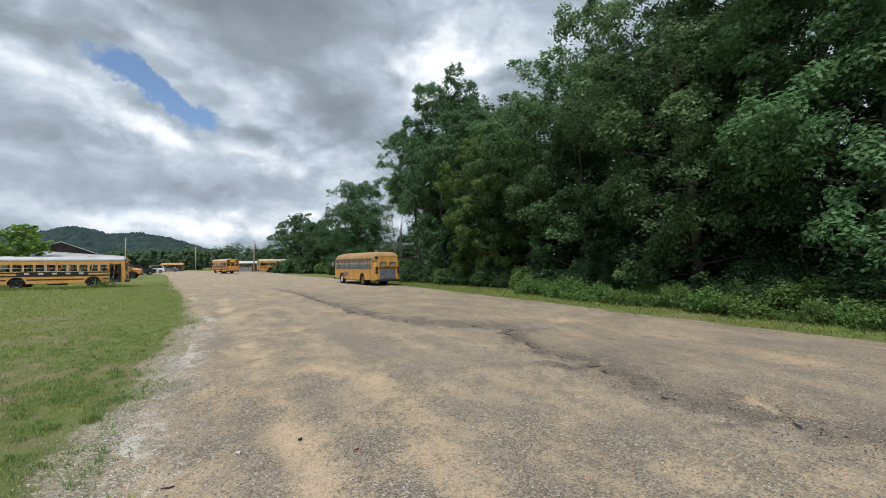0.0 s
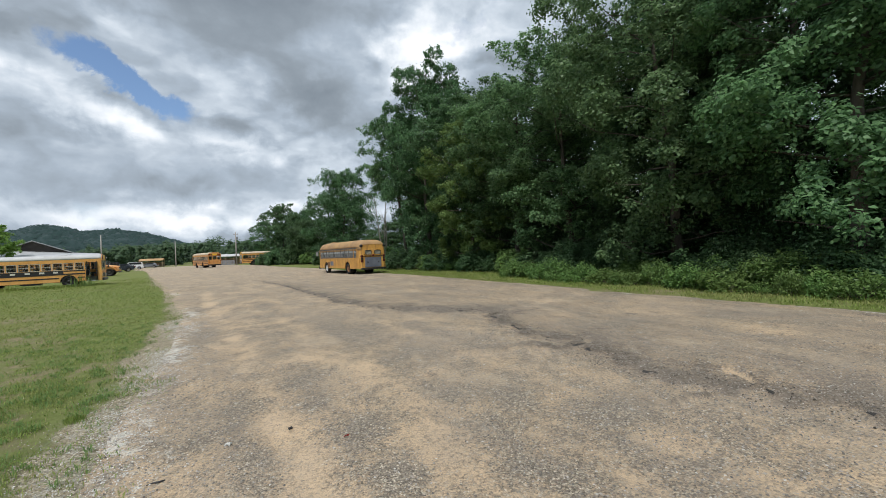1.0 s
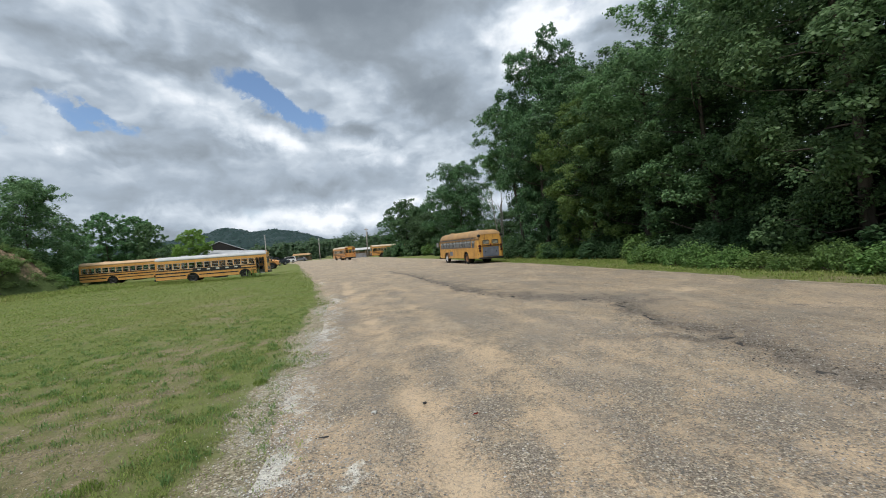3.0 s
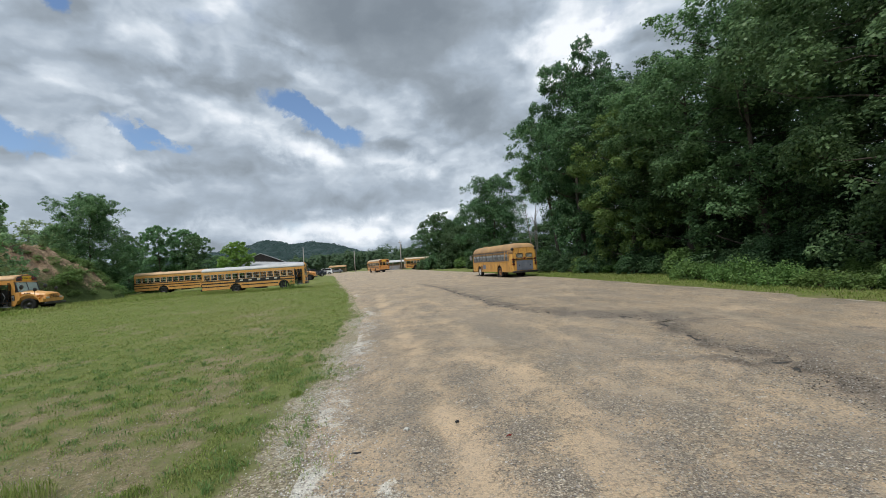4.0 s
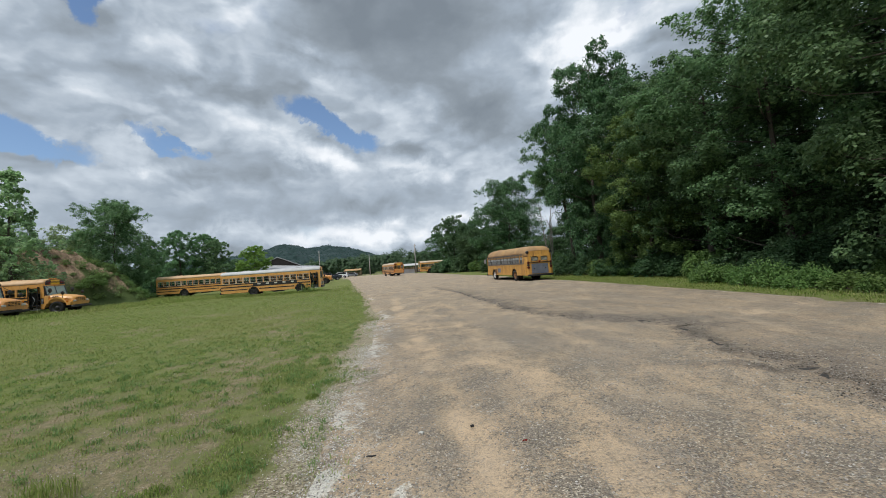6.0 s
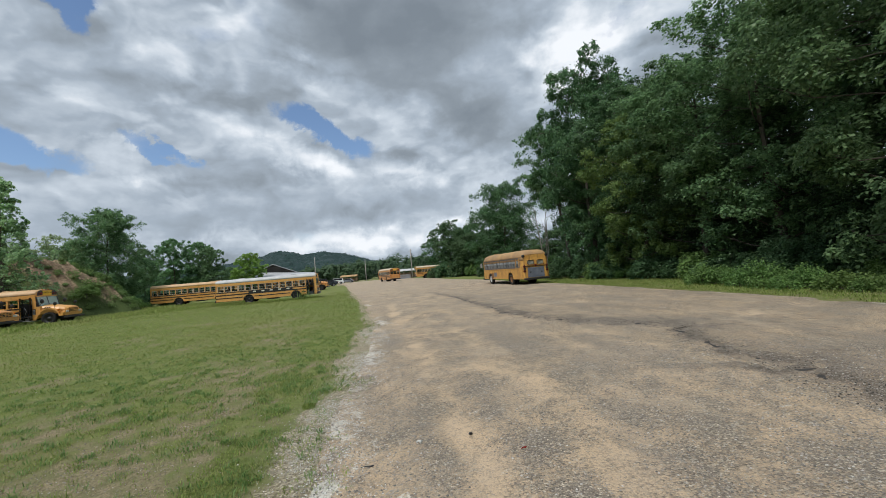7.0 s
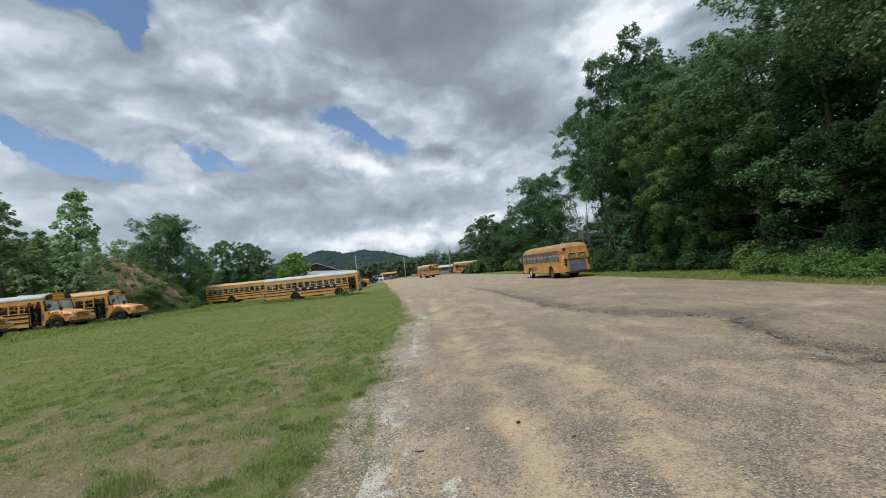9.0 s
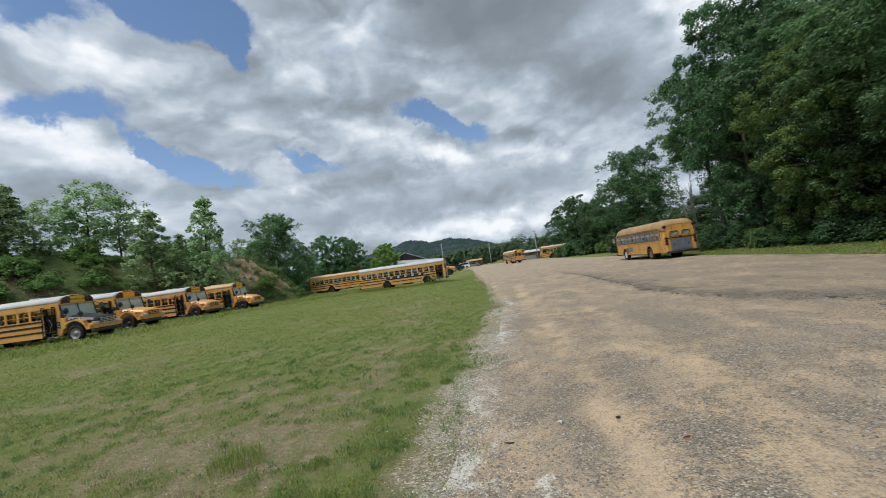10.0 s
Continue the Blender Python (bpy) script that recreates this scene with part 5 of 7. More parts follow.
def vintage_bus(m, label):
    """Round-roofed old coach-style school bus, rear end at x = 0, pointing along +x."""
    bus = thing("old_bus", label, "bus")
    length, hw = 10.4, 1.2
    arches = [(2.75, 0.62), (8.15, 0.6)]
    low = Soup()
    for y0, y1 in ((hw - 0.05, hw), (-hw, -hw + 0.05)):
        low.panel(side_outline(0.12, length - 0.3, 0.5, 1.42, arches), y0, y1)
    part("lower_side", low, "old_yellow", bus)
    # round body above the belt line
    def section(k, lift, drop):
        pts = []
        for i in range(19):
            a = math.pi * i / 18
            c, s = math.cos(a), math.sin(a)
            pts.append((hw * k * math.copysign(abs(c) ** 0.42, c), 2.05 + (0.9 - drop) * s ** 0.7))
        return pts
    stations = [(0.0, 0.86, 0.42), (0.06, 0.93, 0.26), (0.2, 0.975, 0.13), (0.5, 0.995, 0.04), (1.1, 1.0, 0.0), (5.0, 1.0, 0.0), (9.2, 1.0, 0.0), (9.85, 0.985, 0.06), (10.2, 0.94, 0.18), (10.4, 0.84, 0.42)]
    rings = [[(x, y, z) for y, z in section(k, 0, d)] for x, k, d in stations]
    roof = part("roof", Soup().loft(rings, False, False), "old_roof", bus, "faded orange rounded roof", True)
    roof.modifiers.new("thick", "SOLIDIFY").thickness = 0.03
    # upper sides between belt and roof: band of dusty windows in faded frames, upper panes coloured pale for sky
    # reflection
    for s in (-1, 1):
        y0, y1 = sorted((s * hw, s * (hw - 0.05)))
        band = Soup().box(0.5, 9.9, y0, y1, 1.42, 1.56).box(0.5, 9.9, y0, y1, 2.2, 2.3)
        xs = np.linspace(0.5, 9.9, 11)
        for x in xs:
            band.box(max(0.5, x - 0.05), min(9.9, x + 0.05), y0, y1, 1.56, 2.2)
        part("window_band", band, "band_grey", bus, "dull grey metal window band")
        for a, b in zip(xs, xs[1:]):
            w = part("side_pane", Soup().box(a + 0.05, b - 0.05, s * (hw - 0.03) - 0.006, s * (hw - 0.03) + 0.006, 1.9, 2.2), "dusty_sky_pane", bus)
            part("side_pane", Soup().box(a + 0.05, b - 0.05, s * (hw - 0.03) - 0.006, s * (hw - 0.03) + 0.006, 1.56, 1.86), "dull_pane", bus)
            part("pane_rail", Soup().box(a + 0.05, b - 0.05, s * (hw - 0.02) - 0.015, s * (hw - 0.02) + 0.015, 1.86, 1.9), "grey_metal", bus)
        part("belt_rail", Soup().box(0.3, 10.0, s * hw - 0.02, s * hw + 0.02, 1.38, 1.44), "old_yellow", bus)
        part("skirt_vent", Soup().box(6.2, 7.0, s * hw - 0.008, s * hw + 0.008, 0.75, 1.15), "slate_panel", bus)
        part("emergency_door", Soup().box(0.62, 1.35, s * (hw + 0.004) - 0.012, s * (hw + 0.004) + 0.012, 0.55, 1.38).box(0.62, 0.68, s * (hw + 0.004) - 0.012, s * (hw + 0.004) + 0.012, 1.38, 2.3).box(1.29, 1.35, s * (hw + 0.004) - 0.012, s * (hw + 0.004) + 0.012, 1.38, 2.3), "old_yellow", bus)
        for k in range(3):
            part("tail_light", Soup().lathe([(-0.05, 0.05), (-0.04, 0.1), (0.08, 0.11)], "x", (0, s * 1.0, 1.55 - 0.2 * k), 14), "dark_lens" if k != 1 else "black", bus)
        part("corner_lamp", Soup().lathe([(-0.08, 0.06), (-0.05, 0.12), (0.1, 0.13)], "x", (0.02, s * 1.03, 2.42), 14), "black", bus)
        # rear corner pillars follow the rounded plan
        cor = []
        for z in (0.5, 1.4, 2.05):
            k = 1.0 if z < 2 else 0.97
            cor.append([(0.5, s * hw * 0.998, z), (0.22, s * hw * 0.985, z), (0.08, s * hw * 0.93, z), (0.0, s * hw * 0.84, z), (0.05, s * hw * 0.82, z), (0.12, s * hw * 0.9, z), (0.25, s * hw * 0.94, z), (0.5, s * hw * 0.955, z)])
        part("rear_corner", Soup().loft(cor, True, True), "old_yellow", bus, smooth_shade=False)
        cor = []
        for z in (0.5, 1.4, 2.3):
            cor.append([(9.85, s * hw * 0.998, z), (10.2, s * hw * 0.97, z), (10.36, s * hw * 0.88, z), (10.4, s * hw * 0.75, z), (10.35, s * hw * 0.74, z), (10.28, s * hw * 0.85, z), (10.12, s * hw * 0.92, z), (9.85, s * hw * 0.955, z)])
        part("front_corner", Soup().loft(cor, True, True), "old_yellow", bus)
    rear = Soup().box(0.0, 0.05, -1.0, 1.0, 0.5, 1.62).box(0.0, 0.05, -1.0, 1.0, 2.08, 2.52)
    for y0, y1 in ((-1.0, -0.78), (-0.08, 0.08), (0.78, 1.0)):
        rear.box(0.0, 0.05, y0, y1, 1.62, 2.08)
    part("rear_panel", rear, "old_yellow", bus)
    for y in (-0.43, 0.43):
        part("rear_window", Soup().lathe([(0.012, 0.36), (0.022, 0.36)], "x", (0, 0, 0), 20), "pale_daylit_pane", bus).matrix_basis = Matrix.Translation((0, y, 1.86)) @ Matrix.Diagonal((1, 0.95, 0.62, 1))
        rim = [(-0.005, y + 0.34 * math.copysign(abs(math.cos(a)) ** 0.6, math.cos(a)), 1.86 + 0.22 * math.copysign(abs(math.sin(a)) ** 0.6, math.sin(a))) for a in np.linspace(0, 2 * math.pi, 29)]
        part("window_surround", Soup().tube(rim, [0.03] * 29, 6), "old_yellow", bus)
        part("window_seal", Soup().tube([(x - 0.012, y + (b - y) * 0.88, 1.86 + (c - 1.86) * 0.84) for x, b, c in rim], [0.014] * 29, 5), "black", bus)
    part("engine_panel", Soup().box(-0.035, -0.005, -0.74, 0.74, 0.62, 1.45, 0.03), "slate_panel", bus, "slate grey engine cover panel")
    for y in (-0.5, 0.5):
        part("panel_latch", Soup().box(-0.05, -0.035, y - 0.05, y + 0.05, 1.0, 1.1), "black", bus)
    part("rear_trim", Soup().box(-0.03, 0.0, -0.95, 0.95, 1.52, 1.57), "black", bus)
    part("trim_lamp", Soup().lathe([(-0.06, 0.04), (-0.02, 0.08)], "x", (0, 0, 1.62), 12), "red_lens", bus)
    part("rear_bumper", Soup().box(-0.15, 0.0, -1.16, 1.16, 0.42, 0.58, 0.04), "black", bus)
    front = Soup().box(10.34, 10.4, -0.95, 0.95, 0.5, 1.45).box(10.3, 10.36, -0.05, 0.05, 1.45, 2.4)
    part("front_panel", front, "old_yellow", bus)
    for y0, y1 in ((-0.95, -0.05), (0.05, 0.95)):
        part("windscreen", Soup().box(10.33, 10.338, y0, y1, 1.45, 2.4), "glass", bus)
    part("front_bumper", Soup().box(10.4, 10.55, -1.2, 1.2, 0.4, 0.62, 0.04), "black", bus)
    part("side_mirror", Soup().box(10.2, 10.26, 1.3, 1.5, 1.7, 2.15, 0.02).tube([(10.22, 1.38, 2.1), (10.1, 1.15, 2.3)], [0.015, 0.015], 6), "grey_metal", bus)
    part("dome_patch", Soup().loft([[(x - 0.012, y * 1.012 * w, z + 0.012) for y, z in section(k, 0, d)[6:13]] for x, k, d, w in ((0.0, 0.86, 0.42, 1), (0.06, 0.93, 0.26, 1), (0.2, 0.975, 0.13, 1), (0.5, 0.995, 0.04, 0.9))], False, False), "old_roof", bus, "weathered tan rear dome", True)
    for s in (-1, 1):
        part("drip_rail", Soup().tube([(0.25, s * 1.17, 2.33), (1.1, s * 1.215, 2.36), (9.4, s * 1.215, 2.36), (10.0, s * 1.15, 2.33)], [0.018] * 4, 5), "rust", bus)
        part("skirt_flap", Soup().box(7.15, 7.75, s * 1.204 - 0.008, s * 1.204 + 0.008, 0.62, 1.1), "rust", bus)
    part("roof_vent", Soup().box(8.9, 9.3, -0.2, 0.2, 2.93, 3.05, 0.03), "old_roof", bus)
    part("floor_panel", Soup().box(0.1, 10.2, -1.14, 1.14, 0.8, 0.86), "floor_rubber", bus)
    part("chassis", Soup().box(0.2, 10.0, -0.5, 0.5, 0.42, 0.75).box(2.65, 2.85, -1, 1, 0.42, 0.6).box(8.05, 8.25, -1, 1, 0.42, 0.6), "black", bus)
    for k in range(9):
        part("passenger_seat", Soup().box(1.6 + k * 0.85, 1.72 + k * 0.85, -1.1, -0.25, 1.0, 1.8, 0.03).box(1.6 + k * 0.85, 1.72 + k * 0.85, 0.25, 1.1, 1.0, 1.8, 0.03).box(1.6 + k * 0.85, 2.0 + k * 0.85, -1.1, 1.1, 0.86, 1.05), "seat", bus)
    for y in (-1.03, 1.03):
        wheel(bus, 8.15, y, 0.5, "rim_white")
    for y in (-1.0, -0.68, 0.68, 1.0):
        wheel(bus, 2.75, y, 0.5, "rust", 0.26)
    bus.matrix_world = m
    return bus


def stand(x, y, heading, sink=0.0):
    return pose(x, y, float(ground_height(x, y)) - sink, 0, 0, heading)


vintage_bus(stand(7.87, 33.8, 102.4, 0.03), "old round-roofed yellow bus with grey window band and slate rear panel")
school_bus(stand(-29.16, 18.79, 14.6, 0.03), "yellow school bus with white roof and black bonnet", "white_roof", "bus_yellow", "black", rim="rim", grille="chrome")
school_bus(stand(-30.92, 23.18, 12, 0.03), "yellow school bus with a blank orange sign and white roof", "white_roof", "bus_yellow", "bus_yellow", "sign_orange", False, grille="bus_yellow")
school_bus(stand(-32.41, 30.12, 5, 0.03), "faded orange school bus with white roof in the grass", "white_roof", "bus_orange", "bus_orange", grille="bus_orange")
school_bus(stand(-31.85, 35.06, 11, 0.03), "yellow-orange school bus with peach roof below the earth bank", "peach_roof", "bus_yellow", "bus_yellow", grille="bus_yellow", openings=())
flat_front_bus(stand(-26.8, 48.7, 9.5, 0.05), "flat-nosed yellow school bus with white roof and weedy open door", "white_roof", "bus_yellow", 11.4)
flat_front_bus(stand(-41.5, 58.5, 10, 0.03), "long faded yellow school bus with peach roof, half hidden", "peach_roof", "bus_yellow", 11.4, 13, False)

# ---- trees and plants ----
def leaf_quads(centres, normals, length, width, rng):
    """Pointed leaves as loose four-cornered faces."""
    n = len(centres)
    spin = rng.normal(size=(n, 3))
    u = np.cross(normals, spin)
    u /= np.linalg.norm(u, axis=1, keepdims=True) + 1e-9
    v = np.cross(normals, u)
    ln = (length * rng.uniform(0.65, 1.25, n))[:, None]
    wd = (width * rng.uniform(0.7, 1.25, n))[:, None]
    droop = normals * ln * 0.12
    return np.stack([centres - u * ln / 2 - droop, centres + v * wd / 2 - u * ln * 0.08, centres + u * ln / 2 - droop, centres - v * wd / 2 - u * ln * 0.08], 1).reshape(-1, 3)


def tree_parts(seed, height, radius, bare, limbs, clusters, leaves, leaf, shape="oval", spread=1.0):
    """A trunk with limbs, and leaves in clusters about the limbs: returns the wood and the leaf corners."""
    rng = np.random.default_rng(seed)
    wood = Soup()
    k = 9
    bend = np.cumsum(rng.normal(0, 0.018 * height, (k, 2)), 0) * 0.5
    bend[0] = 0
    zs = np.linspace(0, height * 0.92, k)
    trunk = np.column_stack([bend, zs])
    r0 = 0.016 * height
    wood.tube(trunk, [max(0.02, r0 * (1 - 0.93 * (i / (k - 1)) ** 0.8) * (1.35 if i == 0 else 1)) for i in range(k)], 8)

    def reach(h):
        t = (h - bare) / (1 - bare)
        if shape == "oval":
            return radius * max(0.22, math.sin(math.pi * min(1, 0.12 + 0.86 * t)) ** 0.6)
        if shape == "cone":
            return radius * (0.9 * (1 - t) ** 0.9 + 0.08)
        if shape == "over":
            return radius * (0.66 + 0.34 * float(smoothstep(0.02, 0.4, t))) * (1.0 if t < 0.72 else max(0.3, 1 - ((t - 0.72) / 0.28) ** 1.7 * 0.8))
        if shape == "wall":
            return radius * (1.0 if t < 0.7 else max(0.25, 1 - ((t - 0.7) / 0.3) ** 1.6))
        return radius * max(0.3, math.sin(math.pi * min(1, 0.25 + 0.6 * t)))

    tips = []
    for i in range(limbs):
        h = bare + (1 - bare) * ((i + rng.uniform(0, 1)) / limbs) * 0.97
        ang = i * 2.4 + rng.uniform(-0.5, 0.5)
        ln = reach(h) * rng.uniform(0.74, 1.06)
        base = np.array([np.interp(h * height, zs, trunk[:, 0]), np.interp(h * height, zs, trunk[:, 1]), min(h * height, zs[-1])])
        rise = rng.uniform(0.1, 0.55) * spread
        pts = [base]
        for s in (0.35, 0.7, 1.0):
            wig = rng.normal(0, 0.05 * ln, 3)
            pts.append(base + np.array([math.cos(ang) * ln * s, math.sin(ang) * ln * s, ln * rise * s ** 1.3]) + wig)
        rr = max(0.02, r0 * 0.27 * (1 - 0.6 * h))
        wood.tube(pts, [rr, rr * 0.7, rr * 0.4, rr * 0.15], 4)
        pts = np.array(pts)
        for _ in range(2):
            s = rng.uniform(0.35, 0.9)
            p = np.array([np.interp(s, (0, 0.35, 0.7, 1.0), pts[:, q]) for q in range(3)])
            d = rng.normal(0, 1, 3)
            d[2] = abs(d[2]) * 0.6
            e = p + d / np.linalg.norm(d) * ln * 0.38
            wood.tube([p, (p + e) / 2 + rng.normal(0, 0.04 * ln, 3), e], [rr * 0.4, rr * 0.26, rr * 0.1], 3)
            tips.append((e, p))
        tips.append((pts[3], pts[1]))
    tips.append((trunk[-1] + np.array([0, 0, height * 0.06]), trunk[-2]))
    # boughs: one on each tip, the rest along the limbs and on the face of the crown
    cs, size = [], []
    lobe = {"wall": 0.27, "over": 0.27, "oval": 0.32, "cone": 0.19}[shape]
    for c in range(clusters):
        if c < len(tips):
            e, p = tips[c]
            q = p + (e - p) * rng.uniform(0.88, 1.0)
        elif rng.uniform() < 0.5:
            e, p = tips[int(rng.integers(0, len(tips)))]
            q = p + (e - p) * rng.uniform(0.2, 0.85) + rng.normal(0, radius * 0.07, 3)
        else:
            h = bare + (1 - bare) * rng.uniform(0, 1) ** 0.9
            a = rng.uniform(0, 2 * math.pi)
            rr = reach(h) * rng.uniform(0.35, 0.98)
            q = np.array([math.cos(a) * rr, math.sin(a) * rr, h * height * 0.97])
        cs.append(q)
        size.append(lobe * (0.5 * radius + 0.5 * reach(min(0.99, max(bare, q[2] / height)))) * rng.uniform(0.45, 1.25))
    cs, size = np.array(cs), np.array(size)
    # each bough carries flattened rounded sprays, leafy on their upper and outer shell
    per = 9
    d = rng.normal(size=(clusters, per, 3)) + np.array([0, 0, 0.15])
    d /= np.linalg.norm(d, axis=2, keepdims=True)
    sc = (cs[:, None] + d * (size[:, None] * rng.uniform(0.35, 0.95, (clusters, per)))[:, :, None] * np.array([1.15, 1.15, 0.95])).reshape(-1, 3)
    ss = np.repeat(size, per) * rng.uniform(0.24, 0.5, clusters * per)
    axis = sc * np.array([1, 1, 0]) / (np.linalg.norm(sc[:, :2], axis=1, keepdims=True) + 0.5)
    face = axis * 0.85 + np.array([0, 0, 0.5])
    weight = ss ** 2 * np.clip(0.5 + (d.reshape(-1, 3) * face).sum(1), 0.05, 1.2)
    which = rng.choice(clusters * per, leaves, p=weight / weight.sum())
    g = rng.normal(size=(leaves, 3)) + axis[which] * 0.35 + np.array([0, 0, 0.45])
    g /= np.linalg.norm(g, axis=1, keepdims=True)
    stray = np.where(rng.uniform(0, 1, leaves) < 0.1, rng.uniform(1.0, 1.45, leaves), rng.uniform(0.45, 1.0, leaves))
    pos = sc[which] + g * (ss[which] * stray)[:, None] * np.array([1.05, 1.05, 0.85])
    pos[:, 2] = np.maximum(pos[:, 2], 0.05)
    nrm = g * 0.6 + axis[which] * 0.25 + rng.normal(0, 0.38, (leaves, 3)) + np.array([0, 0, 0.5])
    nrm /= np.linalg.norm(nrm, axis=1, keepdims=True)
    return wood, leaf_quads(pos, nrm, leaf, leaf * 0.62, rng)


def make_tree(name, label, seed, height, radius, bare, limbs, clusters, leaves, leaf, mat, shape="oval", category="tree", group="", bark="bark", spread=1.0):
    wood, corners = tree_parts(seed, height, radius, bare, limbs, clusters, leaves, leaf, shape, spread)
    t = thing(name, label, category, group)
    part("trunk", wood, bark, t, smooth_shade=True)
    me = quads_mesh("crown", corners, mat)
    c = new("crown", me)
    c.parent = t
    return t


def planted(t, x, y, turn, scale=1.0, z=None, tall=1.0):
    h = float(ground_height(x, y)) if z is None else z
    t.matrix_world = pose(x, y, h - 0.06, 0, 0, turn) @ Matrix.Diagonal((scale, scale, scale * tall, 1))
    return t


def again(t, x, y, turn, scale=1.0, z=None, tall=1.0, label=""):
    c = copy_thing(t, Matrix.Identity(4))
    planted(c, x, y, turn, scale, z, tall)
    if label:
        c["label"] = label
    return c


ROW = "trees along the road"
w1 = planted(make_tree("tree", "tall dense dark green roadside tree with leaves near the ground", 11, 17.5, 4.6, 0.06, 38, 190, 80000, 0.18, "leaf_mid", "over", group=ROW), 17.0, 6.5, 20)
again(w1, 16.9, 12.6, 150, 0.97, tall=0.95)
w3 = planted(make_tree("tree", "tall roadside tree with overhanging leafy crown and dark hollow below", 13, 16.5, 4.5, 0.09, 38, 180, 62000, 0.195, "leaf_mid", "over", group=ROW), 17.4, 19.5, 140, tall=0.88)
again(w3, 17.3, 25.8, 260, 1.0, tall=0.86)
w2 = planted(make_tree("tree", "tall leafy dark green broadleaf tree behind roadside weeds, coloured as shaded", 12, 16.5, 4.6, 0.05, 36, 170, 50000, 0.21, "leaf_shaded", "over", group=ROW), 16.2, 32.0, 300, 0.95)
w4 = planted(make_tree("tree", "tall full-crowned tree with bare lower trunk behind the old bus", 14, 20.3, 4.2, 0.12, 38, 180, 50000, 0.19, "leaf_shaded", "over", group=ROW), 18.0, 39.5, 30)
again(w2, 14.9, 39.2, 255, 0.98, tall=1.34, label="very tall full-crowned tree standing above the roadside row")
planted(make_tree("tree", "slim leaning tree with bare trunk beside the snags", 15, 16.4, 3.5, 0.46, 30, 150, 36000, 0.2, "leaf_mid", "oval", group=ROW), 13.9, 44.2, 70)
again(w2, 17.6, 47.0, 60, 0.85, tall=1.3, label="tall leafy tree behind the leaning one")
planted(make_tree("tree", "rounded pale green tree standing out from the row", 16, 11.5, 3.3, 0.04, 26, 80, 42000, 0.165, "leaf_light", "oval", group=ROW), 14.6, 28.6, 10)
t1 = planted(make_tree("tree", "very tall tree with bare lower trunk in the woods", 21, 21, 5.0, 0.16, 30, 110, 13000, 0.34, "leaf_dark", "oval", group=ROW), 22.5, 10.0, 0)
for x, y, turn, sc in ((22.5, 17.5, 170, 0.85), (22.0, 25.0, 250, 0.78), (21, 33, 15, 0.8), (22.5, 3.5, 90, 0.9), (21.2, 13.8, 120, 0.9), (28, 8, 40, 0.9), (28, 20, 200, 0.85), (27.5, 30, 300, 0.85), (29, 14, 80, 0.95), (27, 40, 20, 0.8)):
    again(t1, x, y, turn, sc)

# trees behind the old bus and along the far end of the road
# f1 and f2 carry the shade of their backlit side in leaf colour
f1 = planted(make_tree("tree", "rounded dark green tree behind the old bus, coloured as if shaded", 31, 15.0, 5.4, 0.08, 36, 200, 34000, 0.28, "leaf_shaded", "oval"), 11.3, 71.5, 0, 1.05)
f2 = planted(make_tree("tree", "mid green tree with open airy crown", 32, 12.5, 4.2, 0.14, 26, 110, 15000, 0.32, "leaf_shaded", "oval"), 2.2, 94, 40)
for x, y, turn, sc, tall in ((17.5, 62, 60, 0.7, 0.6), (6.5, 84, 110, 0.72, 0.8), (24, 66, 10, 0.9, 0.8)):
    again(f1, x, y, turn, sc, tall=tall)
for x, y, turn, sc in ((-1.5, 112, 10, 0.85), (9, 104, 90, 1.0), (14, 88, 140, 1.05), (5.5, 118, 200, 1.0)):
    again(f2, x, y, turn, sc)


def bush(name, label, seed, radius, height, clusters, leaves, leaf, mat, group=""):
    rng = np.random.default_rng(seed)
    t = thing(name, label, "shrub", group)
    wood = Soup()
    cs = []
    for i in range(clusters):
        a, r = rng.uniform(0, 2 * math.pi), radius * math.sqrt(rng.uniform(0, 1))
        h = height * rng.uniform(0.25, 1.0) * (1 - 0.55 * (r / radius) ** 2)
        p = np.array([r * math.cos(a), r * math.sin(a), h])
        cs.append(p)
        if i < 9:
            wood.tube([(p[0] * 0.15, p[1] * 0.15, 0), tuple(p)], [0.03, 0.008], 4)
    cs = np.array(cs)
    which = rng.integers(0, clusters, leaves)
    d = rng.normal(size=(leaves, 3))
    d /= np.linalg.norm(d, axis=1, keepdims=True)
    pos = cs[which] + d * (radius * 0.28 * rng.uniform(0.3, 1.0, leaves))[:, None]
    pos[:, 2] = np.abs(pos[:, 2]) + 0.02
    nrm = d * 0.6 + rng.normal(0, 0.4, (leaves, 3)) + np.array([0, 0, 0.9])
    nrm /= np.linalg.norm(nrm, axis=1, keepdims=True)
    part("stem", wood, "bark", t)
    c = new("foliage", quads_mesh("foliage", leaf_quads(pos, nrm, leaf, leaf * 0.6, rng), mat))
    c.parent = t
    return t


EDGE = "shrubs at the wood's edge"
# b1, b2 and n1: shade below the crowns is put into leaf colour
b1 = planted(bush("shrub", "leafy mid green shrub at the wood's edge", 41, 1.5, 1.9, 40, 3000, 0.19, "leaf_dark", EDGE), 15.2, 18.3, 0)
b2 = planted(bush("shrub", "low dark green shrub at the wood's edge, coloured as shaded", 42, 1.6, 1.5, 40, 3000, 0.2, "leaf_shaded", EDGE), 15.4, 10.5, 0)
b3 = planted(bush("shrub", "tall weedy light green growth beside the verge", 43, 1.2, 1.25, 36, 2800, 0.17, "leaf_light", EDGE), 14.9, 6.8, 0)
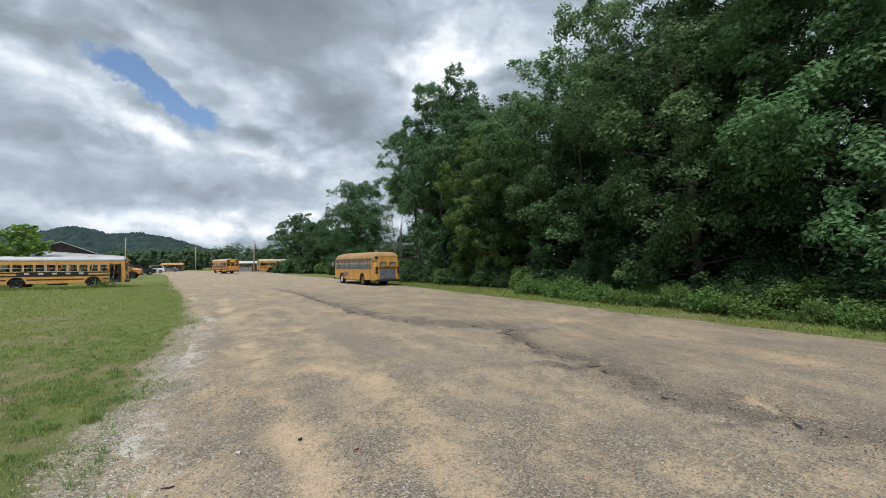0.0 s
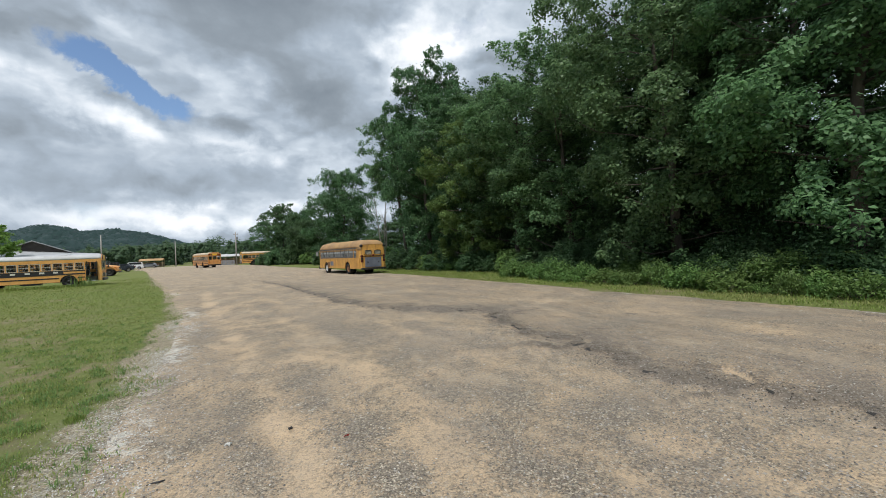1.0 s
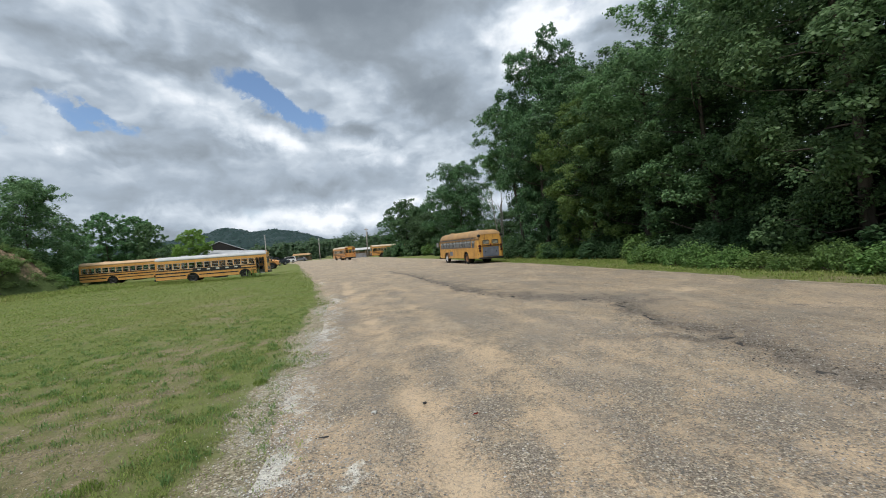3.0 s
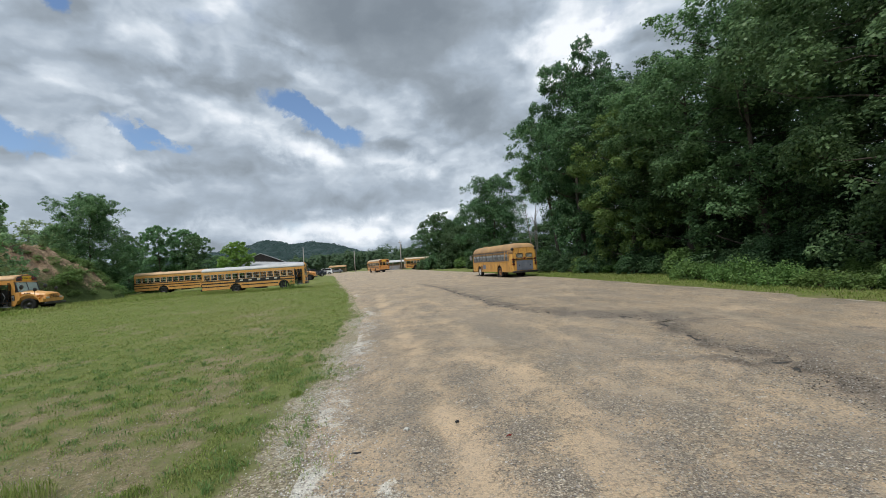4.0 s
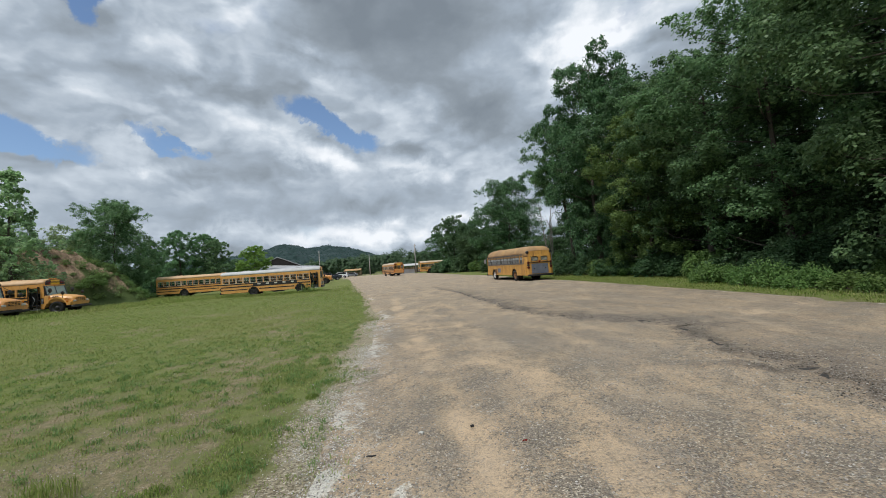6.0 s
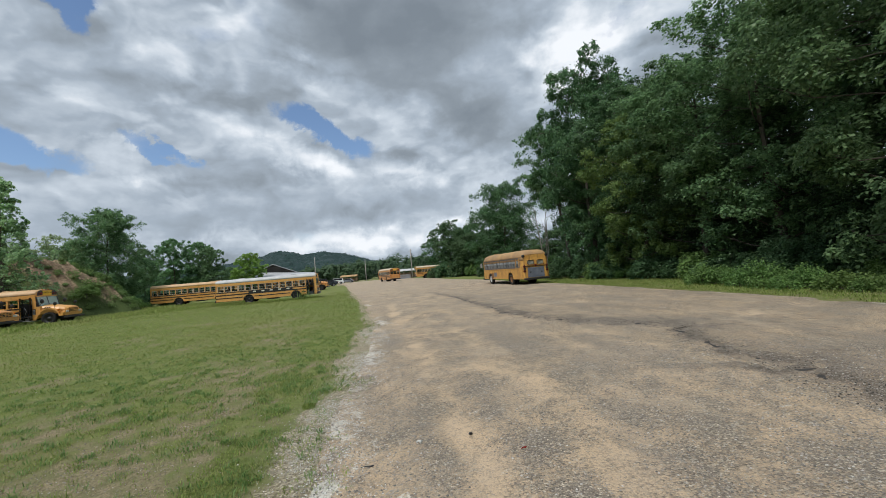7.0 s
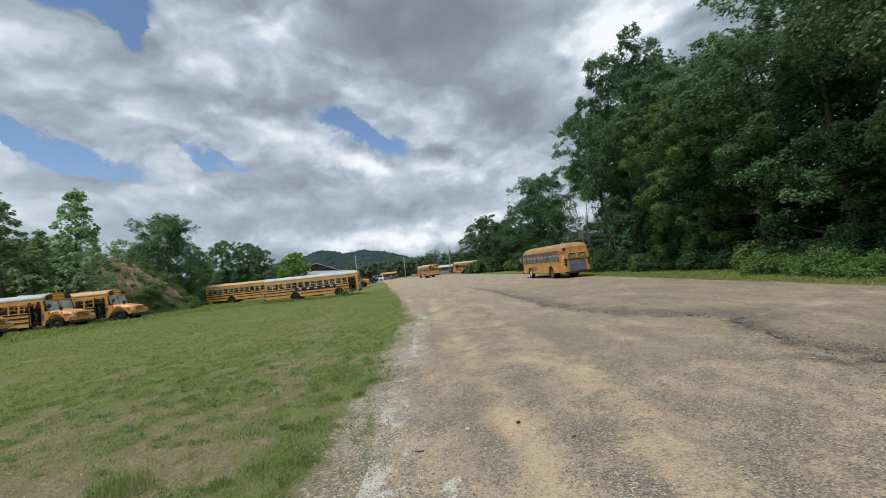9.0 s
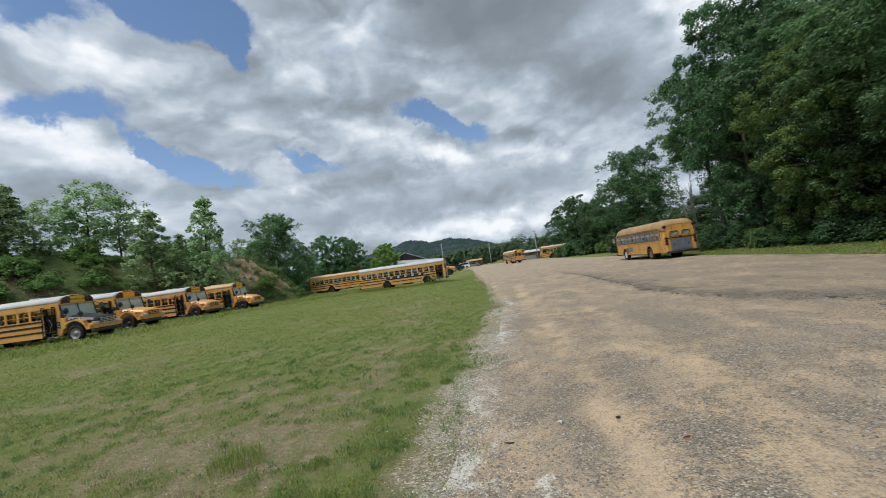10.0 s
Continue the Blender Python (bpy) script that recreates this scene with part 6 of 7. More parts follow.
n1 = planted(bush("shrub", "leafy mid green shrub beside the road verge", 47, 1.4, 1.8, 60, 7000, 0.115, "leaf_dark", EDGE), 15.1, 9.2, 0)
n2 = planted(bush("shrub", "tall pale green weeds beside the road verge", 48, 1.2, 1.3, 60, 6500, 0.1, "leaf_light", EDGE), 14.7, 7.4, 0)
n3 = planted(bush("shrub", "pale green weeds along the mown verge", 55, 0.9, 0.85, 50, 1500, 0.12, "leaf_light", "weeds along the verge"), 14.6, 5.0, 0, 0.7)
b4 = planted(bush("shrub", "leafy green shrub beside the far road", 44, 1.5, 1.7, 46, 1700, 0.24, "leaf_light"), 12.0, 60, 0, 1.4)
b5 = planted(bush("shrub", "dark leafy shrub beside the far road, coloured as if shaded", 45, 1.6, 1.5, 30, 1300, 0.28, "leaf_shaded"), 10.8, 65, 0, 1.5)
# shade inside the wood is put into the undergrowth's leaf colour
u1 = planted(bush("shrub", "dark leafy undergrowth inside the wood, coloured as if shaded", 56, 3.6, 4.4, 90, 8000, 0.25, "leaf_shaded", "undergrowth in the wood"), 19.5, 2.0, 0)
u2 = planted(bush("shrub", "dark leafy undergrowth inside the wood, coloured as if shaded", 57, 3.4, 5.4, 80, 6500, 0.27, "leaf_dark", "undergrowth in the wood"), 24.5, 1.0, 0)
b6 = planted(bush("shrub", "pale green weedy growth beside the far road", 46, 1.3, 1.2, 26, 900, 0.27, "leaf_light"), 9.4, 63, 0, 0.8)
rng = np.random.default_rng(5)
for i, y in enumerate(np.arange(3, 52, 1.5)):
    src = (n1, n2, n2, n1, n2)[int(rng.integers(0, 5))] if y < 18 else (b1, b3, b2)[int(rng.integers(0, 3))]
    x = float(edge_x(RIGHT_EDGE, y)) + 3.9 + rng.uniform(-0.3, 1.0) + (0.8 if 14 < y < 30 else 0.0)
    again(src, x, float(y) + rng.uniform(-0.5, 0.5), rng.uniform(0, 360), rng.uniform(0.7, 1.15), tall=rng.uniform(0.8, 1.2))
# belt of pale weeds in front of the shrubs
for y in np.arange(4.5, 21, 0.8):
    x = float(edge_x(RIGHT_EDGE, float(y))) + 2.35 + rng.uniform(-0.3, 0.5)
    c = again(n3, x, float(y) + rng.uniform(-0.3, 0.3), rng.uniform(0, 360), rng.uniform(0.4, 1.1), tall=rng.uniform(0.6, 1.9), label="pale green weeds along the mown verge")
    c["group"] = "weeds along the verge"
for x, y, sc, src in ((8.5, 72, 1.5, b5), (6.8, 80, 1.5, b4), (5, 87, 1.6, b5), (14.5, 56, 1.6, b5), (14, 50, 1.5, b4), (4, 98, 1.8, b5), (8, 96, 2.2, b4), (11, 76, 2.2, b5), (13.5, 53, 1.6, b5), (7, 104, 2.2, b5)):
    again(src, x, y, rng.uniform(0, 360), sc)
# undergrowth inside the wood
for i, y in enumerate(np.arange(4, 50, 3.4)):
    for x0, sc in ((19.8, 0.85), (25.0, 1.2)):
        again((u1, u2)[(i + (x0 > 20)) % 2], x0 + rng.uniform(-0.6, 1), float(y) + rng.uniform(-1, 1), rng.uniform(0, 360), sc * rng.uniform(0.85, 1.15), tall=rng.uniform(0.8, 1.25))
# bare saplings beside the big trees
for x, y, h in ((12.3, 47.5, 8.5), (12.9, 49.0, 7.0), (13.4, 50.0, 9.0)):
    t = thing("bare_sapling", "thin leafless sapling beside the tall trees", "tree")
    top = np.array([rng.normal(0, 0.4), rng.normal(0, 0.4), h])
    part("trunk", Soup().tube([(0, 0, 0), tuple(top * 0.5), tuple(top)], [0.09, 0.06, 0.015], 6), "bark_pale", t)
    for k in range(9):
        f = rng.uniform(0.35, 0.92)
        d = np.array([rng.normal(), rng.normal(), 1.3])
        e = top * f + d / np.linalg.norm(d) * h * rng.uniform(0.12, 0.26)
        part("branch", Soup().tube([tuple(top * f), tuple((top * f + e) / 2 + rng.normal(0, 0.06, 3)), tuple(e)], [0.028, 0.018, 0.006], 4), "bark_pale", t)
    planted(t, x, y, 0)

# ---- earth bank with its shrubs and young trees ----
RIDGE = [(-60, -16, 7.8), (-58, 0, 8.3), (-57, 14, 8.5), (-55, 26, 8.4), (-51, 37, 8.3), (-47, 45, 7.5), (-44, 48.5, 5.9), (-42.2, 50.5, 3.0), (-41, 51.8, 0.0)]


def bank_surface(s, w):
    """Point of the bank: s along the ridge from 0 to 1, w across from -1 (front foot) to 1 (back foot)."""
    k = np.linspace(0, 1, len(RIDGE))
    rx, ry, rh = (np.interp(s, k, [p[i] for p in RIDGE]) for i in range(3))
    h = rh * np.clip(1 - np.abs(w) ** 1.5, 0, 1)
    bumpy = (value_noise(s * 70, w * 9, 0.5, 61, 4) - 0.5) + 0.5 * (value_noise(s * 70, w * 9, 2.1, 63, 3) - 0.5)
    half = 3.0 + 0.95 * rh
    return np.stack([rx - w * half * 0.97, ry + w * half * 0.2, np.maximum(h + bumpy * 1.5 * np.clip(h / 3, 0, 1), -0.3)], -1)


def make_bank():
    ns, nw = 240, 64
    S, W = np.meshgrid(np.linspace(0, 1, ns), np.linspace(-1.05, 1.05, nw), indexing="ij")
    P = bank_surface(S.ravel(), W.ravel())
    i, j = np.meshgrid(np.arange(ns - 1), np.arange(nw - 1), indexing="ij")
    q = np.stack([i * nw + j, i * nw + j + 1, (i + 1) * nw + j + 1, (i + 1) * nw + j], -1).reshape(-1, 4)
    me = mesh_from("earth_bank", P.tolist(), q.tolist(), True)
    bm = bmesh.new()
    bm.from_mesh(me)
    bmesh.ops.recalc_face_normals(bm, faces=bm.faces)
    bm.to_mesh(me)
    bm.free()
    s, w = S.ravel(), W.ravel()
    cover = 0.22 + 0.95 * value_noise(s * 40, w * 4, 0.9, 62, 4)
    cover = cover - 0.5 * np.exp(-(((s - 0.66) / 0.12) ** 2 + ((np.abs(w) - 0.35) / 0.3) ** 2)) + 0.45 * smoothstep(0.8, 0.88, s) + 0.3 * smoothstep(-0.7, -1.0, -np.abs(w))
    me.attributes.new("cover", "FLOAT", "POINT").data.foreach_set("value", np.clip(cover, 0, 1).astype(np.float32))
    me.materials.append(MAT["bank"])
    tagged(new("earth_bank", me), "steep bare brown earth bank overgrown with shrubs", "bank", kind="structure")


make_bank()
BANK = "shrubs on the bank"
rng = np.random.default_rng(9)
for i in range(200):
    s = rng.uniform(0.12, 0.97)
    w = rng.uniform(-0.85, 0.35)
    bare = math.exp(-(((s - 0.66) / 0.13) ** 2 + ((w + 0.35) / 0.5) ** 2))
    if rng.uniform() < bare * 1.3:
        continue
    p = bank_surface(np.array([s]), np.array([w]))[0]
    c = again((b4, b4, b6)[int(rng.integers(0, 3))], p[0], p[1], rng.uniform(0, 360), rng.uniform(0.45, 1.35) * (1 - 0.5 * (s > 0.68)), z=p[2] - 0.1, label="leafy green shrub growing on the earth bank")
    c["group"] = BANK
n = 160
p = bank_surface(rng.uniform(0.15, 0.92, n), rng.uniform(-0.98, 0.2, n))
clump = np.repeat(np.arange(n), 130)
d = rng.normal(size=(len(clump), 3)) * np.array([1, 1, 0.5])
pos = p[clump] + d * np.repeat(rng.uniform(0.14, 0.38, n), 130)[:, None] + np.array([0, 0, 0.2])
nrm = d * 0.5 + rng.normal(0, 0.4, d.shape) + np.array([0, 0, 0.9])
nrm /= np.linalg.norm(nrm, axis=1, keepdims=True)
tagged(new("bank_weeds", quads_mesh("bank_weeds", leaf_quads(pos, nrm, 0.17, 0.1, rng), "leaf_light")), "low green weeds scattered over the earth bank", "weeds", kind="stuff")
l1 = make_tree("tree", "slim young tree with airy light green crown on the bank", 51, 8.0, 2.5, 0.04, 46, 200, 9000, 0.2, "leaf_sapling", "cone", group="young trees on the bank")
l2 = make_tree("tree", "young broadleaf tree with open crown on the bank", 52, 7.5, 2.6, 0.12, 26, 75, 5600, 0.22, "leaf_sapling", "oval", group="young trees on the bank")


def bank_tree(src, az, top, reach_to, turn, first, wide=1.0):
    """Stand a young tree on the bank at a bearing, its top at a height angle."""
    x, y = reach_to * math.sin(radians(az)), reach_to * math.cos(radians(az))
    ztop = 1.7 + reach_to * math.tan(radians(top))
    k = np.linspace(0, 1, 240)
    best = None
    for w in np.linspace(-0.9, 0.6, 40):
        P = bank_surface(k, np.full(k.shape, w))
        d = np.hypot(P[:, 0] - x, P[:, 1] - y)
        j = int(d.argmin())
        if best is None or d[j] < best[0]:
            best = (d[j], P[j])
    z = float(best[1][2]) if best[0] < 1.5 else float(ground_height(x, y))
    base_h = 8.0 if src is l1 else 7.5
    sc = (ztop - z) / base_h
    f = planted if first else again
    return f(src, x, y, turn, wide * min(sc, 1.25), z=z - 0.1, tall=sc / (wide * min(sc, 1.25)))


bank_tree(l1, -47.2, 12.7, 55, 0, True, 1.15)
bank_tree(l2, -58.2, 14.0, 63, 0, True, 1.15)
for src, az, top, rr, turn, wide in ((l1, -64.2, 13.8, 62, 30, 1.2), (l2, -62.2, 12.2, 64, 80, 1.0), (l2, -55.6, 13.0, 64, 200, 1.1), (l1, -52.7, 11.3, 55, 90, 1.2), (l1, -50.0, 8.4, 58, 150, 1.3), (l1, -46.0, 8.0, 62, 250, 0.9),
                                     (l2, -66.5, 13.5, 62, 10, 1.2), (l2, -54.4, 9.4, 66, 300, 1.0), (l2, -44.0, 6.9, 72, 20, 1.0), (l1, -68, 12, 62, 100, 1.3),
                                     (l1, -59.4, 11.5, 63, 70, 1.2)):
    bank_tree(src, az, top, rr, turn, False, wide)


def at_bearing(az, dist):
    return dist * math.sin(radians(az)), dist * math.cos(radians(az))


# big field trees behind the parked buses
g1 = planted(make_tree("tree", "large full-crowned green tree behind the parked buses", 61, 13.8, 4.3, 0.06, 36, 190, 40000, 0.24, "leaf_mid", "oval"), *at_bearing(-39.3, 72), 0)
g2 = planted(make_tree("tree", "broad green tree at the field's far side", 62, 13.0, 3.6, 0.06, 30, 150, 17000, 0.32, "leaf_mid", "wall"), *at_bearing(-33.2, 102), 50)
for az, dist, sc, src in ((-36.4, 84, 0.62, g2), (-31.2, 104, 0.96, g2), (-29.7, 100, 0.82, g2), (-36, 108, 0.9, g2), (-42.0, 88, 0.8, g1), (-46, 96, 0.8, g2), (-27.4, 110, 0.52, g2)):
    again(src, *at_bearing(az, dist), rng.uniform(0, 360), sc)
planted(make_tree("tree", "bright lime green tree beside the shed", 63, 8.2, 2.7, 0.04, 28, 120, 14000, 0.3, "leaf_lime", "oval"), *at_bearing(-25.6, 90), 0)
for az, dist, sc in ((-39.4, 66, 0.8), (-38.4, 67, 0.9), (-37.2, 69, 1.1), (-36, 76, 1.5), (-34.4, 78, 1.5), (-33, 80, 1.5), (-28.5, 88, 1.3), (-26.8, 86, 1.2), (-30.5, 84, 1.4), (-40.2, 64, 0.7)):
    c = again(b4 if int(dist) % 2 else b5, *at_bearing(az, dist), rng.uniform(0, 360), sc, label="leafy green shrub behind the parked buses")
    c["group"] = "shrubs behind the buses"

# ---- far end of the road ----
far_x, far_y = at_bearing(-6.6, 93)
flat_front_bus(stand(far_x, far_y, 113), "faded orange school bus with cream roof far down the road", "cream", "bus_orange", 10.6, 12, False)
fx, fy = at_bearing(-3.9, 101)
flat_front_bus(stand(fx + 10.6, fy + 2.6, 194), "yellow school bus with cream roof behind the far bushes", "cream", "bus_yellow", 10.6, 12, False)
ex, ey = at_bearing(-15.75, 76)
school_bus(stand(ex, ey, 8, 0.05), "orange school bus with white roof, mostly hidden behind another", "white_roof", "bus_orange", "bus_orange")


def parked_car(m, label, paint, kind):
    """Car pointing along +x, its middle at the origin."""
    car = thing("parked_car", label, "car", "parked cars at the far end")
    ln, hw = {"suv": (4.7, 0.95), "pickup": (5.4, 0.97), "sedan": (4.6, 0.9)}[kind]
    belt, top = {"suv": (1.12, 1.82), "pickup": (1.15, 1.85), "sedan": (0.98, 1.45)}[kind]
    a, b = -ln / 2, ln / 2
    low = arc(a + 0.85, 0.35, 0.42, 180, 0, 8)
    low2 = arc(b - 0.9, 0.35, 0.42, 180, 0, 8)
    outline = [(a, 0.35)] + low + low2 + [(b, 0.35), (b + 0.03, 0.7), (b - 0.15, belt - 0.2), (b - 1.3, belt), (a + 0.05, belt), (a - 0.03, 0.7)]
    part("body", Soup().panel(outline, -hw, hw), paint, car)
    if kind == "pickup":
        cab = [(-0.5, belt), (-0.45, top), (0.7, top), (1.25, belt)]
    elif kind == "suv":
        cab = [(a + 0.08, belt), (a + 0.3, top), (0.55, top), (1.2, belt)]
    else:
        cab = [(a + 0.5, belt), (a + 1.2, top), (0.4, top), (1.2, belt)]
    part("cabin", Soup().panel(cab, -hw + 0.1, hw - 0.1), paint, car)
    k = len(cab)
    cx, cz = sum(p[0] for p in cab) / k, sum(p[1] for p in cab) / k
    glass = [(cx + (x - cx) * 0.86, cz + (z - cz) * 0.74) for x, z in cab]
    for s in (-1, 1):
        y0, y1 = sorted((s * (hw - 0.1), s * (hw - 0.085)))
        part("side_glass", Soup().panel(glass, y0, y1), "car_glass", car)
        part("headlight", Soup().box(b - 0.06, b + 0.04, s * 0.68 - 0.16, s * 0.68 + 0.16, 0.7, 0.86), "clear_lens", car)
        part("tail_light", Soup().box(a - 0.045, a + 0.02, s * 0.74 - 0.12, s * 0.74 + 0.12, 0.75, 1.0), "red_lens", car)
        for x in (a + 0.85, b - 0.9):
            wheel(car, x, s * (hw - 0.1), 0.35, "rim", 0.22)
    (x0, z0), (x1, z1) = cab[3], cab[2]
    part("windscreen", Soup().add([(x0 - 0.05, -hw + 0.2, z0 + 0.06), (x0 - 0.05, hw - 0.2, z0 + 0.06), (x1 + 0.06, hw - 0.25, z1 - 0.04), (x1 + 0.06, -hw + 0.25, z1 - 0.04)], [(0, 1, 2, 3)]), "car_glass", car)
    part("bumper", Soup().box(b - 0.02, b + 0.1, -hw + 0.03, hw - 0.03, 0.38, 0.6, 0.03), "black", car)
    car.matrix_world = m
    return car


for az, dist, head, paint, kind, label in ((-14.75, 126, 190, "car_white", "suv", "white utility vehicle parked on the gravel"), (-16.2, 98, 205, "car_dark", "pickup", "dark pickup parked beyond the buses"),
                                           (-17.0, 108, 200, "car_grey", "suv", "grey car parked beyond the buses"), (-15.6, 116, 190, "car_dark", "sedan", "dark blue car beside the white vehicle"),
                                           (-13.2, 150, 180, "car_grey", "sedan", "grey car at the far end of the lot")):
    x, y = at_bearing(az, dist)
    parked_car(stand(x, y, head), label, paint, kind)


def pole(az, dist, top, r, label, arm=False, mat="pole_wood"):
    x, y = at_bearing(az, dist)
    h = 1.7 + dist * math.tan(radians(top)) - float(ground_height(x, y))
    p = thing("utility_pole", label, "pole")
    part("shaft", Soup().tube([(0, 0, -0.3), (0, 0, h * 0.5), (0, 0, h)], [r, r * 0.85, r * 0.65], 10), mat, p, smooth_shade=True)
    if arm:
        part("cross_arm", Soup().box(-0.5, 0.5, -0.05, 0.05, h - 0.6, h - 0.5), "timber", p)
        for ox in (-0.42, 0.42):
            part("insulator", Soup().lathe([(h - 0.5, 0.04), (h - 0.42, 0.06), (h - 0.36, 0.03)], "z", (ox, 0, 0), 8), "grey_metal", p)
        part("transformer", Soup().lathe([(h - 1.9, 0.2), (h - 1.85, 0.22), (h - 1.2, 0.22), (h - 1.15, 0.12)], "z", (0.3, 0, 0), 12), "grey_metal", p)
    p.matrix_world = stand(x, y, 20)


pole(-17.3, 84, 3.22, 0.11, "slim pale grey pole behind the parked bus")
pole(-10.62, 150, 2.4, 0.16, "weathered grey utility pole by the far trees")
pole(-4.2, 112, 3.4, 0.17, "pale utility pole with cross arm near the far bus", True)


def shed():
    """Dark gabled barn with a lower tin-roofed wing."""
    cx, cy = at_bearing(-23.4, 100)
    b = thing("barn", "dark boarded barn with pale tin roof and low tin-roofed wing", "building")
    ridge, eave, hw, dp = 5.9, 4.0, 4.6, 7.0
    part("wall", Soup().panel([(-hw, 0), (hw, 0), (hw, eave), (0, ridge), (-hw, eave)], -dp, dp), "dark_wall", b)
    for s in (-1, 1):
        part("roof", Soup().panel([(0, ridge + 0.06), (s * (hw + 0.7), eave - 0.28), (s * (hw + 0.7), eave - 0.16), (0, ridge + 0.2)], -dp - 0.5, dp + 0.5), "tin_roof", b)
    wing = Soup().panel([(-4.5, 0), (8.5, 0), (8.5, 2.6), (-4.5, 3.1)], -dp - 6.0, -dp - 0.02)
    part("wing_wall", wing, "dark_wall", b)
    part("wing_roof", Soup().add([(-5.2, -dp - 6.4, 3.0), (9.1, -dp - 6.4, 2.6), (8.6, -dp - 0.02, 3.5), (-2.5, -dp - 0.02, 4.3), (-5.2, -dp - 6.4, 3.12), (9.1, -dp - 6.4, 2.72), (8.6, -dp - 0.02, 3.62), (-2.5, -dp - 0.02, 4.42)],
                             [(0, 1, 2, 3), (7, 6, 5, 4), (0, 4, 5, 1), (1, 5, 6, 2), (2, 6, 7, 3), (3, 7, 4, 0)]), "tin_roof", b)
    for k in range(12):
        part("board", Soup().box(-hw + 0.35 + k * 0.72, -hw + 0.39 + k * 0.72, -dp - 0.03, -dp, 0, eave - 0.2 + (ridge - eave) * (1 - abs(-hw + 0.37 + k * 0.72) / hw)), "dark_wall", b)
    b.matrix_world = stand(cx, cy + 4, 22)


shed()


def pavilion(az, dist, head, label, roof, w=6.5, d=5.0, h=2.5, n=4):
    x, y = at_bearing(az, dist)
    p = thing("open_shed", label, "shed")
    part("roof", Soup().slab([(-d / 2, h), (0, h + 0.6), (d / 2, h), (d / 2, h + 0.12), (0, h + 0.75), (-d / 2, h + 0.12)], -w / 2, w / 2), roof, p)
    for k in range(n):
        for s in (-1, 1):
            px = -w / 2 + 0.2 + (w - 0.4) * k / (n - 1)
            part("post", Soup().box(px - 0.09, px + 0.09, s * (d / 2 - 0.3) - 0.09, s * (d / 2 - 0.3) + 0.09, -0.1, h), "timber", p)
    part("back_wall", Soup().box(-w / 2 + 0.2, w / 2 - 0.2, d / 2 - 0.25, d / 2 - 0.15, 0, h * 0.8), "timber", p)
    p.matrix_world = stand(x, y, head)


pavilion(-12.9, 165, 5, "open shed with weathered brown roof and timber posts", "old_roof", h=2.1)
pavilion(-4.9, 135, 0, "low white-roofed open shed beyond the far bus", "white_roof", 7, 5, 2.3)


def gate():
    x, y = at_bearing(-5.2, 108)
    g = thing("metal_gate", "grey metal gate panel near the far pole", "gate")
    part("gate_frame", Soup().box(-1.5, 1.5, -0.03, 0.03, 0.2, 0.28).box(-1.5, 1.5, -0.03, 0.03, 1.2, 1.28).box(-1.5, -1.42, -0.03, 0.03, 0.0, 1.28).box(1.42, 1.5, -0.03, 0.03, 0.0, 1.28), "grey_metal", g)
    for k in range(9):
        part("slat", Soup().box(-1.4 + k * 0.31, -1.16 + k * 0.31, -0.012, 0.012, 0.28, 1.2), "grey_metal", g)
    g.matrix_world = stand(x, y, -6)


gate()


# ---- far woods and wooded ridge ----
def far_woods():
    rng = np.random.default_rng(71)
    az0, az1 = -52, 16
    corners = []
    trunks = Soup()
    for i in range(330):
        az = rng.uniform(az0, az1)
        d = rng.uniform(210, 340) if az > -28 else rng.uniform(150, 260)
        x, y = at_bearing(az, d)
        top = ((2.7 if az > -13 else 2.0) + 0.8 * float(value_noise(np.array([az]), np.array([0.0]), 0.25, 72, 3)[0])) * (0.9 + 0.15 * rng.uniform())
        h = max(5.0, 1.2 + d * math.tan(radians(top)) * rng.uniform(0.7, 1.02))
        r = h * rng.uniform(0.26, 0.42)
        n = 260
        dd = rng.normal(size=(n, 3))
        dd /= np.linalg.norm(dd, axis=1, keepdims=True)
        cl = rng.normal(size=(12, 3)) * np.array([r * 0.45, r * 0.45, 0]) + np.stack([np.zeros(12), np.zeros(12), h * rng.uniform(0.08, 0.86, 12)], 1)
        pos = cl[rng.integers(0, 12, n)] + dd * r * 0.42 * rng.uniform(0.4, 1, (n, 1))
        pos[:, 2] = np.clip(pos[:, 2], 0.3, h)
        nrm = dd * 0.7 + np.array([0, -0.3, 0.7])
        nrm /= np.linalg.norm(nrm, axis=1, keepdims=True)
        corners.append(leaf_quads(pos + np.array([x, y, 0.3]), nrm, 1.4, 1.2, rng))
        if i % 3 == 0:
            trunks.tube([(x, y, 0), (x, y, h * 0.6)], [0.2, 0.1], 5)
    w = tagged(new("far_woods", quads_mesh("far_woods", np.concatenate(corners), "leaf_far")), "dense dark green woods beyond the lot", "woods", kind="stuff")
    me = fixed(trunks, "far_trunks")
    me.materials.append(MAT["bark"])
    tagged(new("far_trunks", me), "grey trunks among the far woods", "tree trunks", kind="stuff")


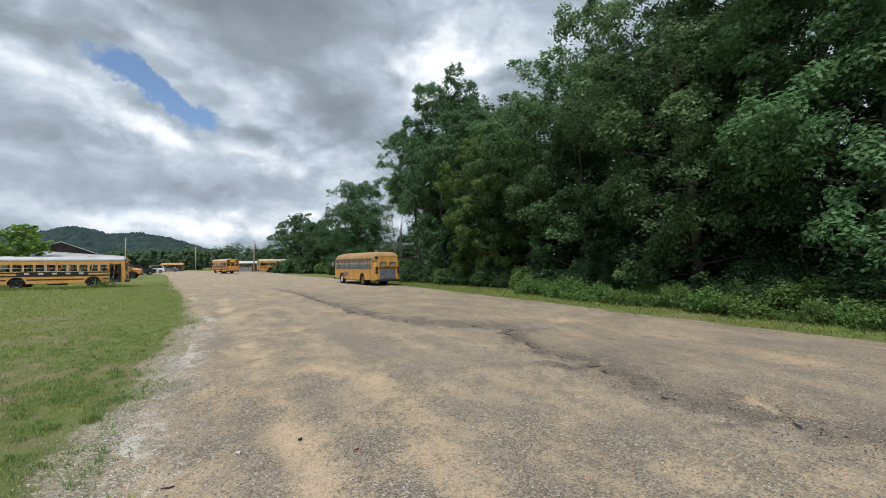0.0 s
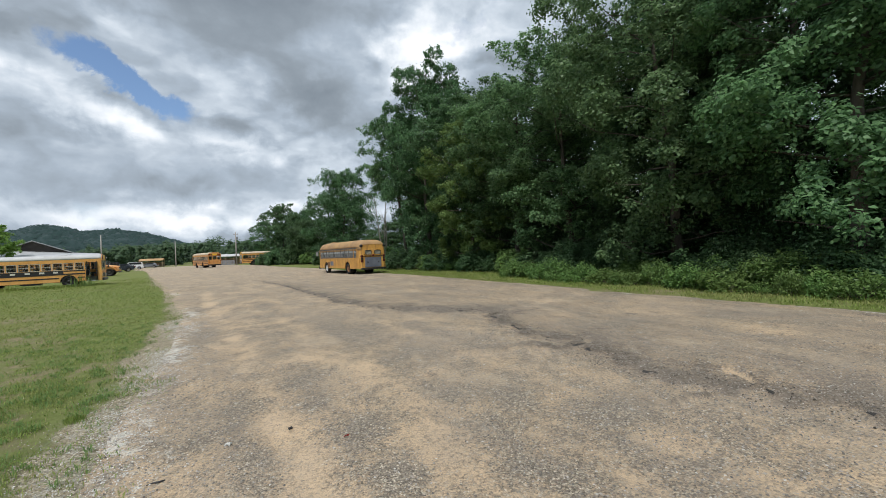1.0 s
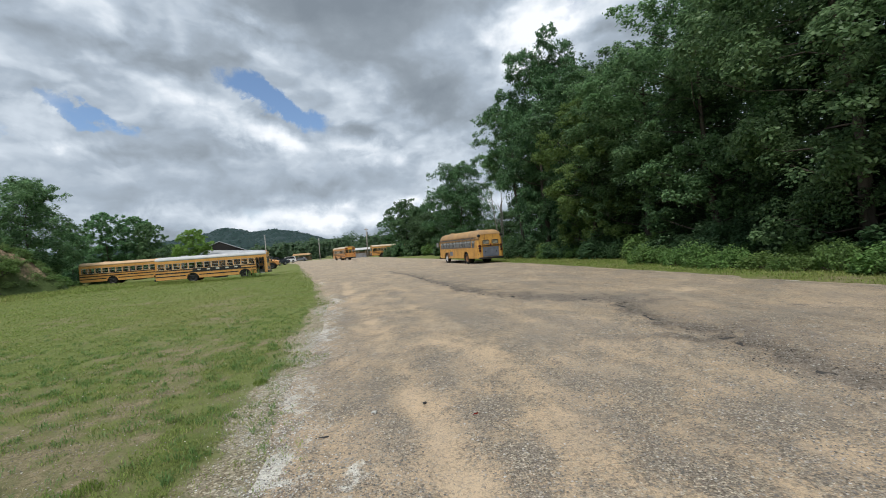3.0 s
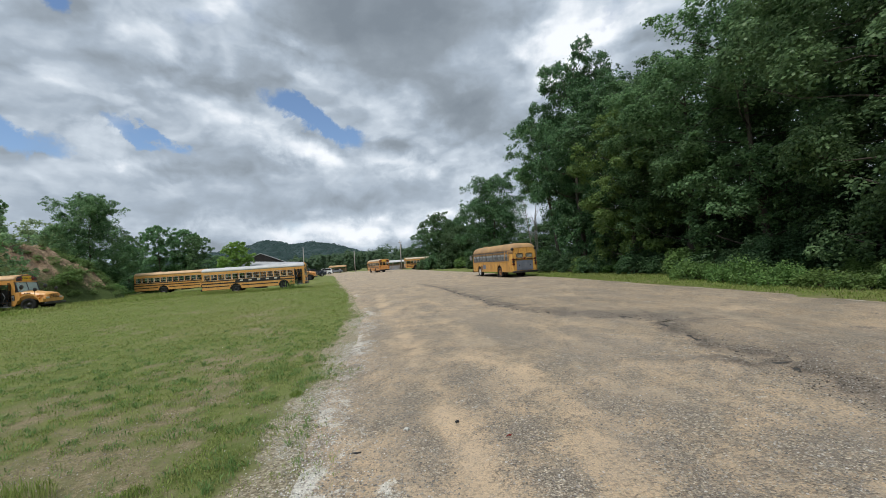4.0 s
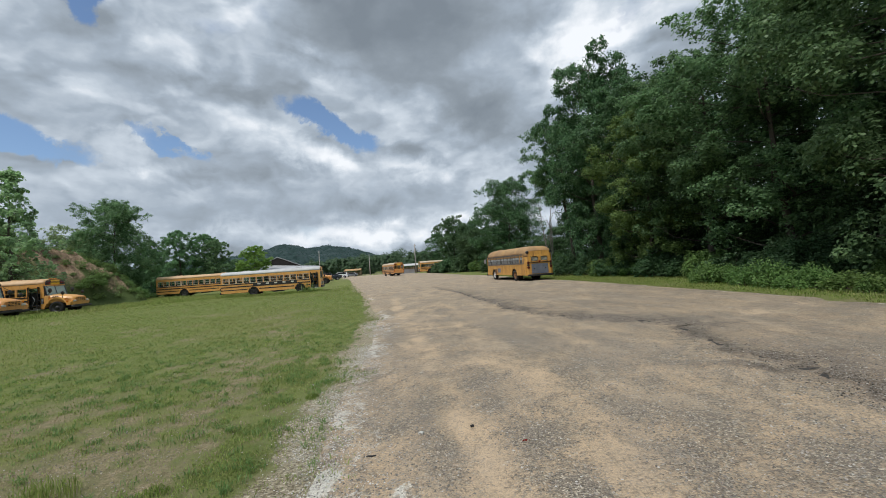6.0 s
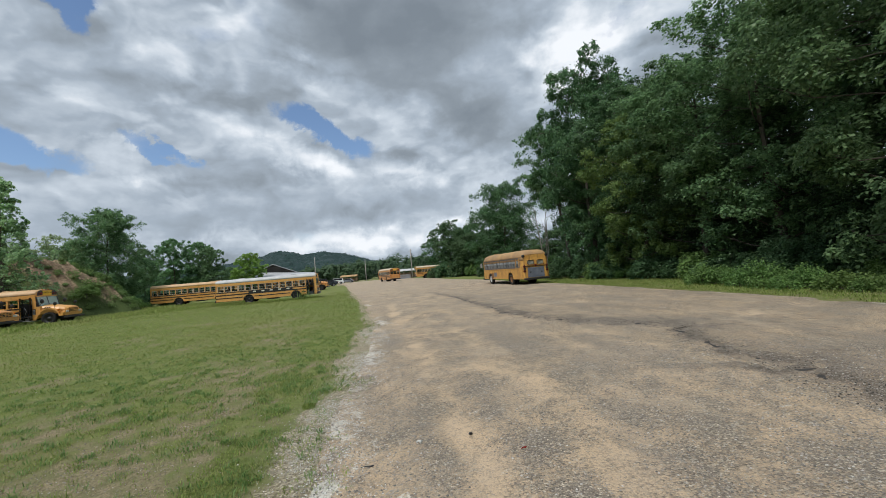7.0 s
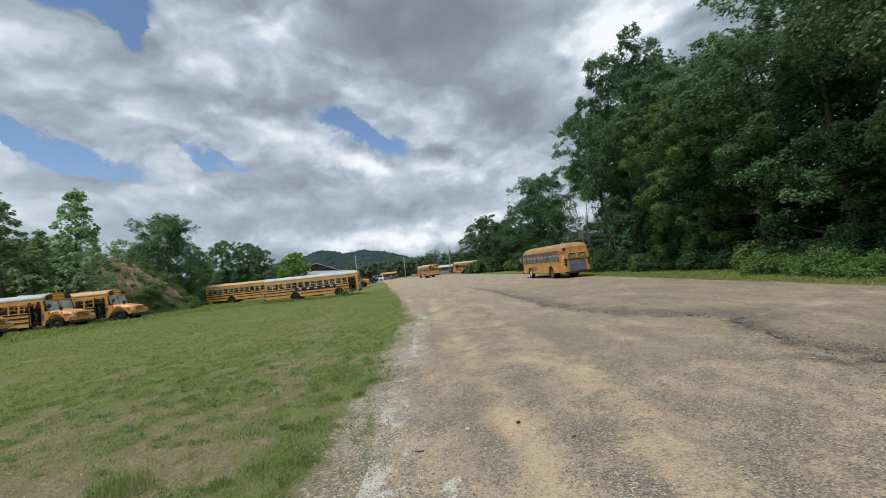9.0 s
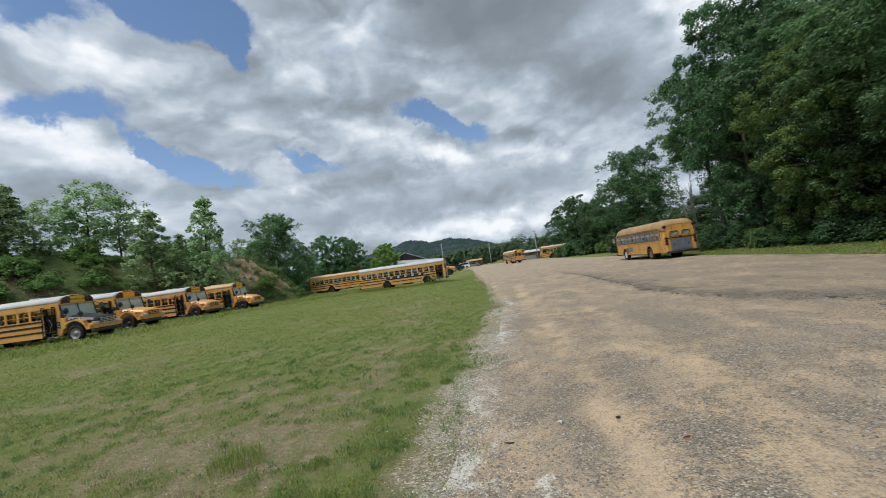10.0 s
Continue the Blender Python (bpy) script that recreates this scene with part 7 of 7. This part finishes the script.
def ridge():
    rng = np.random.default_rng(81)
    az = np.linspace(-75, 40, 560)
    crest = np.interp(az, [-75, -40, -30, -26, -24.1, -23, -21.7, -20, -19, -17.5, -15.7, -13.8, -11.6, -9.6, -7, 0, 40], [2.2, 2.5, 3.0, 3.4, 3.75, 4.1, 4.3, 4.15, 3.8, 3.8, 3.85, 3.6, 3.1, 2.6, 2.1, 1.5, 1.4])
    rows = []
    for k, f in enumerate(np.linspace(0, 1, 60)):
        d = 650 + 700 * f
        e = np.sin(f * math.pi * 0.62) ** 1.2
        rows.append(np.stack([d * np.sin(np.radians(az)), d * np.cos(np.radians(az)), (1350 * 0.96 * np.tan(np.radians(crest - 0.5))) * e / np.sin(math.pi * 0.62) ** 1.2 - 6], -1))
    P = np.array(rows)
    P[..., 2] += (value_noise(P[..., 0], P[..., 1], 0.02, 82, 3) - 0.5) * 6 + (value_noise(P[..., 0], P[..., 1], 0.07, 84, 2) - 0.5) * 13
    P[0, :, 2] = -3
    nr, nc = P.shape[:2]
    i, j = np.meshgrid(np.arange(nr - 1), np.arange(nc - 1), indexing="ij")
    q = np.stack([i * nc + j, i * nc + j + 1, (i + 1) * nc + j + 1, (i + 1) * nc + j], -1).reshape(-1, 4)
    me = mesh_from("hillside", P.reshape(-1, 3).tolist(), q.tolist(), True)
    me.materials.append(MAT["leaf_ridge_haze"])
    tagged(new("hillside", me), "long low wooded hill behind the lot", "hill", kind="structure")
    n = 30000
    a, f = rng.uniform(0, nc - 1.001, n), (nr - 1.001) * rng.uniform(0.0, 1.0, n) ** 0.8
    ai, fi = a.astype(int), f.astype(int)
    u, v = (a - ai)[:, None], (f - fi)[:, None]
    pos = (P[fi, ai] * (1 - u) + P[fi, ai + 1] * u) * (1 - v) + (P[fi + 1, ai] * (1 - u) + P[fi + 1, ai + 1] * u) * v
    pos[:, 2] += rng.uniform(-1, 2, n) * (0.5 + value_noise(pos[:, 0], pos[:, 1], 0.03, 83, 2))
    nrm = rng.normal(0, 0.07, (n, 3)) + np.array([0, -0.6, 0.8])
    nrm /= np.linalg.norm(nrm, axis=1, keepdims=True)
    tagged(new("hill_woods", quads_mesh("hill_woods", leaf_quads(pos, nrm, 5.0, 4.6, rng), "leaf_ridge_haze")), "tree crowns covering the far hill", "woods", kind="stuff")


far_woods()
ridge()


# ---- grass, weeds and gravel ----
def blades(name, label, x, y, height, width, mat, seed, lift=0.0, category="grass", surface=None, bend=1.0):
    rng = np.random.default_rng(seed)
    n = len(x)
    z = (surface or ground_height)(x, y) - 0.02 + lift
    a = rng.uniform(0, 2 * np.pi, n)
    lean = rng.uniform(0.15, 1.1, n) * height * bend
    ca, sa = np.cos(a), np.sin(a)
    base = np.stack([x, y, z], 1)
    side = np.stack([-sa, ca, np.zeros(n)], 1) * (width / 2)[:, None]
    mid = base + np.stack([ca * lean * 0.3, sa * lean * 0.3, height * 0.6], 1)
    tip = base + np.stack([ca * lean, sa * lean, height * rng.uniform(0.75, 1.0, n)], 1)
    verts = np.stack([base, mid + side, tip, mid - side], 1).reshape(-1, 3)
    return tagged(new(name, quads_mesh(name, verts, mat, 4)), label, category, kind="stuff")


def field_points(n, r0, r1, az0, az1, seed, power=1.0):
    rng = np.random.default_rng(seed)
    r = np.sqrt(rng.uniform(0, 1, n) ** power * (r1 * r1 - r0 * r0) + r0 * r0)
    a = np.radians(rng.uniform(az0, az1, n))
    x, y = r * np.sin(a), r * np.cos(a)
    return x, y, rng


def on_grass(x, y, rng, margin=0.0):
    left = edge_x(LEFT_EDGE, y) - x
    right = x - edge_x(RIGHT_EDGE, y)
    cov = grass_cover(x, y)
    jitter = (value_noise(x, y, 2.6, 95, 3) - 0.5) * 0.7
    sparse = rng.uniform(-0.5, 0.12, len(x))
    far = smoothstep(9, 22, np.hypot(x, y))
    clumps = (0.16 + 1.5 * smoothstep(0.36, 0.64, value_noise(x, y, 4.2, 93, 3))) * (1 - far) + 0.8 * far
    return ((left > margin + grass_line(x, y) + sparse) | (right > margin + jitter * 0.4)) & (rng.uniform(0, 1, len(x)) < cov ** 1.4 * 1.6 * clumps)


def make_grass():
    rng = np.random.default_rng(100)
    n = 300000
    r = np.exp(rng.uniform(math.log(1.8), math.log(62), n))
    a = np.radians(rng.uniform(-78, 6, n))
    x, y = r * np.sin(a), r * np.cos(a)
    ok = on_grass(x, y, rng)
    x, y, r = x[ok], y[ok], r[ok]
    hh = (0.024 + 0.0007 * r) * rng.uniform(0.5, 1.6, len(x)) * (0.55 + 0.9 * value_noise(x, y, 1.4, 92, 3))
    blades("grass", "short green field grass with thin patches", x, y, hh, (0.003 + 0.0011 * r) * rng.uniform(0.7, 1.4, len(x)), "blade", 110)
    # fuller tufts
    tx, ty, rng = field_points(9000, 2.0, 18.0, -76, 4, 104)
    ok = on_grass(tx, ty, rng, 0.1) & (rng.uniform(0, 1, len(tx)) > smoothstep(5, 17, np.hypot(tx, ty)))
    tx, ty = tx[ok], ty[ok]
    k = 22
    r = rng.uniform(0, 1, (len(tx), k)) ** 0.5 * rng.uniform(0.03, 0.13, (len(tx), 1))
    a = rng.uniform(0, 2 * np.pi, r.shape)
    x, y = (tx[:, None] + r * np.cos(a)).ravel(), (ty[:, None] + r * np.sin(a)).ravel()
    tall = np.repeat(rng.uniform(0.04, 0.1, len(tx)), k) * rng.uniform(0.5, 1.1, len(x))
    blades("grass", "darker grass tufts in the field", x, y, tall, 0.007 * rng.uniform(0.7, 1.4, len(x)), "leaf_light", 112)
    # verge between road and wood
    rng = np.random.default_rng(120)
    y = rng.uniform(-4, 60, 70000)
    x = edge_x(RIGHT_EDGE, y) + rng.uniform(-0.1, 4.6, len(y))
    ok = on_grass(x, y, rng)
    x, y = x[ok], y[ok]
    blades("grass", "green grass verge beside the wood", x, y, 0.07 * rng.uniform(0.5, 1.8, len(x)), 0.02 * rng.uniform(0.7, 1.4, len(x)), "blade", 121)
    # dry stalks
    x, y, rng = field_points(16000, 1.8, 10.0, -78, 4, 130)
    ok = (edge_x(LEFT_EDGE, y) - x > -0.1) & (rng.uniform(0, 1, len(x)) < 1.25 - grass_cover(x, y) * 1.3)
    x, y = x[ok], y[ok]
    blades("dry_grass", "pale dry grass stalks", x, y, 0.04 * rng.uniform(0.5, 1.6, len(x)), 0.004 * rng.uniform(0.8, 1.4, len(x)), "straw", 131)
    # long grass round the parked buses and along the foot of the bank
    rng = np.random.default_rng(140)
    y = rng.uniform(2, 56, 34000)
    x = -30 - rng.uniform(-2.5, 16, len(y)) + np.interp(y, [0, 20, 36, 56], [3, 2, -1, 4])
    blades("long_grass", "long uncut grass round the parked buses", x, y, 0.24 * rng.uniform(0.5, 1.6, len(x)), 0.05 * rng.uniform(0.7, 1.4, len(x)), "blade", 141)
    y = rng.normal(0.1, 0.4, 5000)
    s = rng.uniform(-0.6, 11.6, len(y))
    c, q = math.cos(radians(9.5)), math.sin(radians(9.5))
    x, y = -26.8 + s * c + (1.3 + y) * q, 48.7 + s * q - (1.3 + y) * c
    blades("long_grass", "long grass along the white-roofed bus", x, y, 0.2 * rng.uniform(0.3, 1.7, len(x)), 0.045 * rng.uniform(0.7, 1.4, len(x)), "blade", 142)


def weed_tuft(x, y, radius, height, n, seed, label, mat="blade"):
    rng = np.random.default_rng(seed)
    r, a = radius * np.sqrt(rng.uniform(0, 1, n)), rng.uniform(0, 2 * np.pi, n)
    px, py = x + r * np.cos(a), y + r * np.sin(a)
    ob = blades("grass_tuft", label, px, py, height * rng.uniform(0.4, 1.1, n) * (1.1 - 0.5 * r / radius), np.full(n, 0.007), mat, seed + 1, category="grass tuft", bend=0.45)
    return ob


def stones(name, label, x, y, size, mat, seed, surface):
    """Small angular stones, six corners each."""
    rng = np.random.default_rng(seed)
    n = len(x)
    z = surface(x, y)
    d = np.array([(1, 0, 0), (0, 1, 0), (-1, 0, 0), (0, -1, 0), (0, 0, 1), (0, 0, -1)], float)
    v = d[None] * (size[:, None, None] * rng.uniform(0.6, 1.2, (n, 6, 1)))
    v = v * np.array([1, 1, 0.65])
    a = rng.uniform(0, 2 * np.pi, n)
    ca, sa = np.cos(a)[:, None], np.sin(a)[:, None]
    vx, vy = v[..., 0] * ca - v[..., 1] * sa, v[..., 0] * sa + v[..., 1] * ca
    P = np.stack([vx + x[:, None], vy + y[:, None], v[..., 2] + (z + size * 0.25)[:, None]], -1).reshape(-1, 3)
    tri = np.array([(0, 1, 4), (1, 2, 4), (2, 3, 4), (3, 0, 4), (1, 0, 5), (2, 1, 5), (3, 2, 5), (0, 3, 5)])
    F = (np.arange(n)[:, None, None] * 6 + tri[None]).reshape(-1, 3)
    me = mesh_from(name, P.tolist(), F.tolist())
    me.materials.append(MAT[mat])
    return tagged(new(name, me), label, "gravel", kind="stuff")


def make_gravel():
    x, y, rng = field_points(38000, 1.9, 9.0, -40, 72, 150, 1.3)
    left, right = x - edge_x(LEFT_EDGE, y), edge_x(RIGHT_EDGE, y) - x
    sand = np.zeros(len(x))
    for line, w, amount in SANDY:
        d, _ = line_distance(x, y, line)
        sand = np.maximum(sand, amount * np.exp(-(d / w) ** 2))
    ok = (left > 0.1) & (right > 0) & (rng.uniform(0, 1, len(x)) > sand * 1.3) & (value_noise(x, y, 1.3, 151, 3) > 0.3)
    x, y = x[ok], y[ok]
    stones("gravel", "loose brown and grey gravel on the road", x, y, 0.0072 * rng.uniform(0.45, 2.0, len(x)), "stone", 152, road_height)
    rng = np.random.default_rng(153)
    y = rng.uniform(0.5, 16, 15000) ** 1.0
    x = edge_x(LEFT_EDGE, y) + rng.normal(0.34, 0.28, len(y))
    ok = value_noise(x, y, 1.1, 51, 3) + rng.uniform(-0.15, 0.15, len(x)) > 0.5
    x, y = x[ok], y[ok]
    stones("limestone_chips", "white limestone chips along the grass edge", x, y, 0.0055 * rng.uniform(0.5, 2.0, len(x)), "chalk_stone", 154, lambda a, b: np.maximum(road_height(a, b), ground_height(a, b) - 0.02))
    rng = np.random.default_rng(155)
    k = rng.integers(1, len(CRACK) - 3, 3600)
    t = rng.uniform(0, 1, len(k))
    c = np.array(CRACK)
    p = c[k] * (1 - t[:, None]) + c[k + 1] * t[:, None]
    x, y = p[:, 0] + rng.normal(0, 0.2, len(k)), p[:, 1] + rng.normal(0, 0.2, len(k))
    stones("asphalt_crumbs", "dark broken asphalt crumbs along the crack", x, y, 0.008 * rng.uniform(0.4, 2.0, len(x)), "tar_chip", 156, road_height)


def stick(x, y, turn, ln, r, mat, label):
    s = Soup().tube([(-ln / 2, 0, r), (-ln * 0.1, r * 1.2, r * 1.4), (ln * 0.2, -r, r * 1.3), (ln / 2, r, r)], [r * 0.5, r, r * 1.6, r * 0.9], 6)
    t = thing("stick", label, "stick")
    part("twig", s, mat, t)
    t.matrix_world = pose(x, y, float(road_height(np.array([x]), np.array([y]))[0]), 0, 0, turn)


make_grass()
weed_tuft(-3.43, 3.35, 0.26, 0.26, 420, 160, "tall green grass tuft at the bare patch")
weed_tuft(-2.1, 2.75, 0.18, 0.18, 260, 162, "bright green grass tuft near the gravel")
weed_tuft(-3.4, 2.55, 0.4, 0.14, 220, 164, "pale mixed grass tuft with dry stalks", "straw")
weed_tuft(-2.55, 3.4, 0.12, 0.1, 200, 166, "small green grass tuft on bare soil")
weed_tuft(-2.0, 5.75, 0.1, 0.1, 200, 168, "small grass tuft at the gravel edge")
rng = np.random.default_rng(190)
blades("grass_tuft", "tall green weeds at the white-roofed bus's door", -16.6 + rng.normal(0, 0.5, 170), 48.2 + rng.normal(0, 0.25, 170), 0.25 + 1.2 * rng.uniform(0, 1, 170) ** 2.2, np.full(170, 0.045), "leaf_light", 191, category="grass tuft", bend=0.5)
for az, dist, sc in ((-1.3, 92, 1.2), (-0.6, 91, 1.7), (0.1, 90, 2.0), (0.9, 88, 2.2), (1.9, 86, 2.2), (2.9, 84, 2.0)):
    again(b5, *at_bearing(az, dist), 60 * az, sc * 0.72, tall=1.4, label="leafy green shrub beside the far road")
make_gravel()
# clover heads in the field
x, y, rng = field_points(420, 4.0, 26.0, -72, -8, 180)
ok = on_grass(x, y, rng, 0.4)
x, y = x[ok], y[ok]
nrm = np.tile([0.1, -0.3, 1.0], (len(x), 1)) + rng.normal(0, 0.2, (len(x), 3))
nrm /= np.linalg.norm(nrm, axis=1, keepdims=True)
heads = leaf_quads(np.stack([x, y, ground_height(x, y) + 0.05 + 0.001 * np.hypot(x, y)], 1), nrm, 0.016, 0.018, rng)
tagged(new("clover_flowers", quads_mesh("clover_flowers", heads, "pale_patch")), "tiny white clover heads in the grass", "flowers", kind="stuff")
# pebbles on the bare field soil
x, y, rng = field_points(9000, 1.8, 7.0, -78, -20, 170)
ok = (edge_x(LEFT_EDGE, y) - x > 0.1) & (rng.uniform(0, 1, len(x)) < 1.1 - grass_cover(x, y) * 1.5)
stones("pebbles", "small tan pebbles on the bare field soil", x[ok], y[ok], 0.006 * rng.uniform(0.5, 1.8, int(ok.sum())), "stone", 171, lambda a, b: ground_height(a, b) - 0.02)
stick(-0.84, 3.86, 8, 0.13, 0.006, "black", "short dark twig on the gravel")
stick(0.64, 3.95, 30, 0.07, 0.006, "red_lens", "small reddish scrap on the road")
stick(0.16, 4.43, 70, 0.04, 0.01, "black", "small dark chip on the road")
stick(-0.38, 4.3, 15, 0.06, 0.012, "chalk_stone", "pale flat stone on the gravel")
